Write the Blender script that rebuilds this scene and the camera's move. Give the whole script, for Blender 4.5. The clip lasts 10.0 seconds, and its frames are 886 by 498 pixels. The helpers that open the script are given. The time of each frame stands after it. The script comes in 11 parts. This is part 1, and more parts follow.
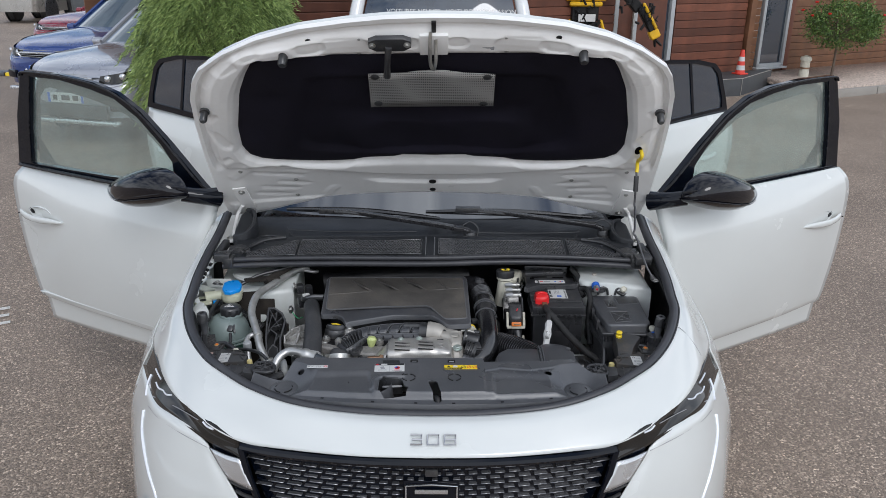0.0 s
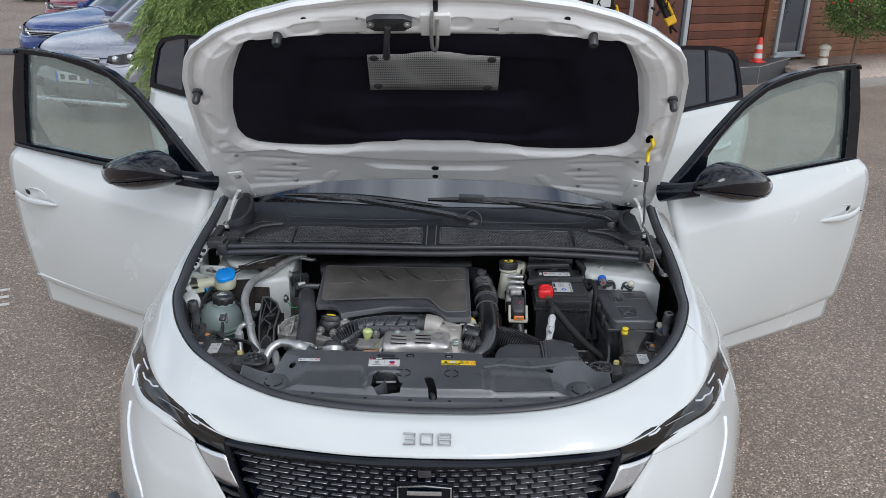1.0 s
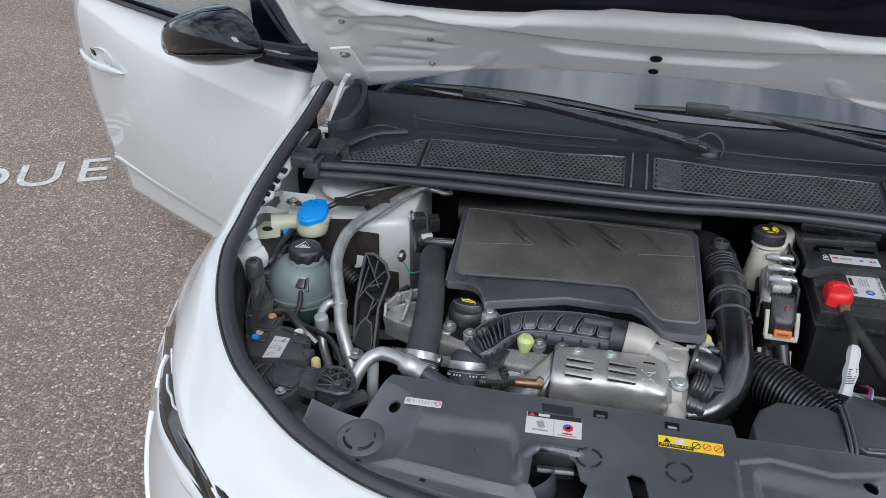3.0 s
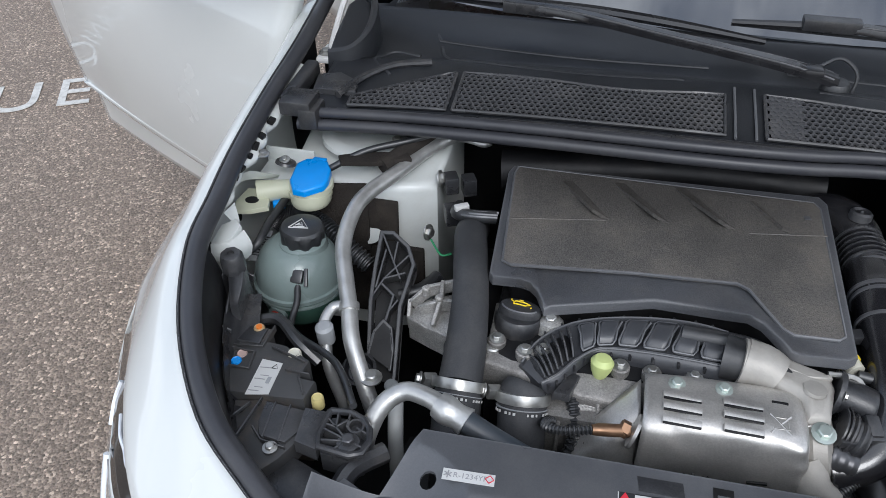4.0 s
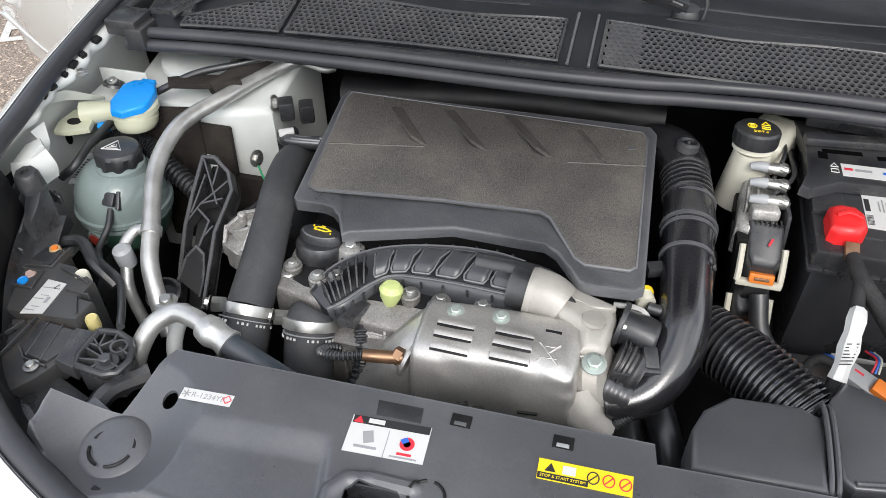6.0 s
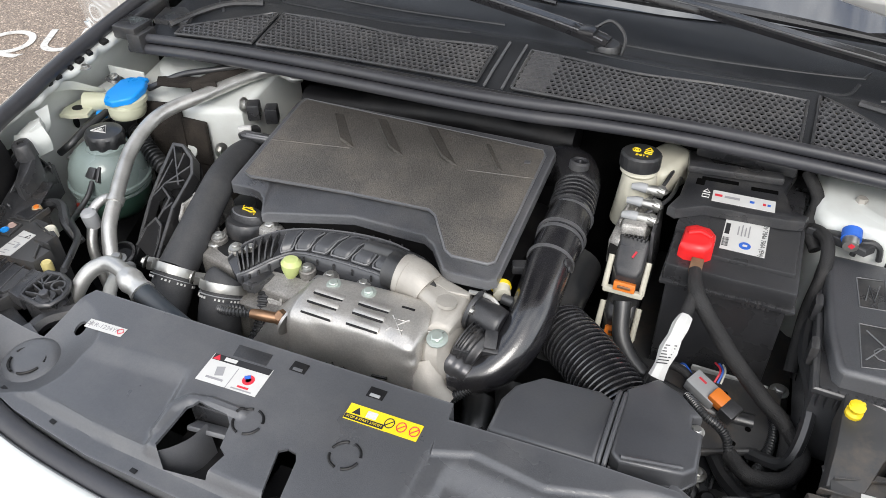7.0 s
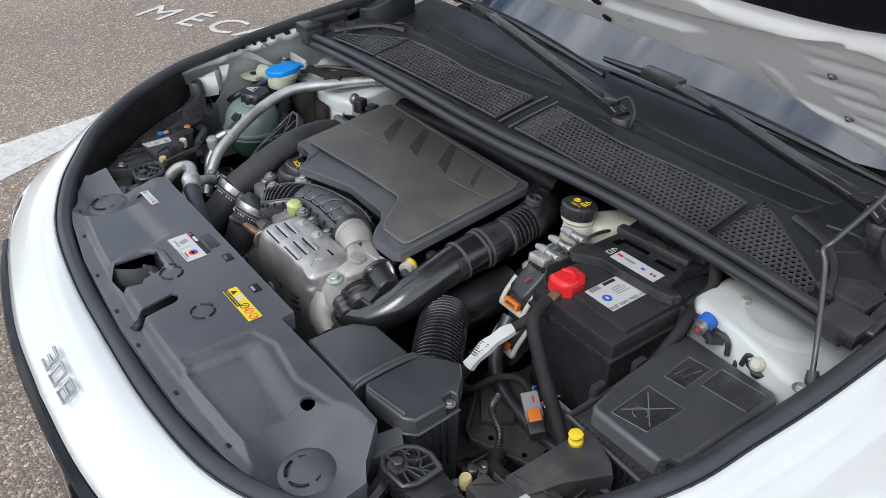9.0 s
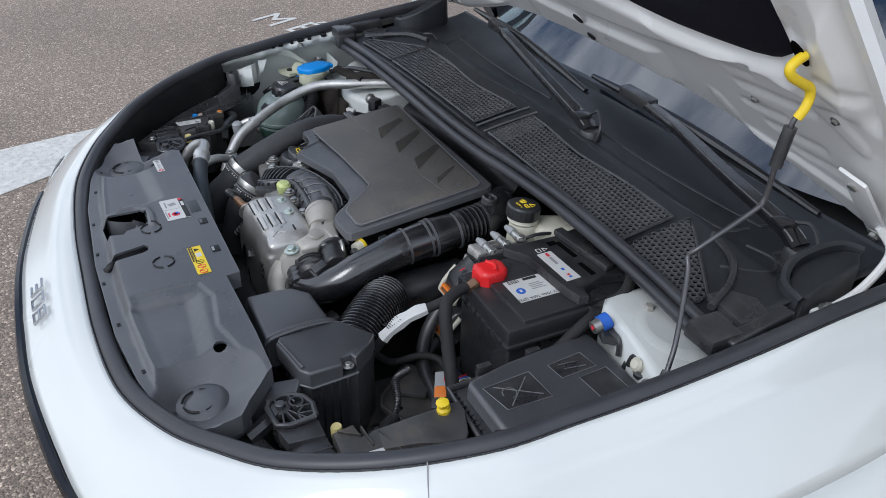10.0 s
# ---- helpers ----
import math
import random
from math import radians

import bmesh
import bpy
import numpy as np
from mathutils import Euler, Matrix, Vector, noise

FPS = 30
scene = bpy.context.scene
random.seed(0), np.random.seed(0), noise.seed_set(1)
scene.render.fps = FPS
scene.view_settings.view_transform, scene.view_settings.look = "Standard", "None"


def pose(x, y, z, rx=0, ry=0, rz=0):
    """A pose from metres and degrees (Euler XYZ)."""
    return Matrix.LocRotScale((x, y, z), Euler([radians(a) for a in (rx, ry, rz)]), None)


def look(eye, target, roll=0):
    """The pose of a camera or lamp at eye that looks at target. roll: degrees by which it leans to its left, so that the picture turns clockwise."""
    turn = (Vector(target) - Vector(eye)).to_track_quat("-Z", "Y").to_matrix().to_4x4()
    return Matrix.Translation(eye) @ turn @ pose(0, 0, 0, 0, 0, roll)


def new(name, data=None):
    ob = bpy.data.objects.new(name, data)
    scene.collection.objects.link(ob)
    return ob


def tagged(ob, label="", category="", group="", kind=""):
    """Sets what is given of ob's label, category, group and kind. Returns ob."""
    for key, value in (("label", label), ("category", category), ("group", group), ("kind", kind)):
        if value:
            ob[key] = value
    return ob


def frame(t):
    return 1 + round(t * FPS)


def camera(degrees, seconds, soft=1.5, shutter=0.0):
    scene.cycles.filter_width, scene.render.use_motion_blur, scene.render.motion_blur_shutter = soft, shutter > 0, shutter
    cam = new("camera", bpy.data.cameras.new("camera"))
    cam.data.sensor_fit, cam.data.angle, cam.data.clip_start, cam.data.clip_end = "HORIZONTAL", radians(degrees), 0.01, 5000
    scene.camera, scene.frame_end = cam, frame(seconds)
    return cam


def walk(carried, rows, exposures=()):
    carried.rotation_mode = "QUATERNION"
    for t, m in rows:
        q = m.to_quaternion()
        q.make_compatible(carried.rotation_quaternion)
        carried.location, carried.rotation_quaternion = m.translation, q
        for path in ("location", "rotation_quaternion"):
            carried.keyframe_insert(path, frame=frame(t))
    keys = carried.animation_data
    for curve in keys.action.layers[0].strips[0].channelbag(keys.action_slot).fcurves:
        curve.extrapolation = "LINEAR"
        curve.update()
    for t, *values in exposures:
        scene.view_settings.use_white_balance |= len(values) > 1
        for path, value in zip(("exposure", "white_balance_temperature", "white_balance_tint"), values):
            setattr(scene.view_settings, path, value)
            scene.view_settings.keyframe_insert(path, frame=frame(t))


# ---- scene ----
cam = camera(59.2, 10.0, 0.8)
PATH = [
    (0, (0.027, 0.01, 1.855), (0.031, 1.884, 1.157), 0.5),
    (0.5, (0.045, 0.02, 1.855), (0.046, 1.891, 1.148), 0.7),
    (1, (0.058, 0.097, 1.836), (0.034, 1.958, 1.103), 1.1),
    (1.5, (0.036, 0.31, 1.804), (-0.048, 2.154, 1.034), 1.7),
    (2, (-0.001, 0.526, 1.768), (-0.183, 2.331, 0.926), 2.0),
    (2.5, (-0.021, 0.77, 1.711), (-0.307, 2.513, 0.771), 1.7),
    (3, (-0.092, 0.995, 1.636), (-0.452, 2.656, 0.583), 0.9),
    (3.2, (-0.142, 1.083, 1.613), (-0.519, 2.708, 0.511), 0.4),
    (4.3, (-0.207, 1.411, 1.513), (-0.568, 2.884, 0.209), -1.2),
    (4.5, (-0.191, 1.439, 1.5), (-0.544, 2.894, 0.175), -1.3),
    (5, (-0.143, 1.474, 1.475), (-0.473, 2.905, 0.117), -0.9),
    (5.5, (-0.075, 1.462, 1.463), (-0.421, 2.888, 0.104), -0.8),
    (6, (0.056, 1.414, 1.483), (-0.325, 2.842, 0.135), -0.5),
    (6.2, (0.117, 1.388, 1.488), (-0.3, 2.824, 0.16), -0.7),
    (7.3, (0.453, 1.367, 1.53), (-0.277, 2.747, 0.279), -1.1),
    (7.5, (0.519, 1.376, 1.53), (-0.281, 2.739, 0.305), -0.8),
    (8, (0.654, 1.394, 1.533), (-0.334, 2.668, 0.349), -0.2),
    (8.5, (0.834, 1.445, 1.546), (-0.335, 2.59, 0.396), 0.4),
    (9, (0.963, 1.509, 1.555), (-0.357, 2.511, 0.435), 1.0),
    (9.5, (1.11, 1.629, 1.56), (-0.323, 2.495, 0.464), 1.3),
    (10, (1.206, 1.69, 1.562), (-0.297, 2.455, 0.488), 1.6),
]
EXPOSE = [(0.0, 0.10, 6000, 10), (2.0, 0.16, 5950, 10), (3.2, 0.38, 5930, 10), (4.5, 0.60, 5930, 10), (5.0, 0.90, 5980, 10), (5.5, 1.00, 6230, 10), (6.2, 1.02, 6450, 10), (7.5, 0.96, 6500, 10), (8.5, 0.62, 6250, 10), (9.5, 0.34, 5950, 10), (10.0, 0.22, 5850, 10)]
walk(cam, [(t, look(eye, target, roll)) for t, eye, target, roll in PATH], EXPOSE)

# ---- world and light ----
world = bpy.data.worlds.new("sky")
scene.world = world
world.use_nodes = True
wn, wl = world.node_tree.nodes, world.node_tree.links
sky = wn.new("ShaderNodeTexSky")
sky.sky_type, sky.sun_disc = "NISHITA", False
sky.sun_elevation, sky.sun_rotation = radians(44), radians(156)
sky.air_density, sky.dust_density, sky.ozone_density = 1.0, 2.5, 1.0
wco = wn.new("ShaderNodeTexCoord")
wmap = wn.new("ShaderNodeMapping")
wmap.inputs["Scale"].default_value = (1.0, 1.0, 2.2)
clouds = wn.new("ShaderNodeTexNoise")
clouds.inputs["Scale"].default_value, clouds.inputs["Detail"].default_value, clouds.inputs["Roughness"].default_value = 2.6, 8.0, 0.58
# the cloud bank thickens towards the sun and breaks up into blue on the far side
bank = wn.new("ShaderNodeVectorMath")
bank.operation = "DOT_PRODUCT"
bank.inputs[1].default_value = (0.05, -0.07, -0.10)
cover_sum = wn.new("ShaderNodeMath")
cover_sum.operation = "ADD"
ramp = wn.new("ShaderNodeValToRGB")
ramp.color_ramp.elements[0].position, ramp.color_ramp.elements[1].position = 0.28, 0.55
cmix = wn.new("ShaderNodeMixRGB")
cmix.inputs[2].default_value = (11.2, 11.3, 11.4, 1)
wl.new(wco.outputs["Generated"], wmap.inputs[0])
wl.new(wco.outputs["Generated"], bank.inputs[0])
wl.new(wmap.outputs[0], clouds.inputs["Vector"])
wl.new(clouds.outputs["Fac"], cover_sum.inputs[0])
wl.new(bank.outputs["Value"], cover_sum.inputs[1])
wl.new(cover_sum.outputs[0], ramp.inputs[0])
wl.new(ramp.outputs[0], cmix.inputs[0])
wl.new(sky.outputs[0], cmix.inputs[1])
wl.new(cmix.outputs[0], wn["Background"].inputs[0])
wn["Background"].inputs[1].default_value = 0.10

sun = new("sun", bpy.data.lights.new("sun", "SUN"))
sun.data.energy, sun.data.angle, sun.data.color = 0.85, radians(24), (1.0, 0.97, 0.93)
sun.matrix_world = look((2.2, -3.0, 6.0), (0.0, 2.0, 0.8))

# ---- materials ----
def pbr(name, color, rough=0.5, metal=0.0, var=0.12, scale=12.0, bump=0.0, bscale=200.0, coat=0.0, dirt=0.0, dirtcol=(0.16, 0.13, 0.10), dscale=9.0, rvar=0.1, spec=0.5, speck=0.0, sscale=420.0, edge_pale=0.0):
    """Paint, plastic or metal with blotches, fine grain, dirt, paler edges and relief at real size (object coordinates
    in metres).
    """
    m = bpy.data.materials.new(name)
    m.use_nodes = True
    n, l = m.node_tree.nodes, m.node_tree.links
    b = n["Principled BSDF"]
    co = n.new("ShaderNodeTexCoord")
    big = n.new("ShaderNodeTexNoise")
    big.inputs["Scale"].default_value, big.inputs["Detail"].default_value = scale, 5.0
    l.new(co.outputs["Object"], big.inputs["Vector"])
    mul = n.new("ShaderNodeMapRange")
    mul.inputs[1].default_value, mul.inputs[2].default_value = 0.3, 0.7
    mul.inputs[3].default_value, mul.inputs[4].default_value = 1 - var, 1 + var
    l.new(big.outputs["Fac"], mul.inputs[0])
    tint = n.new("ShaderNodeMixRGB")
    tint.blend_type = "MULTIPLY"
    tint.inputs[0].default_value = 1.0
    tint.inputs[1].default_value = (*color, 1)
    l.new(mul.outputs[0], tint.inputs[2])
    out = tint.outputs[0]
    if speck:
        sp = n.new("ShaderNodeTexNoise")
        sp.inputs["Scale"].default_value, sp.inputs["Detail"].default_value, sp.inputs["Roughness"].default_value = sscale, 4.0, 0.7
        l.new(co.outputs["Object"], sp.inputs["Vector"])
        sr = n.new("ShaderNodeMapRange")
        sr.inputs[1].default_value, sr.inputs[2].default_value = 0.32, 0.68
        sr.inputs[3].default_value, sr.inputs[4].default_value = 1 - speck, 1 + speck
        l.new(sp.outputs["Fac"], sr.inputs[0])
        sm = n.new("ShaderNodeMixRGB")
        sm.blend_type = "MULTIPLY"
        sm.inputs[0].default_value = 1.0
        l.new(out, sm.inputs[1])
        l.new(sr.outputs[0], sm.inputs[2])
        out = sm.outputs[0]
    if dirt:
        d = n.new("ShaderNodeTexNoise")
        d.inputs["Scale"].default_value, d.inputs["Detail"].default_value, d.inputs["Roughness"].default_value = dscale, 9.0, 0.72
        l.new(co.outputs["Object"], d.inputs["Vector"])
        r = n.new("ShaderNodeMapRange")
        r.inputs[1].default_value, r.inputs[2].default_value = 0.48, 0.75
        r.inputs[3].default_value, r.inputs[4].default_value = 0.0, dirt
        l.new(d.outputs["Fac"], r.inputs[0])
        mx = n.new("ShaderNodeMixRGB")
        mx.inputs[2].default_value = (*dirtcol, 1)
        l.new(r.outputs[0], mx.inputs[0])
        l.new(out, mx.inputs[1])
        out = mx.outputs[0]
    # paler convex edges: worn rims, with the light edges catch put into colour
    if edge_pale:
        geo = n.new("ShaderNodeNewGeometry")
        er = n.new("ShaderNodeMapRange")
        er.inputs[1].default_value, er.inputs[2].default_value, er.inputs[3].default_value, er.inputs[4].default_value = 0.535, 0.66, 0.0, edge_pale
        l.new(geo.outputs["Pointiness"], er.inputs[0])
        em = n.new("ShaderNodeMixRGB")
        em.inputs[2].default_value = (0.26, 0.265, 0.275, 1)
        l.new(er.outputs[0], em.inputs[0])
        l.new(out, em.inputs[1])
        out = em.outputs[0]
    l.new(out, b.inputs["Base Color"])
    rr = n.new("ShaderNodeMapRange")
    rr.inputs[1].default_value, rr.inputs[2].default_value = 0.3, 0.7
    rr.inputs[3].default_value, rr.inputs[4].default_value = max(rough - rvar, 0.02), min(rough + rvar, 1)
    l.new(big.outputs["Fac"], rr.inputs[0])
    l.new(rr.outputs[0], b.inputs["Roughness"])
    b.inputs["Metallic"].default_value = metal
    b.inputs["Coat Weight"].default_value = coat
    b.inputs["Coat Roughness"].default_value = 0.03
    b.inputs["Specular IOR Level"].default_value = spec
    if bump:
        f = n.new("ShaderNodeTexNoise")
        f.inputs["Scale"].default_value, f.inputs["Detail"].default_value = bscale, 3.0
        l.new(co.outputs["Object"], f.inputs["Vector"])
        bp = n.new("ShaderNodeBump")
        bp.inputs["Strength"].default_value, bp.inputs["Distance"].default_value = bump, 0.002
        l.new(f.outputs["Fac"], bp.inputs["Height"])
        l.new(bp.outputs[0], b.inputs["Normal"])
    return m


def glass(name, color, rough=0.0, ior=1.45):
    m = bpy.data.materials.new(name)
    m.use_nodes = True
    n, l = m.node_tree.nodes, m.node_tree.links
    mixer = n.new("ShaderNodeMixShader")
    lw = n.new("ShaderNodeLayerWeight")
    lw.inputs[0].default_value = 0.25
    fr = n.new("ShaderNodeMapRange")
    fr.inputs[3].default_value, fr.inputs[4].default_value = 0.15, 0.6
    l.new(lw.outputs["Facing"], fr.inputs[0])
    tr = n.new("ShaderNodeBsdfTransparent")
    tr.inputs[0].default_value = (*color, 1)
    gl = n.new("ShaderNodeBsdfGlossy")
    gl.inputs["Roughness"].default_value = rough
    l.new(fr.outputs[0], mixer.inputs[0])
    l.new(tr.outputs[0], mixer.inputs[1])
    l.new(gl.outputs[0], mixer.inputs[2])
    # pale diffuse veil mixed in for the bright surroundings mirrored in the pane
    veil = n.new("ShaderNodeBsdfDiffuse")
    veil.inputs[0].default_value = (0.74, 0.86, 0.83, 1)
    veil_mix = n.new("ShaderNodeMixShader")
    cloud = n.new("ShaderNodeTexNoise")
    cloud.inputs["Scale"].default_value, cloud.inputs["Detail"].default_value = 6.0, 5.0
    rng = n.new("ShaderNodeMapRange")
    rng.inputs[1].default_value, rng.inputs[2].default_value, rng.inputs[3].default_value, rng.inputs[4].default_value = 0.3, 0.7, 0.05, 0.10
    l.new(cloud.outputs["Fac"], rng.inputs[0])
    l.new(rng.outputs[0], veil_mix.inputs[0])
    l.new(mixer.outputs[0], veil_mix.inputs[1])
    l.new(veil.outputs[0], veil_mix.inputs[2])
    l.new(veil_mix.outputs[0], n["Material Output"].inputs[0])
    return m


WHITE = pbr("pearl_white_paint", (0.665, 0.686, 0.670), 0.25, var=0.015, scale=3, coat=1.0, rvar=0.04)
UNDER = pbr("bonnet_inner_paint", (0.85, 0.85, 0.835), 0.36, var=0.03, scale=6, coat=0.35, dirt=0.10, dscale=5)
BODYIN = pbr("inner_body_paint", (0.66, 0.685, 0.665), 0.4, var=0.03, scale=8, coat=0.3, dirt=0.22, dirtcol=(0.35, 0.31, 0.26), dscale=11)
# grey kept dark for metal lying in shade, with dusty blotches
SHADOWPAINT = pbr("shaded_dusty_grey", (0.36, 0.37, 0.365), 0.5, var=0.12, scale=18, dirt=0.5, dirtcol=(0.18, 0.16, 0.14), dscale=22)
GLOSS = pbr("gloss_black", (0.003, 0.0045, 0.009), 0.04, coat=0.0, rvar=0.01, spec=0.35)
MIRRORBLACK = pbr("mirror_shell_black", (0.003, 0.003, 0.006), 0.03, coat=0.0, rvar=0.01, spec=0.55)
RUBBER = pbr("black_rubber", (0.018, 0.019, 0.021), 0.34, var=0.2, scale=14, bump=0.1, bscale=500, dirt=0.3, dirtcol=(0.10, 0.096, 0.09), dscale=14, speck=0.12, spec=0.8, edge_pale=0.12)
SEAL = pbr("rubber_seal", (0.033, 0.034, 0.040), 0.42, var=0.15, scale=9, dirt=0.25, dirtcol=(0.12, 0.115, 0.11), dscale=6, speck=0.1, spec=0.6)
PLASTIC = pbr("black_plastic", (0.017, 0.0175, 0.020), 0.33, var=0.3, scale=16, bump=0.13, bscale=700, dirt=0.45, dirtcol=(0.11, 0.102, 0.092), dscale=24, speck=0.4, spec=0.7, edge_pale=0.18, rvar=0.14)
PLASTIC2 = pbr("grey_black_plastic", (0.074, 0.077, 0.084), 0.35, var=0.12, scale=7, bump=0.10, bscale=1100, dirt=0.3, dirtcol=(0.18, 0.175, 0.17), dscale=8, speck=0.10, spec=0.9, edge_pale=0.5)
SCUTTLEPLASTIC = pbr("scuttle_black_plastic", (0.018, 0.020, 0.024), 0.40, var=0.25, scale=10, bump=0.2, bscale=1000, dirt=0.22, dirtcol=(0.045, 0.044, 0.043), dscale=9, speck=0.2, spec=0.45, edge_pale=0.2)
# black for spots where only the shade inside holes and slots shows
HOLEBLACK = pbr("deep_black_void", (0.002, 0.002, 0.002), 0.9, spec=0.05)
BATTERYCASE = pbr("battery_case_black", (0.010, 0.010, 0.012), 0.32, var=0.3, scale=18, bump=0.2, bscale=700, dirt=0.25, dirtcol=(0.07, 0.066, 0.06), dscale=14, speck=0.15, spec=0.6, edge_pale=0.3)
COVER = pbr("engine_cover_grain", (0.068, 0.063, 0.057), 0.46, var=0.22, scale=7, bump=0.6, bscale=800, dirt=0.55, dirtcol=(0.17, 0.145, 0.115), dscale=7, speck=0.6, sscale=380, spec=0.8)
COVERRIM = pbr("engine_cover_rim", (0.044, 0.046, 0.052), 0.36, var=0.2, scale=9, bump=0.3, bscale=900, dirt=0.4, dirtcol=(0.14, 0.13, 0.12), dscale=12, speck=0.25, spec=0.9, edge_pale=0.6)
# near-black for deep shade in the bay and openings, and for truly black parts
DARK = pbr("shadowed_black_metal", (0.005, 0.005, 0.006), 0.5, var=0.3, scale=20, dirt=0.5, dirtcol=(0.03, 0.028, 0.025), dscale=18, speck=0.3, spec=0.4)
FOAM = pbr("insulation_felt", (0.011, 0.010, 0.017), 0.85, var=0.3, scale=5, bump=0.6, bscale=420, dirt=0.25, dirtcol=(0.02, 0.019, 0.025), dscale=4, spec=0.15, rvar=0.12)
ALU = pbr("cast_aluminium", (0.46, 0.45, 0.43), 0.5, metal=0.5, var=0.22, scale=40, bump=0.7, bscale=380, dirt=0.5, dirtcol=(0.17, 0.15, 0.125), dscale=26, speck=0.3)
CASTPALE = pbr("pale_cast_aluminium", (0.41, 0.39, 0.355), 0.5, metal=0.25, var=0.14, scale=30, bump=0.15, bscale=420, dirt=0.35, dirtcol=(0.24, 0.21, 0.18), dscale=20)
SHEET = pbr("stamped_heat_shield", (0.56, 0.545, 0.52), 0.36, metal=0.72, var=0.2, scale=14, bump=0.22, bscale=70, dirt=0.4, dirtcol=(0.33, 0.29, 0.24), dscale=14, rvar=0.12, speck=0.12)
PIPE = pbr("aluminium_pipe", (0.56, 0.56, 0.545), 0.38, metal=0.72, var=0.18, scale=30, bump=0.2, bscale=260, dirt=0.35, dirtcol=(0.27, 0.245, 0.21), dscale=24)
STEEL = pbr("zinc_steel", (0.50, 0.50, 0.48), 0.40, metal=0.9, var=0.25, scale=40, dirt=0.3, dirtcol=(0.25, 0.22, 0.18), dscale=30)
COPPER = pbr("tarnished_brass", (0.30, 0.18, 0.11), 0.42, metal=0.8, var=0.25, scale=40)
BLUE = pbr("blue_plastic", (0.010, 0.28, 0.80), 0.35, var=0.06, scale=20, dirt=0.04)
RED = pbr("red_plastic", (0.72, 0.020, 0.022), 0.33, var=0.06, scale=20, dirt=0.05)
YELLOW = pbr("yellow_plastic", (0.85, 0.62, 0.02), 0.38, var=0.06, scale=20)
LIME = pbr("pale_green_plastic", (0.58, 0.66, 0.26), 0.42, var=0.08, scale=30, dirt=0.1)
ORANGE = pbr("orange_plastic", (0.80, 0.22, 0.03), 0.4, var=0.08, scale=30)
CREAM = pbr("natural_polymer", (0.52, 0.53, 0.40), 0.4, var=0.08, scale=18, dirt=0.15)
IVORY = pbr("ivory_plastic", (0.62, 0.60, 0.50), 0.45, var=0.08, scale=30, dirt=0.12)
TANK = pbr("grey_green_polymer", (0.20, 0.25, 0.24), 0.26, var=0.10, scale=14, bump=0.1, bscale=300, dirt=0.12, dscale=10, coat=0.3)
COOLANT = pbr("coolant_filled_polymer", (0.045, 0.10, 0.075), 0.34, var=0.15, scale=14)
GREYCON = pbr("grey_connector", (0.33, 0.34, 0.35), 0.45, var=0.08, scale=40)
PAPER = pbr("white_label", (0.60, 0.60, 0.585), 0.5, var=0.04, scale=30, dirt=0.08)
INK = pbr("black_ink", (0.02, 0.02, 0.022), 0.6, var=0.05)
GREYINK = pbr("grey_ink", (0.30, 0.30, 0.31), 0.6, var=0.05)
REDINK = pbr("red_ink", (0.62, 0.03, 0.05), 0.5, var=0.05)
BLUEINK = pbr("blue_ink", (0.03, 0.13, 0.55), 0.5, var=0.05)
YELINK = pbr("yellow_ink", (0.85, 0.63, 0.02), 0.45, var=0.04)
SILVER = pbr("silver_trim", (0.66, 0.67, 0.68), 0.24, metal=0.8, var=0.04)
LENS = pbr("lamp_lens_dark", (0.014, 0.013, 0.012), 0.10, coat=0.25, rvar=0.04, var=0.3, scale=16)
LAMPWHITE = pbr("lamp_reflector", (0.86, 0.89, 0.94), 0.12, metal=0.3, var=0.06, scale=60)
WINDSCREEN = pbr("windscreen_glass", (0.004, 0.007, 0.012), 0.02, coat=0.8, rvar=0.0, var=0.05, spec=1.0)
WINDSCREEN.node_tree.nodes["Principled BSDF"].inputs["Coat IOR"].default_value = 2.4
PIPEBLACK = pbr("satin_black_pipe", (0.012, 0.012, 0.014), 0.19, var=0.2, scale=12, bump=0.06, bscale=400, dirt=0.3, dirtcol=(0.085, 0.08, 0.072), dscale=14, spec=1.0, rvar=0.08, edge_pale=0.3, coat=0.25)
AIRBOXBLACK = pbr("satin_moulded_black", (0.046, 0.048, 0.054), 0.36, var=0.18, scale=9, bump=0.06, bscale=600, dirt=0.3, dirtcol=(0.08, 0.077, 0.072), dscale=16, spec=0.8, speck=0.1, edge_pale=0.35)
TAPE = pbr("woven_cable_tape", (0.022, 0.022, 0.023), 0.62, var=0.25, scale=30, bump=0.6, bscale=900, dirt=0.3, dirtcol=(0.07, 0.066, 0.06), dscale=22, spec=0.35, speck=0.3, sscale=900)
FELTBROWN = pbr("dusty_brown_felt", (0.030, 0.026, 0.023), 0.9, var=0.3, scale=14, bump=0.8, bscale=350, dirt=0.4, dirtcol=(0.09, 0.075, 0.06), dscale=18, spec=0.2)
DARKSTEEL = pbr("dark_steel_rod", (0.10, 0.10, 0.105), 0.35, metal=0.6, var=0.15, scale=30)
DARKGLASS = pbr("privacy_glass", (0.030, 0.042, 0.060), 0.03, coat=1.0, rvar=0.01, spec=0.9)
GLASS = glass("door_glass", (0.88, 0.98, 0.95), 0.0, 1.5)


# ---- shaping ----
def V(*a):
    return Vector(a)


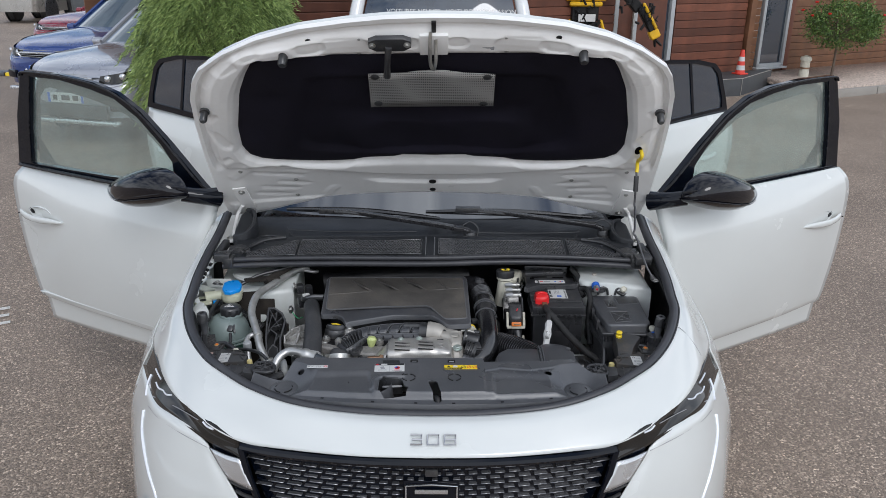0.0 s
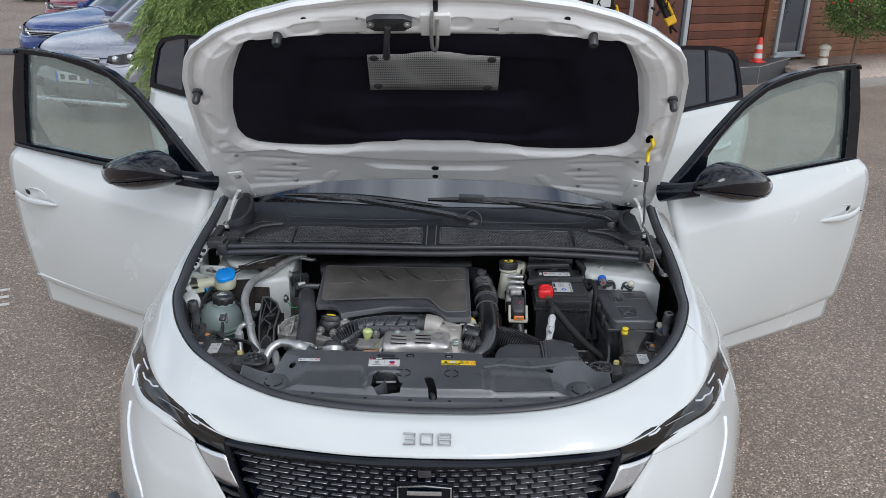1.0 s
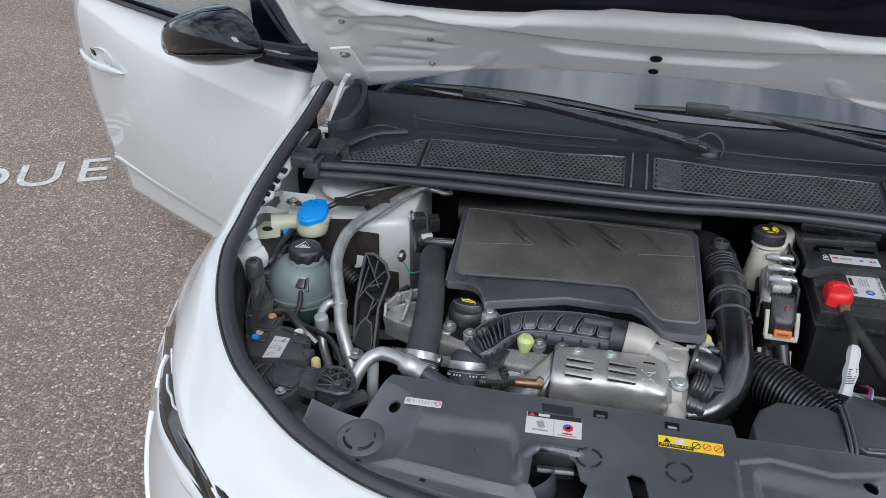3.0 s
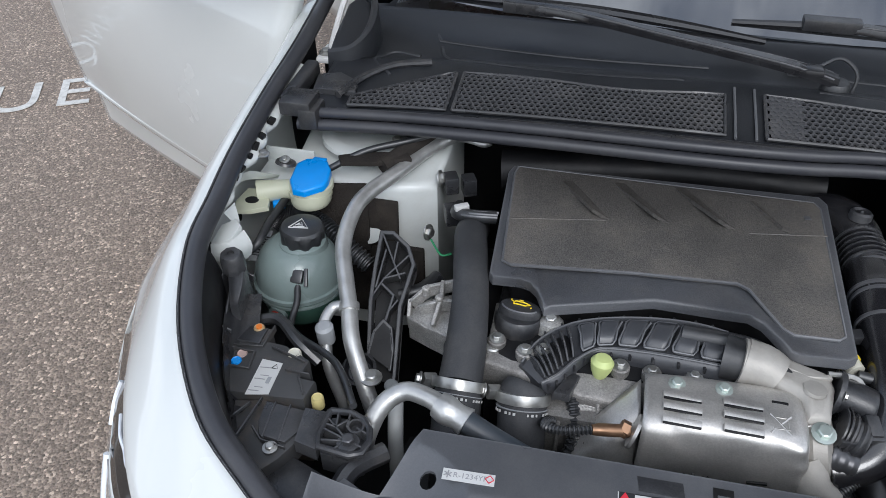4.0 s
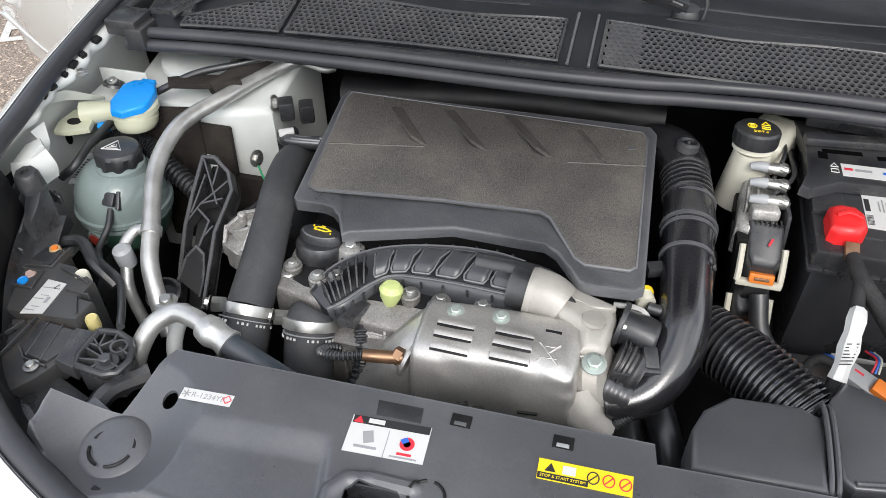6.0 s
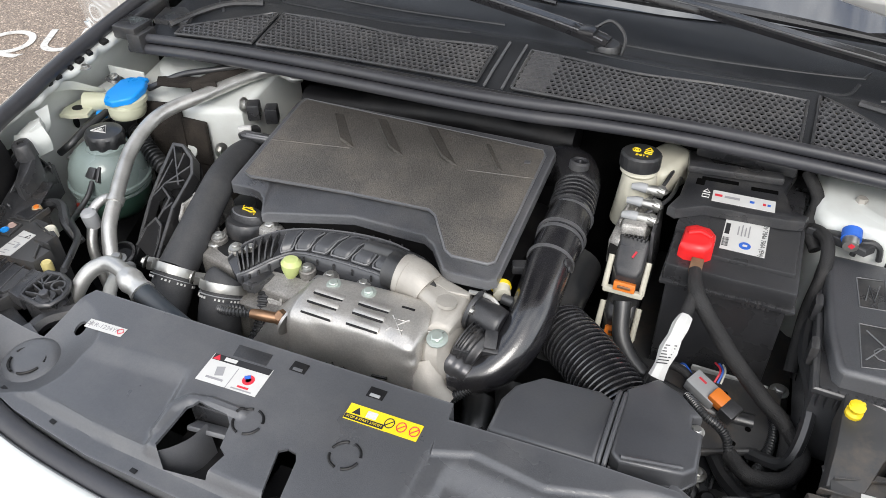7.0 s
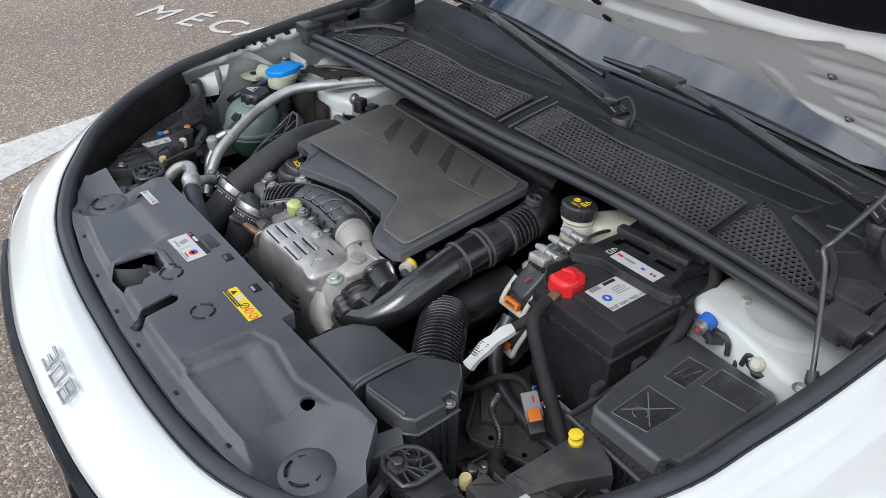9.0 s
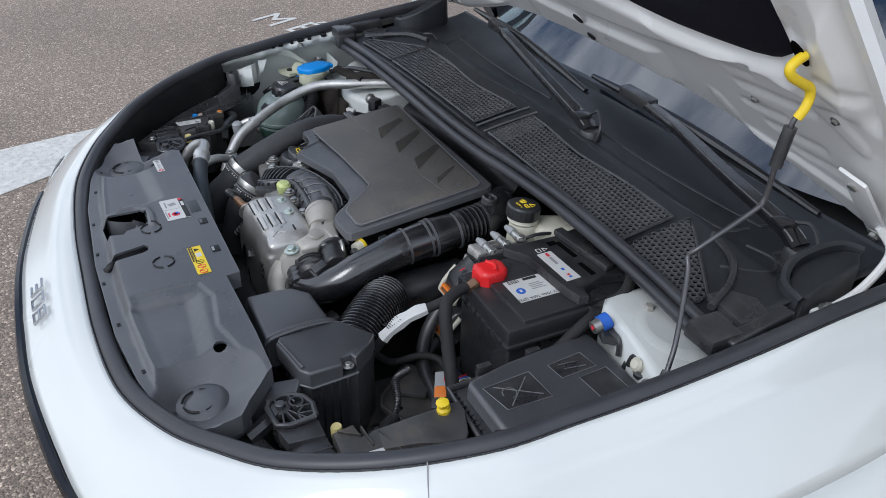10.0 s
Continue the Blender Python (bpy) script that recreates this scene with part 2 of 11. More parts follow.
def catmull(pts, n):
    """n + 1 points at even steps of parameter along a smooth curve through pts."""
    p = [Vector(q) for q in pts]
    p = [2 * p[0] - p[1]] + p + [2 * p[-1] - p[-2]]
    out = []
    for i in range(n + 1):
        f = i * (len(p) - 3) / n
        k = min(int(f), len(p) - 4)
        t = f - k
        a, b, c, d = p[k:k + 4]
        out.append(0.5 * ((2 * b) + (c - a) * t + (2 * a - 5 * b + 4 * c - d) * t * t + (3 * b - a - 3 * c + d) * t ** 3))
    return out


def finish(bm, name, material, smooth=40):
    bmesh.ops.recalc_face_normals(bm, faces=bm.faces)
    me = bpy.data.meshes.new(name)
    bm.to_mesh(me)
    bm.free()
    for mt in (material if isinstance(material, (list, tuple)) else [material]):
        me.materials.append(mt)
    for p in me.polygons:
        p.use_smooth = True
    me.set_sharp_from_angle(angle=radians(smooth))
    return me


def thing(name, label, category, at=(0, 0, 0), group="", kind=""):
    ob = new(name)
    ob.empty_display_size = 0.05
    ob.location = at
    return tagged(ob, label, category, group, kind)


def part(name, bm, material, parent=None, label="", smooth=40):
    ob = new(name, finish(bm, name, material, smooth))
    if parent is not None:
        ob.parent = parent
        top = parent
        off = Vector((0, 0, 0))
        while top is not None:
            off += top.location
            top = top.parent
        ob.location = -off
    if label:
        tagged(ob, label)
    return ob


def solid(ob, thick, offset=-1.0):
    m = ob.modifiers.new("thickness", "SOLIDIFY")
    m.thickness, m.offset = thick, offset
    return ob


def box(c, s, m=None, bevel=0.0, seg=2, bm=None, mi=0):
    """A box of size s about c, turned by m, with rounded edges."""
    bm2 = bmesh.new()
    bmesh.ops.create_cube(bm2, size=1)
    bmesh.ops.scale(bm2, vec=s, verts=bm2.verts)
    if bevel:
        bmesh.ops.bevel(bm2, geom=list(bm2.edges), offset=min(bevel, min(s) * 0.48), segments=seg, profile=0.6, affect="EDGES")
    mat4 = Matrix.Translation(c) @ (m.to_4x4() if m else Matrix())
    bmesh.ops.transform(bm2, matrix=mat4, verts=bm2.verts)
    return merge(bm, bm2, mi)


def merge(bm, bm2, mi=0):
    for f in bm2.faces:
        f.material_index = mi
    if bm is None:
        return bm2
    me = bpy.data.meshes.new("tmp")
    bm2.to_mesh(me)
    bm2.free()
    n0 = len(bm.faces)
    bm.from_mesh(me)
    bm.faces.ensure_lookup_table()
    bpy.data.meshes.remove(me)
    return bm


def tube(pts, r, n=12, steps=None, bm=None, mi=0, rib=0.0, ribs=0, closed_ends=True, straight=False):
    """A round tube along pts; r is a number or one radius for each point. rib: depth of ribs bellows-like rings."""
    pts = [Vector(p) for p in pts]
    steps = steps or max(2, (len(pts) - 1) * 6)
    if ribs:
        steps = ribs * 4
    rad = r if isinstance(r, (list, tuple)) else [r] * len(pts)
    if straight:
        path, rs = pts, list(rad)
        steps = len(pts) - 1
    else:
        path = catmull(pts, steps)
        rs = [q.x for q in catmull([(x, 0, 0) for x in rad], steps)]
    b2 = bmesh.new()
    rings = []
    side = None
    for i, p in enumerate(path):
        t = (path[min(i + 1, steps)] - path[max(i - 1, 0)])
        t.normalize()
        if side is None:
            side = t.orthogonal().normalized()
        side = (side - t * side.dot(t)).normalized()
        up = t.cross(side)
        rr = rs[i]
        if ribs:
            rr += rib * (0.5 if i % 4 in (1, 2) else -0.5)
        rings.append([b2.verts.new(p + side * (rr * math.cos(2 * math.pi * k / n)) + up * (rr * math.sin(2 * math.pi * k / n))) for k in range(n)])
    for a, b in zip(rings, rings[1:]):
        for k in range(n):
            b2.faces.new((a[k], a[(k + 1) % n], b[(k + 1) % n], b[k]))
    if closed_ends:
        b2.faces.new(rings[0][::-1])
        b2.faces.new(rings[-1])
    return merge(bm, b2, mi)


def lathe(profile, at=(0, 0, 0), m=None, n=32, bm=None, mi=0, wave=0.0, lobes=0, band=None):
    """A turned body from (radius, height) pairs; lobes with depth wave give a grip on the heights within band."""
    b2 = bmesh.new()
    rings = []
    for r, z in profile:
        ring = []
        for k in range(n):
            a = 2 * math.pi * k / n
            rr = r
            if lobes and band and band[0] <= z <= band[1]:
                rr -= wave * (0.5 + 0.5 * math.cos(lobes * a))
            ring.append(b2.verts.new((rr * math.cos(a), rr * math.sin(a), z)))
        rings.append(ring)
    for a, b in zip(rings, rings[1:]):
        for k in range(n):
            b2.faces.new((a[k], a[(k + 1) % n], b[(k + 1) % n], b[k]))
    b2.faces.new(rings[0][::-1])
    b2.faces.new(rings[-1])
    mat4 = Matrix.Translation(at) @ (m.to_4x4() if m else Matrix())
    bmesh.ops.transform(b2, matrix=mat4, verts=b2.verts)
    return merge(bm, b2, mi)


def slab(outline, height, thick, bevel=0.0, seg=2, bm=None, mi=0):
    """A plate over a plan outline [(x, y)...]; height(x, y) gives its top."""
    b2 = bmesh.new()
    vs = [b2.verts.new((x, y, 0)) for x, y in outline]
    f = b2.faces.new(vs)
    r = bmesh.ops.extrude_face_region(b2, geom=[f])
    top = [g for g in r["geom"] if isinstance(g, bmesh.types.BMVert)]
    for v in top:
        v.co.z = thick
    if bevel:
        es = [e for e in b2.edges if all(abs(v.co.z - thick) < 1e-6 for v in e.verts)]
        bmesh.ops.bevel(b2, geom=es, offset=bevel, segments=seg, profile=0.6, affect="EDGES")
    for v in b2.verts:
        v.co.z += height(v.co.x, v.co.y) - thick
    return merge(bm, b2, mi)


def surf(levels, nu, nv, mirror=True, bm=None, mi=0):
    """A smooth skin through level curves (lists of points of any number), mirrored over x = 0 when asked."""
    rows = [catmull(l, nu) for l in levels]
    cols = [catmull([row[i] for row in rows], nv) for i in range(nu + 1)]
    b2 = bmesh.new()
    grid = [[b2.verts.new(p) for p in c] for c in cols]
    for a, b in zip(grid, grid[1:]):
        for k in range(nv):
            b2.faces.new((a[k], a[k + 1], b[k + 1], b[k]))
    if mirror:
        g2 = [[b2.verts.new((-p.x, p.y, p.z)) for p in c] for c in cols]
        for a, b in zip(g2, g2[1:]):
            for k in range(nv):
                b2.faces.new((a[k], b[k], b[k + 1], a[k + 1]))
        bmesh.ops.remove_doubles(b2, verts=b2.verts, dist=0.0006)
    return merge(bm, b2, mi)


def bolt(at, r=0.008, axis=(0, 0, 1), washer=True, bm=None, mi=0):
    q = Vector((0, 0, 1)).rotation_difference(Vector(axis)).to_matrix()
    if washer:
        bm = lathe([(r * 1.6, 0), (r * 1.6, r * 0.25), (r * 1.3, r * 0.32)], at, q, 16, bm, mi)
    return lathe([(r, 0), (r, r * 0.9), (r * 0.8, r * 1.05)], at, q, 6, bm, mi)


def ribwall(pts, th, depth, bm=None, mi=0, up=(0, 0, 1)):
    """A standing wall of even thickness along a polyline whose points give its upper edge."""
    pts = [Vector(q) for q in pts]
    up = Vector(up).normalized()
    for a, b in zip(pts, pts[1:]):
        x = (b - a).normalized()
        y = up.cross(x).normalized()
        z = x.cross(y)
        bm = box((a + b) / 2 - z * depth / 2, ((b - a).length + th * 0.8, th, depth), Matrix((x, y, z)).transposed(), th * 0.2, 1, bm, mi)
    return bm


def lettering(text, size, m, material, name, parent, depth=0.0004, align="CENTER"):
    """Words in the built-in font as a mesh, standing at the pose m."""
    cu = bpy.data.curves.new("text", "FONT")
    cu.body, cu.size, cu.extrude, cu.align_x, cu.align_y = text, size, depth, align, "CENTER"
    tmp = new("text_tmp", cu)
    bpy.context.view_layer.update()
    me = bpy.data.meshes.new_from_object(tmp.evaluated_get(bpy.context.evaluated_depsgraph_get()))
    bpy.data.objects.remove(tmp)
    bm = bmesh.new()
    bm.from_mesh(me)
    bpy.data.meshes.remove(me)
    bmesh.ops.transform(bm, matrix=m, verts=bm.verts)
    return part(name, bm, material, parent)


def lerp(table, x):
    """Straight-line interpolation in [(x, y)...]."""
    for (a, fa), (b, fb) in zip(table, table[1:]):
        if x <= b:
            return fa + (fb - fa) * max(0.0, (x - a)) / (b - a)
    return table[-1][1]


def arc(cx, cy, r, a0, a1, n):
    return [(cx + r * math.cos(radians(a0 + (a1 - a0) * i / n)), cy + r * math.sin(radians(a0 + (a1 - a0) * i / n))) for i in range(n + 1)]


def rotz(a):
    return Matrix.Rotation(radians(a), 3, "Z")


def rot(ax, ay, az):
    return Euler((radians(ax), radians(ay), radians(az))).to_matrix()

# ---- ground ----
def asphalt():
    m = bpy.data.materials.new("worn_asphalt")
    m.use_nodes = True
    n, l = m.node_tree.nodes, m.node_tree.links
    b = n["Principled BSDF"]
    co = n.new("ShaderNodeTexCoord")
    vor = n.new("ShaderNodeTexVoronoi")
    vor.inputs["Scale"].default_value = 135.0
    vor2 = n.new("ShaderNodeTexVoronoi")
    vor2.inputs["Scale"].default_value = 300.0
    wide = n.new("ShaderNodeTexNoise")
    wide.inputs["Scale"].default_value, wide.inputs["Detail"].default_value = 0.9, 8.0
    for t in (vor, vor2, wide):
        l.new(co.outputs["Object"], t.inputs["Vector"])
    r = n.new("ShaderNodeValToRGB")
    e = r.color_ramp.elements
    e[0].position, e[0].color = 0.0, (0.040, 0.036, 0.032, 1)
    e[1].position, e[1].color = 1.0, (0.85, 0.78, 0.70, 1)
    for p, c in ((0.35, (0.10, 0.088, 0.077, 1)), (0.66, (0.19, 0.165, 0.145, 1)), (0.80, (0.36, 0.32, 0.28, 1))):
        x = e.new(p)
        x.color = c
    l.new(vor.outputs["Color"], r.inputs[0])
    r2 = n.new("ShaderNodeValToRGB")
    r2.color_ramp.elements[0].color, r2.color_ramp.elements[1].color = (0.050, 0.044, 0.039, 1), (0.34, 0.30, 0.265, 1)
    l.new(vor2.outputs["Color"], r2.inputs[0])
    mx = n.new("ShaderNodeMixRGB")
    mx.inputs[0].default_value = 0.42
    l.new(r.outputs[0], mx.inputs[1])
    l.new(r2.outputs[0], mx.inputs[2])
    mr = n.new("ShaderNodeMapRange")
    mr.inputs[1].default_value, mr.inputs[2].default_value, mr.inputs[3].default_value, mr.inputs[4].default_value = 0.3, 0.7, 1.05, 1.42
    l.new(wide.outputs["Fac"], mr.inputs[0])
    mul = n.new("ShaderNodeMixRGB")
    mul.blend_type = "MULTIPLY"
    mul.inputs[0].default_value = 1.0
    l.new(mx.outputs[0], mul.inputs[1])
    l.new(mr.outputs[0], mul.inputs[2])
    warm = n.new("ShaderNodeMixRGB")
    warm.blend_type = "MULTIPLY"
    warm.inputs[0].default_value = 1.0
    warm.inputs[2].default_value = (1.20, 1.07, 0.95, 1)
    l.new(mul.outputs[0], warm.inputs[1])
    l.new(warm.outputs[0], b.inputs["Base Color"])
    b.inputs["Roughness"].default_value = 0.62
    bp = n.new("ShaderNodeBump")
    bp.inputs["Strength"].default_value, bp.inputs["Distance"].default_value = 0.9, 0.004
    l.new(vor.outputs["Distance"], bp.inputs["Height"])
    bp.invert = True
    l.new(bp.outputs[0], b.inputs["Normal"])
    return m


ASPHALT = asphalt()
ROADPAINT = pbr("worn_road_paint", (0.66, 0.65, 0.62), 0.8, var=0.12, scale=20, bump=1.0, bscale=240, dirt=0.55, dirtcol=(0.16, 0.14, 0.12), dscale=45)
bm = bmesh.new()
bmesh.ops.create_grid(bm, x_segments=8, y_segments=8, size=400)
tagged(part("ground", bm, ASPHALT), "worn brown-grey asphalt yard with exposed pebbly aggregate", "ground", kind="structure")

word = thing("ground_marking", "worn white painted capital letters on the asphalt", "road marking", kind="structure")
for i, ch in enumerate("MÉCANIQUE"):
    step = (0.0, 0.285, 0.535, 0.77, 1.02, 1.20, 1.37, 1.62, 1.85)[i]
    at = Vector((-4.045, 3.02, 0.004)) + step * Vector((0.893, 0.450, 0))
    lettering(ch, 0.345, Matrix.Translation(at) @ Matrix.Rotation(radians(26.8), 4, "Z") @ Matrix.Diagonal((0.92, 1, 1, 1)), ROADPAINT, "letter", word, 0.0015)
bm = slab([(-1.70, 0.62), (-2.36, 0.50), (-2.80, 2.62), (-2.70, 2.52)], lambda x, y: 0.004, 0.0035)
tagged(part("ground_stripe", bm, ROADPAINT), "tapering white painted stripe on the asphalt", "road marking", kind="structure")

# ---- the white car: shell ----
TRIMDARK = pbr("dark_panel_gap", (0.022, 0.022, 0.024), 0.45, var=0.1)

car = thing("white_car", "pearl white hatchback with bonnet and doors wide open, parked on asphalt", "car")
RIM = [(0.0, 1.6364), (0.160, 1.6388), (0.321, 1.6562), (0.4404, 1.699), (0.519, 1.7484), (0.590, 1.8067), (0.657, 1.9041), (0.7026, 2.0192), (0.7150, 2.1109), (0.7263, 2.2101), (0.7343, 2.3502), (0.738, 2.4999), (0.748, 2.6589)]


def rimz(x, y):
    """Height of the bonnet opening's edge: rising to the rear and towards both wings."""
    return 0.8161 + 0.1076 * (y - 1.62) + 0.1314 * x * x


L0 = [(x, y, rimz(x, y)) for x, y in RIM]
L1 = [(0.0, 1.604, 0.8145), (0.165, 1.609, 0.817), (0.335, 1.63, 0.823), (0.4602, 1.6684, 0.8310), (0.5472, 1.7156, 0.8435), (0.6198, 1.7853, 0.857), (0.688, 1.8893, 0.8789), (0.7334, 2.0106, 0.9019), (0.7468, 2.107, 0.9141), (0.7582, 2.2075, 0.9269), (0.7663, 2.3489, 0.9435), (0.77, 2.4982, 0.9603), (0.7829, 2.6563, 0.98)]
L2 = [(0.0, 1.57, 0.7925), (0.17, 1.577, 0.7935), (0.355, 1.601, 0.797), (0.4894, 1.6343, 0.8005), (0.5829, 1.6825, 0.8080), (0.662, 1.7583, 0.8140), (0.7284, 1.8729, 0.8271), (0.77, 2.0003, 0.8439), (0.7845, 2.1023, 0.8561), (0.7961, 2.2045, 0.8689), (0.8042, 2.3474, 0.8855), (0.8079, 2.4961, 0.9023), (0.8208, 2.6532, 0.922)]
L3 = [(0, 1.537, 0.768), (0.17, 1.543, 0.768), (0.345, 1.569, 0.768), (0.452, 1.594, 0.771), (0.550, 1.645, 0.797), (0.645, 1.760, 0.801), (0.730, 1.880, 0.810), (0.798, 2.01, 0.815), (0.822, 2.11, 0.815), (0.835, 2.21, 0.818), (0.842, 2.35, 0.825), (0.842, 2.5, 0.835), (0.83, 2.66, 0.845)]
hood_front = part("front_panel", surf([L0, L1, L2, L3], 96, 12), WHITE, car)
solid(hood_front, 0.004)
# lamp band, its lower edge and the lower bumper
M0 = L3[3:8]
M1 = [(0.447, 1.583, 0.7295), (0.5487, 1.638, 0.7445), (0.6452, 1.7124, 0.7622), (0.7314, 1.8068, 0.7526), (0.835, 2.01, 0.745)]
B1 = [(0.544, 1.634, 0.734), (0.588, 1.668, 0.757), (0.6452, 1.7124, 0.7622), (0.7314, 1.8068, 0.7526), (0.835, 2.01, 0.745)]
M2 = [(0.462, 1.573, 0.62), (0.533, 1.595, 0.625), (0.685, 1.69, 0.62), (0.803, 1.83, 0.60), (0.885, 2.01, 0.62)]
M3 = [(0.400, 1.553, 0.47), (0.52, 1.575, 0.45), (0.69, 1.665, 0.44), (0.822, 1.82, 0.42), (0.905, 2.01, 0.44)]
M4 = [(0.355, 1.555, 0.28), (0.52, 1.59, 0.27), (0.70, 1.68, 0.27), (0.83, 1.84, 0.27), (0.895, 2.01, 0.30)]
F0 = L3[7:]
F1 = [(0.835, 2.01, 0.745), (0.865, 2.11, 0.745), (0.882, 2.21, 0.745), (0.893, 2.35, 0.75), (0.890, 2.50, 0.76), (0.872, 2.66, 0.77)]
F2 = [(0.885, 2.01, 0.62), (0.905, 2.11, 0.62), (0.915, 2.21, 0.63), (0.920, 2.35, 0.64), (0.912, 2.50, 0.64), (0.895, 2.66, 0.64)]
F3 = [(0.905, 2.01, 0.44), (0.918, 2.08, 0.56), (0.922, 2.21, 0.60), (0.925, 2.38, 0.60), (0.915, 2.54, 0.56), (0.90, 2.66, 0.42)]
for s in (1, -1):
    solid(part("bumper_corner", surf([[(s * x, y, z) for x, y, z in l] for l in (B1, M2, M3, M4)], 40, 16, False), WHITE, car), 0.004)
    solid(part("fender", surf([[(s * x, y, z) for x, y, z in l] for l in (F0, F1, F2, F3)], 30, 10, False), WHITE, car), 0.004)
for s in (1, -1):
    lamp = part("headlight", surf([[(s * x, y, z) for x, y, z in M0], [(s * (a[0] + b[0]) / 2, (a[1] + b[1]) / 2 + 0.006, (a[2] + b[2]) / 2) for a, b in zip(M0, M1)], [(s * x, y, z) for x, y, z in M1]], 24, 6, False), LENS, car, "slim dark headlight lens over a white bumper")
    solid(lamp, 0.01)
    for pts, w in (([(0.773, 1.911, 0.770), (0.780, 1.900, 0.752), (0.782, 1.886, 0.734), (0.781, 1.875, 0.724)], 0.0034), ([(0.755, 1.903, 0.791), (0.739, 1.875, 0.791), (0.723, 1.849, 0.7915)], 0.0026),
                   ([(0.741, 1.858, 0.7755), (0.725, 1.830, 0.775), (0.705, 1.8085, 0.780), (0.691, 1.790, 0.7795), (0.670, 1.775, 0.7865)], 0.0024), ([(0.552, 1.647, 0.790), (0.541, 1.639, 0.783), (0.522, 1.624, 0.784)], 0.0026)):
        part("light_bar", tube([(s * x, y, z) for x, y, z in pts], w, 8, 16), LAMPWHITE, lamp, "bright reflector strip")
    # thin grey line drawn for the faint band mirrored in the lens
    part("lens_reflection", tube([(s * 0.741, 1.823, 0.754), (s * 0.641, 1.729, 0.777), (s * 0.569, 1.663, 0.785)], 0.0012, 6, 20), GREYINK, lamp)
    drl_pts = [(s * 0.781, 1.853, 0.692), (s * 0.780, 1.826, 0.653), (s * 0.765, 1.785, 0.6195), (s * 0.744, 1.743, 0.575), (s * 0.720, 1.7075, 0.535), (s * 0.712, 1.695, 0.51)]
    drl = part("daylight_strip", tube(drl_pts, [0.0068, 0.0072, 0.0070, 0.0066, 0.006, 0.005], 10, 30), LAMPWHITE, lamp, "bright vertical daytime light strip")
    part("strip_edge", tube([(x - s * 0.0075, y - 0.004, z - 0.002) for x, y, z in drl_pts], 0.0026, 8, 30), GLOSS, drl)
    part("bumper_seam", tube([(s * 0.7586, 1.8282, 0.7196), (s * 0.710, 1.7640, 0.7264), (s * 0.6296, 1.6874, 0.7328), (s * 0.5437, 1.6325, 0.7264)], 0.0009, 6, 24), GREYINK, car)
    # silver wedge over black slats, between the bumper and the grille
    edge_out = [(0.744, 0.542, 1.634), (0.675, 0.487, 1.584), (0.614, 0.459, 1.576), (0.47, 0.399, 1.560), (0.28, 0.354, 1.562)]
    edge_in = [(0.744, 0.450, 1.588), (0.68, 0.432, 1.579), (0.58, 0.402, 1.569), (0.43, 0.367, 1.559), (0.28, 0.340, 1.560)]
    cheek = part("grille_cheek", surf([[(s * x, y + 0.010, z) for z, x, y in edge_out], [(s * x, y + 0.010, z) for z, x, y in edge_in]], 24, 4, False), GLOSS, car, "gloss black slatted corner beside the grille")
    wedge = surf([[(s * 0.538, 1.626, 0.731), (s * 0.495, 1.600, 0.729), (s * 0.452, 1.581, 0.729)], [(s * 0.511, 1.599, 0.704), (s * 0.474, 1.581, 0.697), (s * 0.437, 1.569, 0.692)], [(s * 0.484, 1.578, 0.676), (s * 0.452, 1.568, 0.665), (s * 0.421, 1.561, 0.655)]], 8, 6, False)
    solid(part("lamp_corner", wedge, SILVER, lamp, "bright silver wedge beside the grille"), 0.005, 1.0)
    for k in range(7):
        z = 0.662 - 0.026 * k
        xo, yo = (lerp([(zz, c) for zz, c, _ in edge_out[::-1]], z), lerp([(zz, c) for zz, _, c in edge_out[::-1]], z))
        xi, yi = (lerp([(zz, c) for zz, c, _ in edge_in[::-1]], z - 0.018), lerp([(zz, c) for zz, _, c in edge_in[::-1]], z - 0.018))
        part("cheek_slat", tube([(s * xo, yo + 0.006, z), (s * (xo + xi) / 2, (yo + yi) / 2 + 0.001, z - 0.010), (s * xi, yi + 0.004, z - 0.018)], 0.0048, 8, 8), TRIMDARK, cheek)
    part("mudguard_trim", box((s * 0.80, 1.735, 0.34), (0.03, 0.16, 0.20), rot(0, 0, -s * 35), 0.01), PLASTIC, car)
for s in (1,):
    part("fender_gap", tube([(s * 0.676, 1.948, 0.9125), (s * 0.690, 1.942, 0.9045), (s * 0.706, 1.936, 0.8895), (s * 0.726, 1.928, 0.8650), (s * 0.745, 1.921, 0.8365)], 0.0008, 6, 24), GREYINK, car)
# bonnet seal: a fat rubber lip just inside the painted edge
path = [(-x, y) for x, y in RIM[:0:-1]] + RIM
inner = []
for i, (x, y) in enumerate(path):
    x0, y0 = path[max(i - 1, 0)]
    x1, y1 = path[min(i + 1, len(path) - 1)]
    t = Vector((x1 - x0, y1 - y0)).normalized()
    nrm = Vector((-t.y, t.x))
    inner.append((x + nrm.x * 0.0140, y + nrm.y * 0.0140, rimz(x, y) - 0.006))
part("bonnet_seal", tube(inner, 0.0128, 14, 170), SEAL, car, "thick black rubber bonnet seal")
FRONT = RIM[:8]
# near-black flange wall carries the shade below the seal
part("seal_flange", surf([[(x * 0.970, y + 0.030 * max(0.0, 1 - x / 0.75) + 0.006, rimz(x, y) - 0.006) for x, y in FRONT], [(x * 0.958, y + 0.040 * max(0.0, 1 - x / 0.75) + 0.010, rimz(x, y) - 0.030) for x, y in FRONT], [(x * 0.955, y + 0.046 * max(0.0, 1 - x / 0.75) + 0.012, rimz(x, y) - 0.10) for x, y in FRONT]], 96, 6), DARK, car)
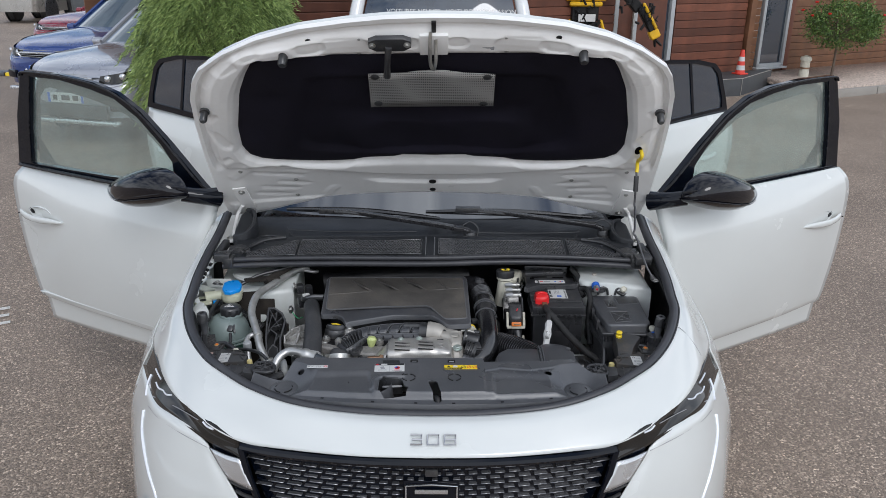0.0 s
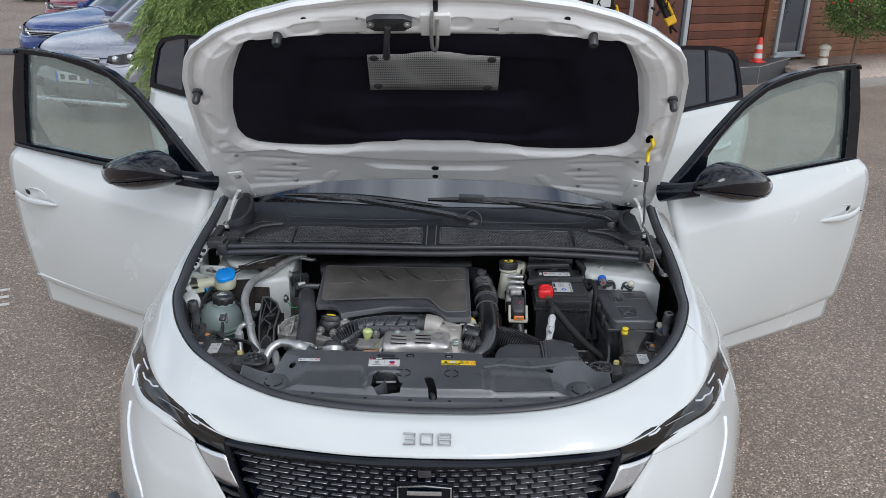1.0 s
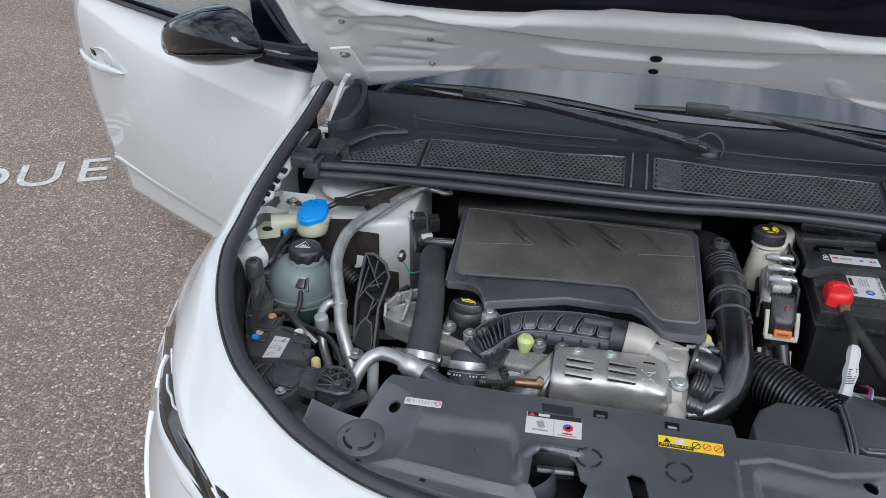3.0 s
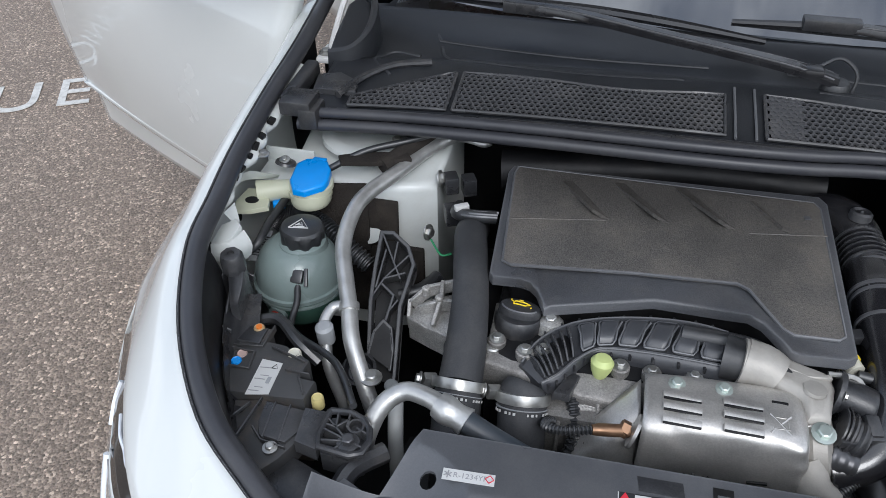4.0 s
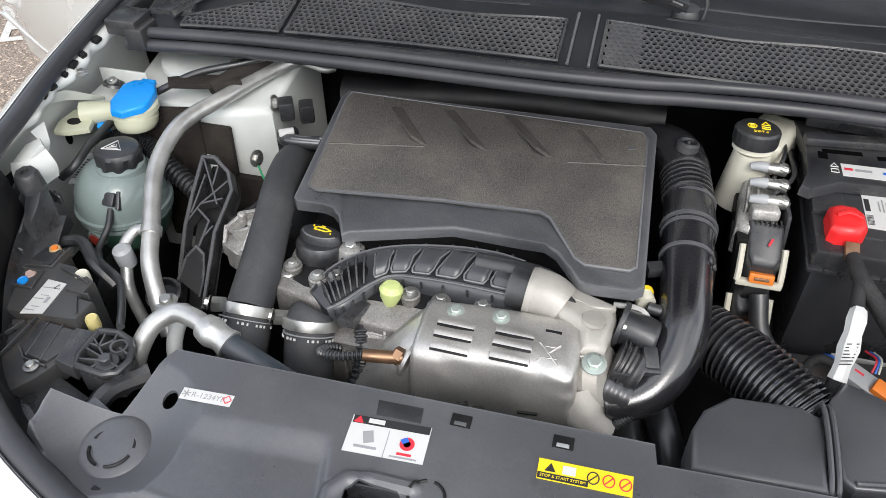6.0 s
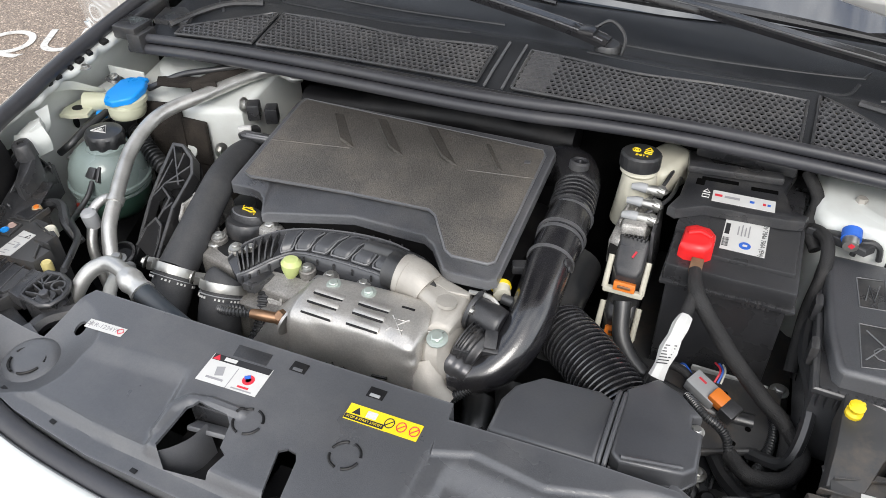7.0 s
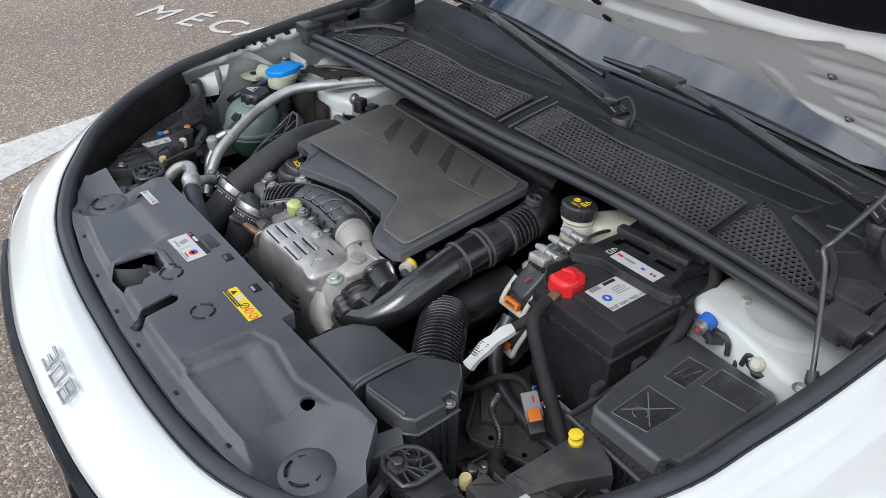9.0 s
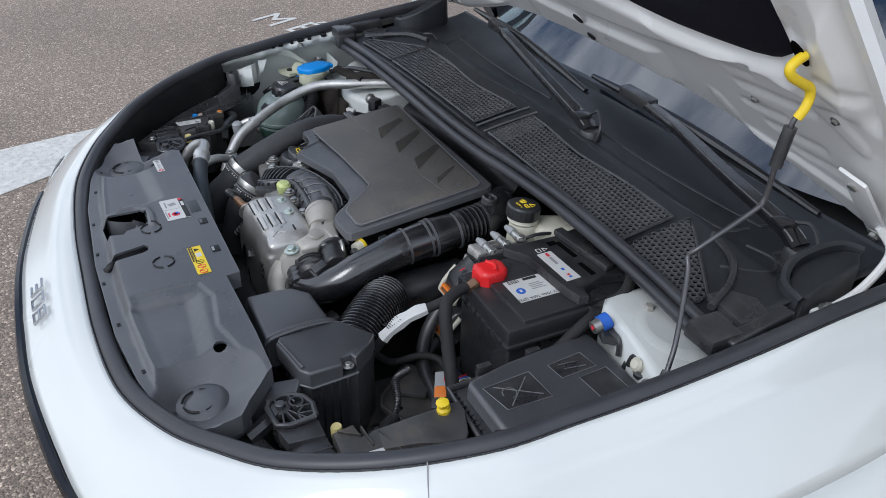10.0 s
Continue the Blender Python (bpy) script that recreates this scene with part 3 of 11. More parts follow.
part("seal_gap", tube([(x, y, rimz(x, y) - 0.002) for x, y in path], 0.0022, 6, 150), TRIMDARK, car)
# dark tub below the engine, its near-black standing in for the depth's shade
out_ = lambda x: 0.965 + 0.075 * min(1.0, max(0.0, (x - 0.64) / 0.06))
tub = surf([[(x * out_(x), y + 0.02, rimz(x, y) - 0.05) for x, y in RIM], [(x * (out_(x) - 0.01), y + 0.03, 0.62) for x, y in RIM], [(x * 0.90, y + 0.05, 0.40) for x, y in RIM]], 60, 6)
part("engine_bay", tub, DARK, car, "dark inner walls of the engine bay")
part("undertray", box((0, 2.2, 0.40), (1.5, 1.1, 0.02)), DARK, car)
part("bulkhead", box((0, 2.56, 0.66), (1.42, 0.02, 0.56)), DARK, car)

# grille: framed, with rows of dashes
grille = part("grille", surf([[(0, 1.551, 0.763), (0.2, 1.558, 0.763), (0.345, 1.582, 0.763), (0.448, 1.606, 0.764)], [(0, 1.548, 0.68), (0.19, 1.554, 0.68), (0.325, 1.576, 0.68), (0.42, 1.594, 0.68)], [(0, 1.548, 0.40), (0.16, 1.556, 0.40), (0.27, 1.57, 0.40), (0.34, 1.585, 0.40)]], 30, 8), GLOSS, car, "gloss black grille with rows of dashes")
GRILLEBAR = pbr("grille_dash_grey", (0.20, 0.20, 0.21), 0.24, metal=0.7, var=0.1)
bars = bmesh.new()
row = 0
z = 0.748
while z > 0.41:
    half = 0.435 - 0.20 * (0.76 - z)
    x = (row % 2) * 0.016
    while x < half - 0.012:
        f = x / 0.44
        w = 0.012 + 0.034 * f
        y = 1.543 + 0.052 * f * f
        ang = -math.degrees(math.atan(0.13 * f / 0.44)) * -1
        for s in ((1, -1) if x > 0.001 else (1,)):
            bars = box((s * x, y, z + 0.012 * f), (w, 0.012, 0.0028), rot(0, 0, s * ang), 0.0012, 1, bars)
        x += 0.024 + 0.028 * f
    z -= 0.0145
    row += 1
tagged(part("grille_mesh", bars, GRILLEBAR, grille), "rows of raised grey dashes", kind="stuff")
top = [(x, y, z) for x, y, z in [(0.448, 1.589, 0.759), (0.345, 1.563, 0.757), (0.17, 1.538, 0.757), (0, 1.532, 0.757)]]
part("grille_frame", tube([(-x, y, z) for x, y, z in top] + top[-2::-1], 0.010, 8, 60), GLOSS, grille)
for s in (1, -1):
    part("grille_frame", tube([(s * 0.448, 1.587, 0.759), (s * 0.430, 1.575, 0.68), (s * 0.400, 1.565, 0.58), (s * 0.365, 1.555, 0.43)], 0.009, 8, 20), GLOSS, grille)
emb = slab([(-0.062, -0.075), (0.062, -0.075), (0.066, 0.02), (0.066, 0.062), (-0.066, 0.062), (-0.066, 0.02)], lambda x, y: 0.012, 0.012, 0.004)
bmesh.ops.transform(emb, matrix=Matrix.Translation((0.008, 1.540, 0.642)) @ Matrix.Rotation(radians(82), 4, "X"), verts=emb.verts)
shield = part("emblem", emb, GLOSS, grille, "dark shield emblem on the grille")
part("emblem_rim", tube([(-0.052, 1.524, 0.594), (-0.052, 1.528, 0.696), (0.008, 1.528, 0.700), (0.068, 1.528, 0.696), (0.068, 1.524, 0.594)], 0.002, 6, straight=True), SILVER, shield)
part("emblem_bar", box((0.008, 1.5255, 0.682), (0.078, 0.003, 0.011), None, 0.001), SILVER, shield)
part("parking_camera", box((0.008, 1.536, 0.730), (0.030, 0.014, 0.020), None, 0.004), PLASTIC, grille)


def on_front(x, v):
    """A place on the painted nose: x across, v along the slope (0 at the badge's middle)."""
    return (x, 1.566 + 0.24 * x * x + 0.84 * v, 0.7985 + 0.66 * v)


BADGECHROME = pbr("badge_chrome", (0.52, 0.52, 0.53), 0.16, metal=1.0, var=0.04)
for x0, runs in ((-0.042, (((0, 1), (1, 1), (1, -1), (0, -1)), ((0.15, 0), (1, 0)))), (-0.002, (((0, 1), (1, 1), (1, -1), (0, -1), (0, 1)),)), (0.038, (((0, 1), (1, 1), (1, -1), (0, -1), (0, 1)), ((0, 0), (1, 0))))):
    bad = bmesh.new()
    for run in runs:
        bad = tube([on_front(x0 + a * 0.026, b * 0.011) for a, b in run], 0.0026, 8, bm=bad, straight=True)
    part("badge_figure", bad, BADGECHROME, car, "small chrome figure of the model badge")

# windscreen, roof, flanks behind
W0 = [(0, 2.655, 0.985), (0.25, 2.665, 0.985), (0.48, 2.70, 0.985), (0.66, 2.78, 0.985)]
W1 = [(0, 3.05, 1.225), (0.25, 3.055, 1.222), (0.46, 3.08, 1.215), (0.63, 3.13, 1.195)]
W2 = [(0, 3.48, 1.415), (0.24, 3.48, 1.412), (0.42, 3.50, 1.405), (0.57, 3.53, 1.385)]
part("windscreen", surf([W0, W1, W2], 24, 16), WINDSCREEN, car, "dark windscreen mirroring a cloudy sky")
for s in (1, -1):
    part("pillar", tube([(s * 0.675, 2.76, 0.975), (s * 0.645, 3.13, 1.20), (s * 0.585, 3.54, 1.39), (s * 0.57, 4.2, 1.43)], [0.04, 0.035, 0.03, 0.03], 10, 20), GLOSS, car)
R2 = [(0, 5.35, 1.40), (0.25, 5.35, 1.395), (0.45, 5.33, 1.38), (0.57, 5.3, 1.34)]
solid(part("roof", surf([W2, [(x, y + 0.8, z + 0.03) for x, y, z in W2], R2], 16, 12), GLOSS, car), 0.02)
for s in (1, -1):
    q = surf([[(s * 0.86, 4.55, 0.95), (s * 0.87, 5.1, 0.98), (s * 0.80, 5.6, 0.97)], [(s * 0.92, 4.6, 0.70), (s * 0.93, 5.1, 0.72), (s * 0.85, 5.72, 0.72)], [(s * 0.90, 4.5, 0.35), (s * 0.91, 5.1, 0.36), (s * 0.84, 5.74, 0.36)]], 12, 10, False)
    solid(part("rear_quarter", q, WHITE, car), 0.02)
    part("rear_pillar", surf([[(s * 0.57, 4.6, 1.40), (s * 0.56, 5.3, 1.34)], [(s * 0.84, 4.7, 0.97), (s * 0.78, 5.6, 0.97)]], 6, 4, False), GLOSS, car)
    part("sill", box((s * 0.86, 3.6, 0.27), (0.14, 1.9, 0.16), None, 0.03), WHITE, car)
    # near-black cabin sides and floor stand in for the unlit interior
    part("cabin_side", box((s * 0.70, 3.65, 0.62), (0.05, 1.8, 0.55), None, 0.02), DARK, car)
part("tail_panel", box((0, 5.70, 0.66), (1.66, 0.08, 0.66), None, 0.03), WHITE, car)
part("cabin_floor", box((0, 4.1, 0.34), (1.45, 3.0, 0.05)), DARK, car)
part("dashboard", box((0, 2.95, 0.88), (1.30, 0.45, 0.16), None, 0.05), PLASTIC, car)
for sx in (0.36, -0.36):
    part("seat", box((sx, 3.75, 0.86), (0.50, 0.16, 0.62), rot(-12, 0, 0), 0.06, 3), PLASTIC, car)
for s in (1, -1):
    for y in (2.33, 5.0):
        w = part("wheel", lathe([(0.15, -0.1), (0.29, -0.1), (0.325, -0.07), (0.325, 0.07), (0.29, 0.1), (0.15, 0.1)], (s * 0.79, y, 0.325), rot(0, 90, 0), 40), RUBBER, car)
        part("rim", lathe([(0.02, 0.0), (0.20, 0.0), (0.22, 0.03), (0.22, 0.05), (0.02, 0.05)], (s * 0.85, y, 0.325), rot(0, 90, 0), 30), SILVER, w)

# ---- doors ----
DOORLINING = pbr("door_lining_grey", (0.045, 0.055, 0.060), 0.5, var=0.12, scale=14)
TRIMBLACK = pbr("satin_black_trim", (0.012, 0.012, 0.014), 0.28, var=0.1, scale=20, spec=0.3)

def door(hx, hy, theta, s):
    """Maps door sheet coordinates (along, up, out) into the world; s = -1 on the car's right."""
    c, sn = math.cos(radians(theta)), math.sin(radians(theta))
    return lambda a, z, o=0.0: Vector((s * (hx + 0.965 * a * c + o * sn), hy + 0.965 * a * sn - o * c, z))


def ring_sheet(outer, inner, place, out, thick):
    """A flat frame between two outlines of equal count."""
    b = bmesh.new()
    n = len(outer)
    rows = []
    for o in (out, out - thick):
        rows.append([b.verts.new(place(a, z, o)) for a, z in outer])
        rows.append([b.verts.new(place(a, z, o)) for a, z in inner])
    for k in range(n):
        j = (k + 1) % n
        for p, q in ((0, 1), (1, 3), (3, 2), (2, 0)):
            b.faces.new((rows[p][k], rows[p][j], rows[q][j], rows[q][k]))
    return b


def sheet(outline, place, out, thick):
    b = bmesh.new()
    f = [[b.verts.new(place(a, z, o)) for a, z in outline] for o in (out, out - thick)]
    b.faces.new(f[0])
    b.faces.new(f[1][::-1])
    n = len(outline)
    for k in range(n):
        b.faces.new((f[0][k], f[0][(k + 1) % n], f[1][(k + 1) % n], f[1][k]))
    return b


def front_door(s):
    P = door(0.80, 2.62, 34.4 if s > 0 else 31.0, s)
    # skin rows, bottom to belt: (height, start, end, bulge)
    rows = [[P(0.02, 0.385, 0.0), P(0.40, 0.375, 0.0), P(0.80, 0.355, 0.0), P(1.10, 0.335, -0.01)],
            [P(0.01, 0.475, 0.014), P(0.40, 0.468, 0.016), P(0.80, 0.455, 0.014), P(1.105, 0.445, 0.0)],
            [P(0.01, 0.492, 0.030), P(0.40, 0.486, 0.034), P(0.80, 0.475, 0.03), P(1.125, 0.465, 0.012)],
            [P(0.0, 0.68, 0.050), P(0.40, 0.68, 0.060), P(0.80, 0.68, 0.055), P(1.145, 0.68, 0.03)],
            [P(-0.02, 0.90, 0.045), P(0.40, 0.88, 0.062), P(0.80, 0.87, 0.06), P(1.16, 0.88, 0.03)],
            [P(-0.03, 0.985, 0.020), P(0.40, 0.975, 0.04), P(0.80, 0.97, 0.042), P(1.155, 0.98, 0.022)],
            [P(-0.04, 1.075, -0.012), P(0.40, 1.050, 0.0), P(0.80, 1.042, 0.004), P(1.10, 1.038, 0.0)]]
    skin = part("front_door", surf(rows, 30, 36, False), WHITE, car, "white front door swung wide open")
    solid(skin, 0.03, 1.0 if s < 0 else -1.0)
    outer = [(-0.06, 1.080), (0.023, 1.145), (0.15, 1.248), (0.28, 1.342), (0.40, 1.396), (0.53, 1.4236), (0.738, 1.4375), (0.955, 1.436), (0.989, 1.421), (1.063, 1.25), (1.112, 1.045), (0.80, 1.045), (0.52, 1.048), (0.25, 1.056), (0.08, 1.066)]
    inner = [(0.10, 1.118), (0.112, 1.150), (0.19, 1.236), (0.30, 1.318), (0.42, 1.374), (0.556, 1.397), (0.7295, 1.4153), (0.88, 1.415), (0.922, 1.413), (0.980, 1.219), (1.0135, 1.0585), (0.7867, 1.0645), (0.52, 1.073), (0.25, 1.092), (0.13, 1.114)]
    lining = [(0.17, 1.10), (0.18, 1.14), (0.25, 1.20), (0.34, 1.262), (0.43, 1.308), (0.54, 1.332), (0.648, 1.348), (0.89, 1.370), (0.945, 1.357), (0.985, 1.321), (1.022, 1.167), (1.045, 1.05), (0.80, 1.05), (0.52, 1.055), (0.25, 1.075)]
    part("window_frame", ring_sheet(outer, inner, P, 0.012, 0.020), GLOSS, skin, "gloss black window frame")
    part("inner_frame", ring_sheet([(a + 0.5 * (c - a), z + 0.5 * (e - z)) for (a, z), (c, e) in zip(outer, lining)], lining, P, -0.040, 0.012), DOORLINING, skin, "dark grey inner door frame behind the glass")
    part("pillar_seam", tube([P(0.927, 1.416, 0.0135), P(0.985, 1.222, 0.0135), P(1.018, 1.062, 0.0135)], 0.0022, 6, 16), TRIMBLACK, skin)
    part("waist_trim", tube([P(-0.04, 1.083, 0.012), P(0.40, 1.058, 0.02), P(0.80, 1.049, 0.022), P(1.10, 1.044, 0.016)], 0.0075, 8, 20), TRIMBLACK, skin)
    part("frame_trim", tube([P(-0.05, 1.098, 0.016)] + [P(a, z - 0.006, 0.018) for a, z in outer[1:9]], 0.0042, 8, 40), TRIMBLACK, skin)
    pane = part("window_glass", sheet([(a, z) for a, z in inner], P, 0.000, 0.004), GLASS, skin, "clear green-tinted door glass")
    pane.visible_shadow = False
    part("sail_panel", sheet([(-0.03, 1.095), (0.06, 1.172), (0.135, 1.236), (0.128, 1.10)], P, 0.016, 0.02), GLOSS, skin)
    # handle: a shallow cup with a long pull over it
    turn = Matrix(((P(1, 0) - P(0, 0)).normalized(), (0, 0, 1), (P(0, 0, 1) - P(0, 0, 0)).normalized())).transposed()
    cup = part("handle_cup", lathe([(0.076, -0.004), (0.076, 0.0035), (0.072, 0.005), (0.068, 0.003), (0.050, -0.001), (0.003, -0.002)], P(0.945, 0.868, 0.052 + (0.022 if s > 0 else 0.0)), turn @ rotz(-2) @ Matrix.Diagonal((1, 0.34, 1)), 36), WHITE, skin, "shallow finger recess", 60)
    # flat black disc for the dark opening behind the pull, nothing is cut
    part("handle_gap", lathe([(0.016, 0.0), (0.015, 0.003), (0.004, 0.0032)], P(1.005, 0.870, 0.053 + (0.022 if s > 0 else 0.0)), turn @ rotz(30) @ Matrix.Diagonal((1, 0.55, 1)), 16), TRIMBLACK, cup)
    lift = 0.026 if s > 0 else 0.004
    b = bmesh.new()
    rings = []
    for a, zc, hh, o in ((0.788, 0.8545, 0.0012, 0.060), (0.810, 0.8535, 0.0070, 0.064), (0.850, 0.852, 0.0115, 0.069), (0.905, 0.849, 0.0135, 0.074), (0.965, 0.8465, 0.0140, 0.075), (1.020, 0.8495, 0.0145, 0.071), (1.060, 0.8545, 0.0145, 0.064), (1.082, 0.8565, 0.0110, 0.057), (1.088, 0.857, 0.0030, 0.052)):
        ring = []
        for k in range(12):
            t = 2 * math.pi * k / 12
            ring.append(b.verts.new(P(a, zc + hh * math.sin(t), o + lift + 0.007 * math.cos(t))))
        rings.append(ring)
    for r1, r2 in zip(rings, rings[1:]):
        for k in range(12):
            b.faces.new((r1[k], r1[(k + 1) % 12], r2[(k + 1) % 12], r2[k]))
    b.faces.new(rings[0])
    b.faces.new(rings[-1])
    part("handle", b, WHITE, skin, "white bar-shaped pull handle", 60)
    part("handle_key", box(P(1.078, 0.853, 0.064 + (0.026 if s > 0 else 0.004)), (0.004, 0.004, 0.012), turn, 0.001), TRIMBLACK, skin)
    # mirror
    prof = [(-0.046, 1.122, 1.112, 0.012), (-0.040, 1.139, 1.101, 0.035), (-0.020, 1.162, 1.093, 0.058), (0.015, 1.182, 1.079, 0.075), (0.06, 1.190, 1.063, 0.086), (0.11, 1.187, 1.050, 0.090), (0.165, 1.173, 1.039, 0.088), (0.22, 1.154, 1.033, 0.080), (0.27, 1.133, 1.038, 0.064), (0.31, 1.114, 1.050, 0.044), (0.34, 1.099, 1.063, 0.026), (0.362, 1.087, 1.074, 0.010), (0.372, 1.081, 1.078, 0.002)]
    b = bmesh.new()
    rings = []
    for a, zt, zb, dd in prof:
        zc, hh = (zt + zb) / 2, (zt - zb) / 2
        ring = []
        for k in range(20):
            t = 2 * math.pi * k / 20
            cz, co = math.sin(t), math.cos(t)
            cz, co = math.copysign(abs(cz) ** 0.8, cz), math.copysign(abs(co) ** 0.8, co)
            flat = 0.35 if co < 0 else 1.0
            ring.append(b.verts.new(P(a, zc + hh * cz, 0.115 + dd * co * flat - (0.012 * -cz if cz < -0.45 else 0.0))))
        rings.append(ring)
    for r1, r2 in zip(rings, rings[1:]):
        for k in range(20):
            b.faces.new((r1[k], r1[(k + 1) % 20], r2[(k + 1) % 20], r2[k]))
    b.faces.new(rings[0])
    b.faces.new(rings[-1])
    mir = part("wing_mirror", b, MIRRORBLACK, skin, "gloss black wing mirror shell", 60)
    seam = [P(a, zb + 0.30 * (zt - zb) + 0.35 * max(0.0, a - 0.24) * (zt - zb), 0.116 + dd * 0.975) for a, zt, zb, dd in prof[1:-1]]
    part("mirror_seam", tube(seam, 0.0017, 6, 40), TRIMBLACK, mir)
    part("indicator_strip", tube(seam[6:], [0.0012, 0.0026, 0.003, 0.003, 0.002], 6, 16), GREYCON, mir, "thin indicator lens along the seam")
    part("mirror_arm", tube([P(-0.07, 1.080, 0.0), P(-0.055, 1.092, 0.05), P(-0.005, 1.106, 0.10)], [0.034, 0.028, 0.026], 12, 12), GLOSS, skin)
    return skin


def rear_door(s):
    P = door(0.86, 3.70, 38.0, s)
    rows = [[P(0.0, 0.36), P(0.45, 0.36), P(0.85, 0.40)], [P(0.0, 0.62, 0.04), P(0.45, 0.62, 0.045), P(0.88, 0.62, 0.03)], [P(0.0, 0.88, 0.03), P(0.45, 0.89, 0.045), P(0.94, 0.92, 0.03)], [P(0.0, 1.05, -0.01), P(0.45, 1.075, 0.0), P(0.93, 1.09, 0.0)]]
    skin = part("rear_door", surf(rows, 16, 16, False), WHITE, car, "white rear door swung open")
    solid(skin, 0.03, 1.0 if s < 0 else -1.0)
    outer = [(0.0, 1.06), (0.02, 1.38), (0.35, 1.40), (0.60, 1.385), (0.76, 1.355), (0.82, 1.31), (0.90, 1.16), (0.93, 1.09), (0.60, 1.08), (0.30, 1.07)]
    inner = [(0.03, 1.095), (0.04, 1.362), (0.35, 1.382), (0.59, 1.366), (0.74, 1.338), (0.792, 1.300), (0.862, 1.165), (0.872, 1.118), (0.60, 1.108), (0.30, 1.095)]
    part("window_frame", ring_sheet(outer, inner, P, 0.012, 0.018), GLOSS, skin)
    part("window_glass", sheet(inner, P, 0.004, 0.004), DARKGLASS, skin, "dark privacy glass")
    part("window_bar", sheet([(0.605, 1.10), (0.625, 1.10), (0.550, 1.37), (0.530, 1.37)], P, 0.008, 0.012), GLOSS, skin)
    part("handle", tube([P(0.60, 0.87, 0.045), P(0.65, 0.875, 0.075), P(0.74, 0.885, 0.078), P(0.80, 0.89, 0.045)], [0.008, 0.013, 0.013, 0.010], 8, 14), WHITE, skin)


for s in (-1, 1):
    front_door(s)
    rear_door(s)

# ---- bonnet, raised ----
HB, HD, HN = Vector((0, 2.637, 1.106)), Vector((0, -0.695, 0.719)), Vector((0, 0.719, 0.695))


def bon(u, q, o=0.0):
    """A place on the raised bonnet: u across, q from its rear edge forwards, o towards the outside; it sags to the sides and twists over its prop."""
    sag = lerp([(-0.1, 0.042), (0.0, 0.039), (0.3, 0.022), (0.5, 0.012), (0.9, 0.012)], q)
    twist = lerp([(0.0, 0.001), (0.5, 0.013), (0.9, 0.016)], q)
    return HB + Vector((u, 0, 0)) + HD * q + HN * (o - sag * (u / 0.645) ** 2 + twist * u / 0.65)


def loop_radius(pts, n, centre):
    """Radii at n even angles of a closed star-shaped outline about a centre."""
    out = []
    for k in range(n):
        a = 2 * math.pi * k / n
        d = Vector((math.cos(a), math.sin(a)))
        best = 0.0
        for i in range(len(pts)):
            p, q = Vector(pts[i]) - centre, Vector(pts[(i + 1) % len(pts)]) - centre
            e = q - p
            den = d.x * e.y - d.y * e.x
            if abs(den) < 1e-9:
                continue
            t = (p.x * e.y - p.y * e.x) / den
            w = (p.x * d.y - p.y * d.x) / den
            if t > 0 and -1e-6 <= w <= 1 + 1e-6:
                best = max(best, t)
        out.append(best)
    return out


half = [(0.0, 0.852), (0.12, 0.849), (0.22, 0.838), (0.345, 0.818), (0.46, 0.780), (0.557, 0.728), (0.637, 0.664), (0.667, 0.616), (0.693, 0.54), (0.711, 0.42), (0.724, 0.27), (0.733, 0.083), (0.731, -0.07), (0.722, -0.11), (0.635, -0.112), (0.55, -0.092), (0.45, -0.062), (0.376, -0.036), (0.27, -0.029), (0.15, -0.027), (0.0, -0.026)]
padh = [(0.0, 0.711), (0.25, 0.711), (0.455, 0.708), (0.487, 0.690), (0.515, 0.640), (0.55, 0.558), (0.592, 0.39), (0.601, 0.29), (0.588, 0.245), (0.552, 0.217), (0.45, 0.198), (0.356, 0.188), (0.255, 0.190), (0.235, 0.202), (0.13, 0.206), (0.11, 0.216), (0.0, 0.211)]


def closed(h):
    return [(u, q) for u, q in h] + [(-u, q) for u, q in h[-2:0:-1]]


NB = 144
CB = Vector((0.0, 0.40))
ro, rp = loop_radius([tuple(p) for p in closed(half)], NB, CB), loop_radius([tuple(p) for p in closed(padh)], NB, CB)
bonnet_skin = bmesh.new()
rings = []
for f in (0.0, 0.25, 0.5, 0.7, 0.85, 0.95, 0.99, 1.0):
    ring = []
    for k in range(NB):
        a = 2 * math.pi * k / NB
        ring.append(bonnet_skin.verts.new(bon(CB.x + math.cos(a) * ro[k] * f, CB.y + math.sin(a) * ro[k] * f, 0.030 if f < 0.99 else (0.024 if f < 1 else 0.010))))
    rings.append(ring)
for a, b in zip(rings, rings[1:]):
    for k in range(NB):
        bonnet_skin.faces.new((a[k], a[(k + 1) % NB], b[(k + 1) % NB], b[k]))
bmesh.ops.remove_doubles(bonnet_skin, verts=bonnet_skin.verts, dist=0.0005)
bonnet = part("bonnet", bonnet_skin, WHITE, car, "raised white bonnet seen from below")
# inner frame: flange, groove, box section, lip round the felt, with pressed pockets and ribs
def smooth01(x):
    x = min(max(x, 0.0), 1.0)
    return x * x * (3 - 2 * x)


def press(u, q, u0, q0, u1, q1, w, edge):
    """1 inside a capsule of half width w, falling to 0 over edge."""
    du, dq = u1 - u0, q1 - q0
    t = max(0.0, min(1.0, ((u - u0) * du + (q - q0) * dq) / max(du * du + dq * dq, 1e-9)))
    return 1 - smooth01((math.hypot(u - u0 - du * t, q - q0 - dq * t) - w) / edge)


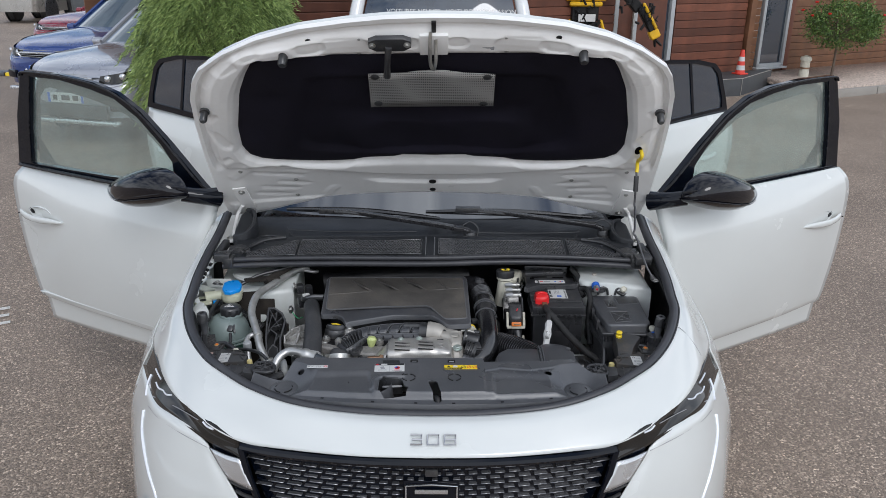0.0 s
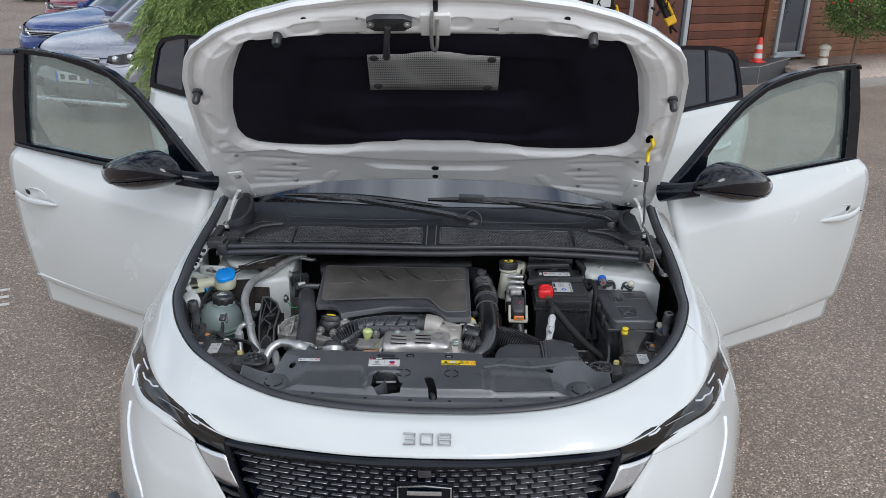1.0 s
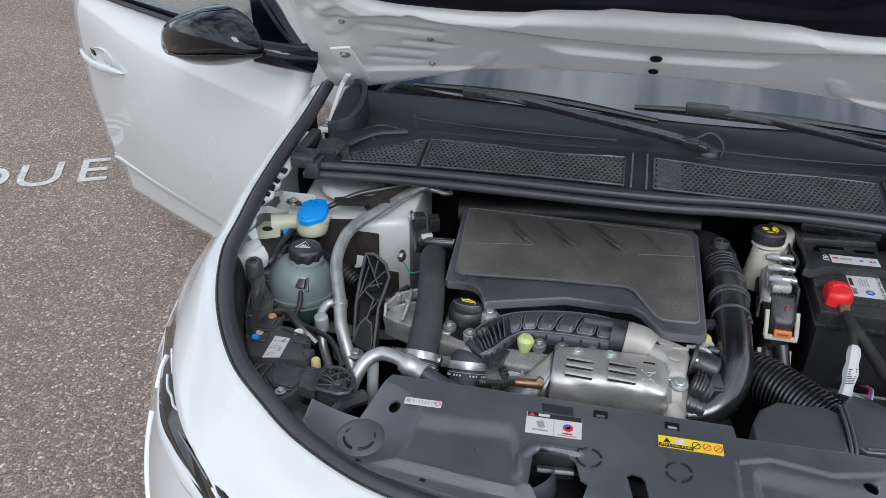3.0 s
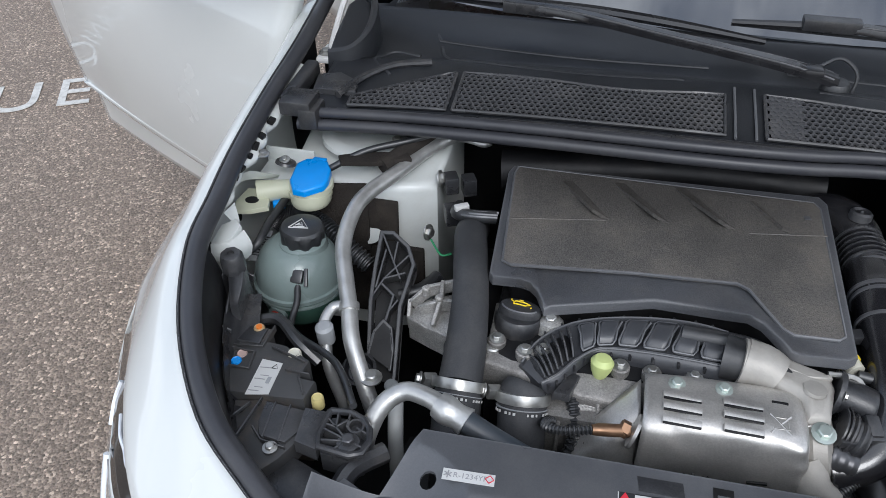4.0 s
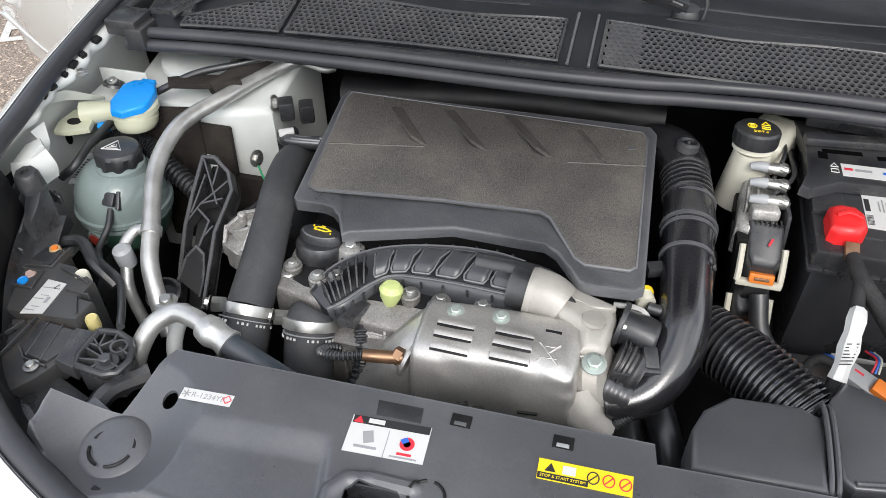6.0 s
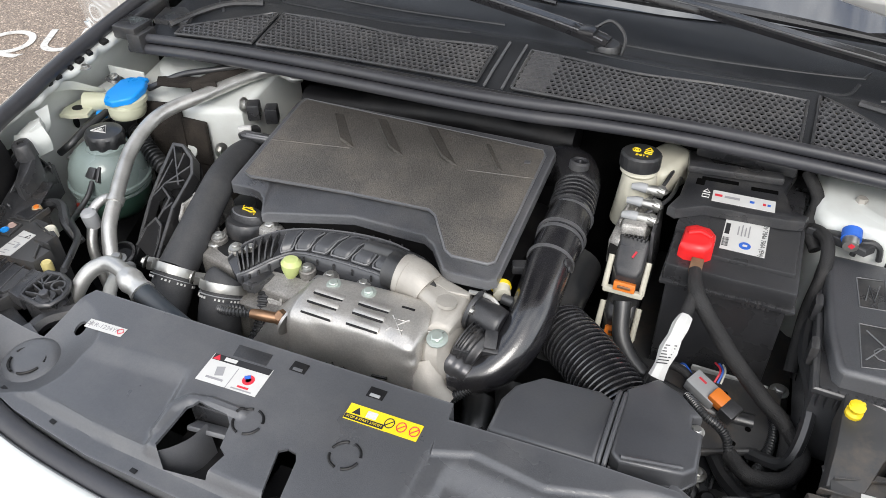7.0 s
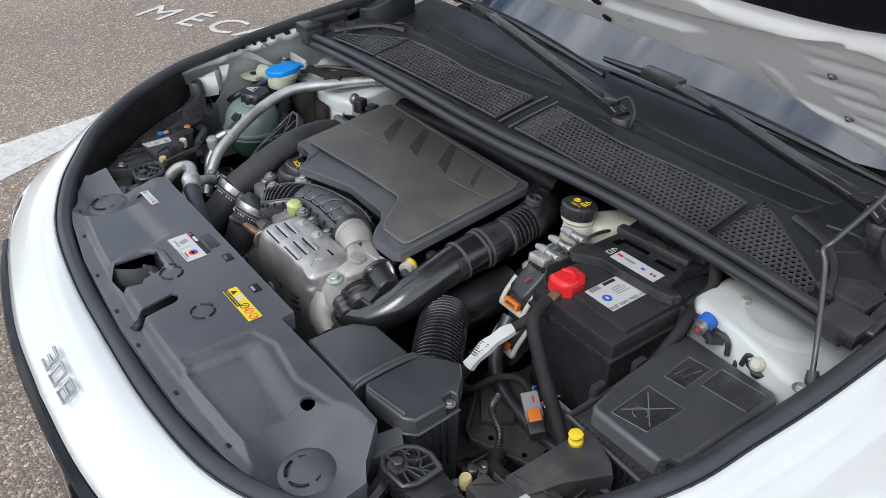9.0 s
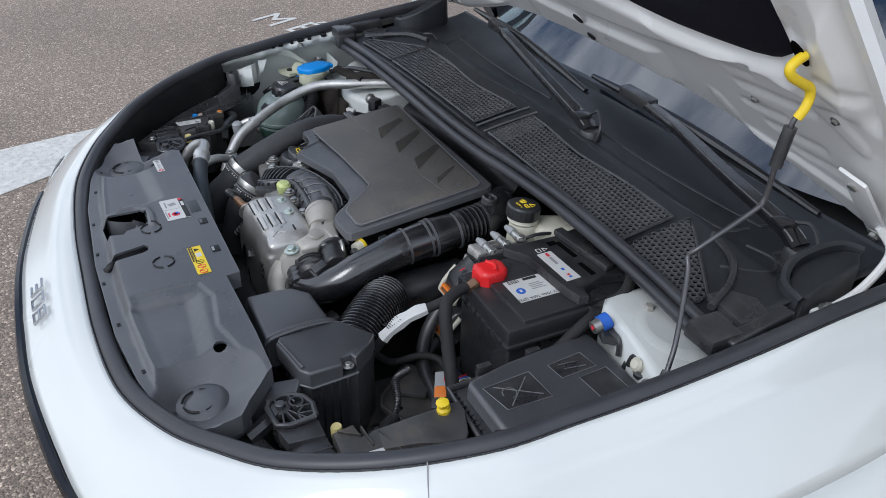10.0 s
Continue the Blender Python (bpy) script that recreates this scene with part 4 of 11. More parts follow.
# (u0, q0, u1, q1, half width, soft edge, depth: + into the bonnet, - standing out of it)
PRESS = [(0.615, 0.64, 0.64, 0.6, 0.007, 0.007, 0.0029), (0.64, 0.47, 0.668, 0.445, 0.006, 0.007, 0.0034), (0.648, 0.25, 0.685, 0.23, 0.006, 0.007, 0.0034), (0.54, 0.69, 0.575, 0.665, 0.01, 0.0084, 0.0034),
         (0.475, 0.735, 0.505, 0.72, 0.01, 0.0084, 0.0034), (0.425, 0.7, 0.455, 0.69, 0.008, 0.0084, -0.0029), (0.385, 0.738, 0.435, 0.728, 0.016, 0.0098, -0.0029), (0.3, 0.757, 0.345, 0.748, 0.014, 0.0084, 0.0042),
         (0.19, 0.757, 0.27, 0.752, 0.026, 0.0112, 0.0042), (0.055, 0.772, 0.075, 0.772, 0.014, 0.0084, 0.0042), (0.44, 0.112, 0.59, 0.142, 0.007, 0.0035, 0.0026), (0.43, 0.062, 0.52, 0.082, 0.006, 0.0035, 0.0026),
         (0.47, 0.035, 0.58, 0.055, 0.006, 0.0035, 0.0026), (0.5, 0.0, 0.6, 0.018, 0.006, 0.0035, 0.0026), (0.42, 0.14, 0.48, 0.152, 0.004, 0.0035, 0.0013), (0.64, 0.325, 0.662, 0.375, 0.012, 0.014, 0.006),
         (0.625, 0.21, 0.645, 0.2, 0.012, 0.0084, 0.0034), (0.61, 0.17, 0.66, 0.13, 0.012, 0.0098, -0.0025), (0.345, 0.022, 0.365, -0.01, 0.01, 0.0098, -0.0025)]


def under(u, q, f):
    """How far the pressed inner frame stands out of the bonnet's plane; f runs from the outer edge (0) to the felt (1)."""
    a = abs(u)
    o = lerp([(0.0, -0.004), (0.10, -0.004), (0.14, 0.006), (0.20, 0.007), (0.30, -0.006), (0.42, -0.017), (0.60, -0.019), (0.78, -0.019), (0.88, -0.012), (0.96, 0.000), (1.06, 0.010)], f)
    if q < 0.20:
        step = 0.104 + 0.32 * a * a * (1 if a < 0.5 else 0.9)
        back = -0.004 - 0.014 * smooth01((q - step) / 0.012) - 0.010 * smooth01((0.20 - a + 0.05) / 0.07) * smooth01((step - 0.040 - q) / 0.014) - 0.006 * (1 - smooth01((q + 0.035) / 0.012))
        w = smooth01((0.20 - q) / 0.03) * smooth01((f - 0.03) / 0.05) * smooth01((0.97 - f) / 0.06)
        o = o * (1 - w) + back * w
    for u0, q0, u1, q1, pw, pe, pd in PRESS:
        if abs(q - (q0 + q1) / 2) < 0.09 and abs(a - (u0 + u1) / 2) < 0.13:
            o += pd * press(a, q, u0, q0, u1, q1, pw, pe)
    return o


fr = bmesh.new()
rings = []
NF = 640
rof, rpf = loop_radius([tuple(p) for p in closed(half)], NF, CB), loop_radius([tuple(p) for p in closed(padh)], NF, CB)
for i in range(-1, 64):
    f = max(0.0, i / 60.0)
    ring = []
    for k in range(NF):
        a = 2 * math.pi * k / NF
        r = rof[k] + (rpf[k] - rof[k]) * f
        u, q = CB.x + math.cos(a) * r, CB.y + math.sin(a) * r
        ring.append(fr.verts.new(bon(u, q, 0.010 if i < 0 else under(u, q, f))))
    rings.append(ring)
for a, b in zip(rings, rings[1:]):
    for k in range(NF):
        fr.faces.new((a[k], a[(k + 1) % NF], b[(k + 1) % NF], b[k]))
frame_in = part("inner_frame", fr, UNDER, bonnet, "pressed white inner bonnet frame", 50)
pad = bmesh.new()
rings = []
for f in (0.0, 0.1, 0.2, 0.28, 0.36, 0.42, 0.48, 0.54, 0.60, 0.64, 0.68, 0.72, 0.76, 0.80, 0.86, 0.92, 0.96, 0.985, 1.0):
    ring = []
    for k in range(NB):
        a = 2 * math.pi * k / NB
        u, q = CB.x + math.cos(a) * rp[k] * f, CB.y + math.sin(a) * rp[k] * f
        o = -0.012 * min(1.0, (1 - f) / 0.07) ** 0.5 + 0.004
        o += 0.016 * smooth01((0.74 - f) / 0.07) - 0.014 * press(u, q, -0.18, 0.33, 0.22, 0.33, 0.075, 0.03)
        for du, dq in ((0.245, 0.46), (-0.245, 0.46), (0.47, 0.54), (-0.47, 0.54), (0.26, 0.68), (-0.26, 0.68)):
            o += 0.012 * math.exp(-(((u - du) ** 2 + (q - dq) ** 2) / 0.022 ** 2))
        ring.append(pad.verts.new(bon(u, q, o)))
    rings.append(ring)
for a, b in zip(rings, rings[1:]):
    for k in range(NB):
        pad.faces.new((a[k], a[(k + 1) % NB], b[(k + 1) % NB], b[k]))
bmesh.ops.remove_doubles(pad, verts=pad.verts, dist=0.0005)
felt = part("insulation_pad", pad, FOAM, bonnet, "black felt insulation pad", 80)


def frame_on_bonnet(u, q, o):
    """Rotation whose z points out of the underside."""
    n = (bon(u, q, -1) - bon(u, q, 0)).normalized()
    x = (bon(u + 0.01, q) - bon(u - 0.01, q)).normalized()
    y = n.cross(x)
    return Matrix((x, y, n)).transposed(), bon(u, q, o)


# perforated metal plate: holes as material relief
PERF = bpy.data.materials.new("perforated_plate")
PERF.use_nodes = True
pn, pl = PERF.node_tree.nodes, PERF.node_tree.links
pco, pvo, prr = pn.new("ShaderNodeTexCoord"), pn.new("ShaderNodeTexVoronoi"), pn.new("ShaderNodeValToRGB")
pvo.inputs["Scale"].default_value, pvo.inputs["Randomness"].default_value = 190.0, 0.0
prr.color_ramp.elements[0].position, prr.color_ramp.elements[1].position = 0.30, 0.40
prr.color_ramp.elements[0].color, prr.color_ramp.elements[1].color = (0.02, 0.02, 0.02, 1), (0.40, 0.40, 0.39, 1)
pl.new(pco.outputs["Object"], pvo.inputs["Vector"])
pl.new(pvo.outputs["Distance"], prr.inputs[0])
pl.new(prr.outputs[0], pn["Principled BSDF"].inputs["Base Color"])
pn["Principled BSDF"].inputs["Roughness"].default_value, pn["Principled BSDF"].inputs["Metallic"].default_value = 0.45, 0.5
b = bmesh.new()
top_e = [(-0.177, 0.651), (-0.08, 0.653), (-0.04, 0.661), (0.0, 0.664), (0.04, 0.661), (0.08, 0.652), (0.171, 0.644)]
g = []
for j in range(6):
    f = j / 5
    g.append([b.verts.new(bon(u * (1 + 0.02 * (1 - f)), 0.499 + (q - 0.499) * f, -0.016)) for u, q in top_e])
for r1, r2 in zip(g, g[1:]):
    for k in range(len(top_e) - 1):
        b.faces.new((r1[k], r1[k + 1], r2[k + 1], r2[k]))
plate = part("perforated_plate", b, PERF, bonnet, "grey perforated metal heat plate")
solid(plate, 0.002)
for u, q in ((-0.158, 0.516), (0.145, 0.510), (-0.160, 0.637), (0.150, 0.632)):
    m3, p3 = frame_on_bonnet(u, q, -0.017)
    part("clip", lathe([(0.012, 0), (0.012, 0.002), (0.006, 0.005)], p3, m3, 14), RUBBER, felt)
for u, q, r in ((-0.392, 0.735, 0.015), (0.397, 0.735, 0.015), (-0.661, 0.497, 0.013), (0.665, 0.475, 0.013)):
    m3, p3 = frame_on_bonnet(u, q, -0.012)
    part("rubber_buffer", lathe([(r * 1.1, 0), (r * 1.1, 0.008), (r * 0.8, 0.010), (r * 0.85, 0.034), (r * 0.6, 0.04)], p3, m3, 16), RUBBER, bonnet, "black rubber stop")
# flat dark discs drawn as the shade inside the holes
for u, q, r in ((-0.005, 0.067, 0.0125), (-0.005, 0.014, 0.0105), (-0.321, 0.778, 0.008), (0.327, 0.782, 0.008), (0.21, 0.755, 0.006)):
    m3, p3 = frame_on_bonnet(u, q, -0.0155 if q < 0.3 else -0.008)
    part("hole", lathe([(r, 0), (r * 0.95, 0.0015), (r * 0.2, 0.0016)], p3, m3, 18), DARK, frame_in)
# striker and safety catch
m3, p3 = frame_on_bonnet(0.003, 0.765, -0.014)
part("striker_plate", box(p3, (0.075, 0.075, 0.012), m3, 0.004), UNDER, bonnet)
part("striker", tube([bon(-0.005, 0.815, -0.018), bon(-0.007, 0.78, -0.035), bon(-0.005, 0.72, -0.045), bon(0.003, 0.698, -0.042), bon(0.008, 0.73, -0.04), bon(0.008, 0.79, -0.02)], 0.0048, 8, 30), STEEL, bonnet, "bright steel bonnet striker")
part("catch_slot", box(bon(0.003, 0.822, -0.004), (0.012, 0.04, 0.012), m3, 0.002), DARK, bonnet)
m3, p3 = frame_on_bonnet(-0.110, 0.786, -0.020)
cat = slab([(-0.055, -0.012), (-0.035, -0.026), (0.035, -0.026), (0.055, -0.012), (0.055, 0.012), (0.035, 0.022), (-0.035, 0.022), (-0.055, 0.012)], lambda x, y: 0.014, 0.014, 0.004)
bmesh.ops.transform(cat, matrix=Matrix.Translation(p3) @ m3.to_4x4(), verts=cat.verts)
catch = part("safety_catch", cat, PLASTIC, bonnet, "black safety catch with a lever")
part("catch_lever", tube([bon(-0.113, 0.780, -0.036), bon(-0.119, 0.725, -0.045), bon(-0.123, 0.668, -0.040)], [0.009, 0.008, 0.010], 8, 12), PLASTIC, catch)
for du in (-0.045, 0.045):
    part("bolt", bolt(bon(-0.110 + du, 0.786, -0.034), 0.006, -HN), STEEL, catch)
# pressed ribs and lugs
for s in (1, -1):
    for u, q in ((0.464, 0.092), (0.475, -0.010), (0.635, 0.16)):
        part("stud", bolt(bon(s * u, q, -0.006), 0.0045, -HN, True), STEEL, frame_in)
    m3, p3 = frame_on_bonnet(s * 0.652, 0.0, -0.016)
    hp = part("hinge_plate", box(p3, (0.046, 0.17, 0.006), m3 @ rotz(-3 * s), 0.003), UNDER, bonnet, "white bonnet hinge with two bolts")
    for dq in (0.060, -0.064):
        part("bolt", bolt(bon(s * 0.652, dq, -0.020), 0.0075, -HN), STEEL, hp)
    part("hinge_arm", tube([bon(s * 0.668, -0.03, -0.018), V(s * 0.688, 2.625, 1.01), V(s * 0.694, 2.58, 0.970), V(s * 0.690, 2.53, 0.945)], [0.0065, 0.006, 0.006, 0.007], 8, 14), UNDER, bonnet)
    for u, q in ((0.19, 0.785), (0.195, 0.732), (0.053, 0.735)):
        part("stud", bolt(bon(s * u, q, -0.010), 0.004, -HN, True), STEEL, frame_in)
m3, p3 = frame_on_bonnet(0.640, 0.300, -0.0215)
part("prop_hole", lathe([(1.0, 0), (0.95, 0.0015), (0.2, 0.0016)], p3, m3 @ Matrix.Diagonal((0.010, 0.022, 1)), 20), HOLEBLACK, frame_in)
part("name_slot", box(bon(0.145, 0.752, -0.018), (0.032, 0.012, 0.002), frame_on_bonnet(0.145, 0.752, 0)[0], 0.0008), GREYCON, frame_in)

# ---- scuttle panel between bonnet and windscreen ----
scuttle = thing("scuttle_panel", "black plastic scuttle panel with honeycomb air grilles below the windscreen", "scuttle panel")


def scz(y):
    return lerp([(2.30, 0.945), (2.335, 0.950), (2.36, 0.943), (2.385, 0.948), (2.48, 0.966), (2.52, 0.968), (2.545, 0.960), (2.60, 0.968), (2.66, 0.985), (2.8, 1.0)], y)


def lip_dy(x):
    """How far the scuttle's front edge lies behind its basic line."""
    return lerp([(-0.70, 0.042), (-0.5, 0.035), (-0.3, 0.030), (-0.1, 0.026), (0.0, 0.028), (0.08, 0.034), (0.15, 0.044), (0.25, 0.056), (0.45, 0.060), (0.6, 0.064), (0.70, 0.064)], x)


def scy(x, y):
    """Bends the panel's rows forwards at the ends."""
    return y - 0.02 * (x / 0.66) ** 4 + (0.05 * (abs(x) / 0.66) ** 2 if y > 2.6 else 0)


rows = []
for y in (2.318, 2.330, 2.347, 2.362, 2.385, 2.44, 2.49, 2.52, 2.545, 2.58, 2.62, 2.66):
    rows.append([(x, scy(x, y) + lip_dy(x) * max(0.0, min(1.0, (2.392 - y) / 0.068)), scz(y) - 0.010 * (x / 0.66) ** 2 - (0.02 if y < 2.319 else 0)) for x in (-0.665, -0.58, -0.45, -0.3, -0.15, 0, 0.08, 0.15, 0.3, 0.45, 0.58, 0.665)])
panel = part("panel", surf(rows, 80, 44, False), SCUTTLEPLASTIC, scuttle)
solid(panel, 0.004)
for s in (1,):
    part("front_lip", tube([(x, scy(x, 2.322) - 0.004 + lip_dy(x), 0.9535 - 0.010 * (x / 0.66) ** 2) for x in (-0.672, -0.5, -0.3, -0.1, 0.0, 0.08, 0.15, 0.3, 0.5, 0.672)], 0.0085, 10, 60), SEAL, scuttle, "rubber strip along the scuttle edge")
    part("lower_lip", tube([(x, scy(x, 2.322) - 0.012 + lip_dy(x), 0.937 - 0.010 * (x / 0.66) ** 2) for x in (-0.672, -0.5, -0.3, -0.1, 0.0, 0.08, 0.15, 0.3, 0.5, 0.672)], 0.0095, 10, 60), SEAL, scuttle)
    part("valley_rib", tube([(x, scy(x, 2.368) + 0.3 * lip_dy(x), scz(2.368) + 0.001 - 0.010 * (x / 0.66) ** 2) for x in (-0.62, -0.3, 0.0, 0.3, 0.62)], 0.004, 8, 50), PLASTIC, scuttle)


GRID = pbr("grey_grille_plastic", (0.065, 0.066, 0.071), 0.34, var=0.2, scale=10, dirt=0.3, dirtcol=(0.20, 0.19, 0.18), dscale=9, spec=0.9)
WIPERBLACK = pbr("satin_wiper_black", (0.012, 0.012, 0.014), 0.24, var=0.1, scale=20, spec=0.8)


def catmull_xy(pts, n):
    return [(q.x, q.y) for q in catmull([(x, y, 0) for x, y in pts], n)]


def honeycomb(inside, x0, x1, y0, y1, closed_until=None):
    """Hexagonal lattice with through holes over the plan area where inside(x, y) holds."""
    vs, fs = [], []
    px, py = 0.0098, 0.0085
    j = 0
    y = y0
    while y < y1:
        x = x0 + (px / 2 if j % 2 else 0)
        while x < x1:
            if inside(x, y):
                shut = closed_until is not None and x < closed_until
                base = len(vs)
                for k in range(6):
                    a = math.pi / 3 * k + math.pi / 6
                    ox, oy = x + px * 0.577 * math.cos(a), y + py * 0.667 * math.sin(a)
                    ix, iy = x + px * 0.43 * math.cos(a), y + py * 0.497 * math.sin(a)
                    h = -0.010 * (x / 0.66) ** 2 + 0.006
                    vs += [(ox, scy(x, oy), scz(oy) + h), (ix, scy(x, iy), scz(iy) + h), (ix, scy(x, iy), scz(iy) + h - (0.0015 if shut else 0.0036))]
                for k in range(6):
                    a, b = base + 3 * k, base + 3 * ((k + 1) % 6)
                    fs += [(a, b, b + 1, a + 1), (a + 1, b + 1, b + 2, a + 2)]
                if shut:
                    fs.append(tuple(base + 3 * k + 2 for k in range(6)))
            x += px
        y += py
        j += 1
    me = bpy.data.meshes.new("honeycomb")
    me.from_pydata(vs, [], fs)
    b = bmesh.new()
    b.from_mesh(me)
    bpy.data.meshes.remove(me)
    return b


def band(xa, xb, top):
    return lambda x, y: xa < x < xb and 2.390 < y < top(x)


def topline(x):
    return 2.474 - 0.012 * math.exp(-((abs(x) - 0.19) / 0.10) ** 2)


for xa, xb, top, shut in ((-0.440, -0.040, topline, None), (0.018, 0.432, lambda x: topline(x) + 0.006, 0.070), (-0.605, -0.452, lambda x: 2.395 + 0.078 * min(1, (x + 0.625) / 0.17), None), (0.448, 0.600, lambda x: 2.395 + 0.105 * min(1, (0.63 - x) / 0.18), None)):
    g = part("air_grille", honeycomb(band(xa, xb, top), xa, xb, 2.392, 2.52, shut), GRID, scuttle, "honeycomb air grille")
    g["kind"] = "stuff"
    edge = [(xa, 2.386)] + [(xa + (xb - xa) * i / 12, 2.386) for i in range(1, 13)] + [(xb - (xb - xa) * i / 12, top(xb - (xb - xa) * i / 12) + 0.004) for i in range(13)] + [(xa, 2.386)]
    part("grille_rim", tube([(x, scy(x, y), scz(y) + 0.004 - 0.010 * (x / 0.66) ** 2) for x, y in edge], 0.003, 6, straight=True), PLASTIC, g)
    # black sheet laid under the lattice puts shade into its holes
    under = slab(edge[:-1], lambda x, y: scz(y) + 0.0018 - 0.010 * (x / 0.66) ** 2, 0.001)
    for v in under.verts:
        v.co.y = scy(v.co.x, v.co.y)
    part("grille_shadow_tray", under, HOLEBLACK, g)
for x in (-0.025, 0.004):
    part("panel_joint", tube([(x, 2.382, scz(2.382) + 0.003), (x, 2.43, scz(2.43) + 0.003), (x, 2.50, scz(2.50) + 0.003)], 0.0022, 6, 8), PLASTIC2, scuttle)
for s in (1, -1):
    for pts in ([(0.10, 2.515), (0.25, 2.508), (0.40, 2.52), (0.48, 2.545), (0.50, 2.58)], [(0.56, 2.47), (0.60, 2.52), (0.58, 2.56), (0.53, 2.55)], [(0.06, 2.575), (0.25, 2.572), (0.40, 2.582), (0.52, 2.60)]):
        part("panel_swage", tube([(s * x, scy(x, y), scz(y) - 0.010 * (x / 0.66) ** 2 - 0.0012) for x, y in catmull_xy(pts, 24)], 0.0034, 8, straight=True), SCUTTLEPLASTIC, scuttle)
    cup = [(s * 0.676, 2.492, 0.972), (s * 0.640, 2.498, 0.980), (s * 0.618, 2.530, 0.998), (s * 0.618, 2.572, 1.016), (s * 0.630, 2.606, 1.026), (s * 0.655, 2.622, 1.026)]
    path = catmull([(x, y, z if s < 0 else 0.955 + 0.62 * (z - 0.955)) for x, y, z in cup], 24)
    wall_b = bmesh.new()
    cols = []
    for k, q in enumerate(path):
        t = (path[min(k + 1, 24)] - path[max(k - 1, 0)]).normalized()
        nn = Vector((0, 0, 1)).cross(t).normalized() * (0.006 * s)
        base_z = 0.945 + 0.10 * max(0.0, q.y - 2.52)
        cols.append([wall_b.verts.new(v) for v in (Vector((q.x, q.y, base_z)) + nn * 1.6, q + nn, q + Vector((0, 0, 0.004)), q - nn, Vector((q.x, q.y, base_z)) - nn)])
    for a, b in zip(cols, cols[1:]):
        for k in range(4):
            wall_b.faces.new((a[k], a[k + 1], b[k + 1], b[k]))
    cover_h = part("hinge_cover", wall_b, SCUTTLEPLASTIC, scuttle, "black curved cover round the bonnet hinge")
    boot = slab([(s * x, y) for x, y in ((0.676, 2.496), (0.642, 2.502), (0.622, 2.532), (0.622, 2.572), (0.634, 2.603), (0.657, 2.616), (0.672, 2.596), (0.674, 2.53))][::-s], lambda x, y: (0.974 + 0.42 * (y - 2.50)) if s < 0 else 0.966 + 0.26 * (y - 2.50), 0.045, 0.007, 3)
    part("hinge_boot", boot, SCUTTLEPLASTIC, cover_h, "soft black boot over the hinge")
    part("hinge_bracket", box((s * 0.694, 2.535, 0.946), (0.026, 0.06, 0.010), rot(0, 0, 0), 0.004), UNDER, cover_h, "white hinge bracket")
    part("bolt", bolt((s * 0.694, 2.525, 0.952), 0.008), STEEL, cover_h)
    part("end_cap", box((s * 0.652, 2.300 + lip_dy(s * 0.65), 0.940), (0.030, 0.045, 0.034), None, 0.005), PLASTIC, scuttle)
    part("end_cap", box((s * 0.672, 2.345, 0.955), (0.05, 0.05, 0.024), None, 0.004), PLASTIC, scuttle)
    part("end_cap", box((s * 0.692, 2.40, 0.956), (0.022, 0.11, 0.026), rot(6, 0, s * 4), 0.006, 3), PLASTIC, scuttle)
    part("end_ledge", slab([(s * x, y) for x, y in ((0.600, 2.400), (0.670, 2.395), (0.676, 2.440), (0.640, 2.450), (0.606, 2.430))][::s], lambda x, y: 0.956 + 0.1 * (y - 2.42), 0.010, 0.004), PLASTIC, scuttle)
    part("end_ridge", tube([(s * 0.625, 2.385, 0.952), (s * 0.600, 2.440, 0.958), (s * 0.560, 2.480, 0.964), (s * 0.500, 2.500, 0.966)], 0.006, 8, 24), PLASTIC, scuttle)

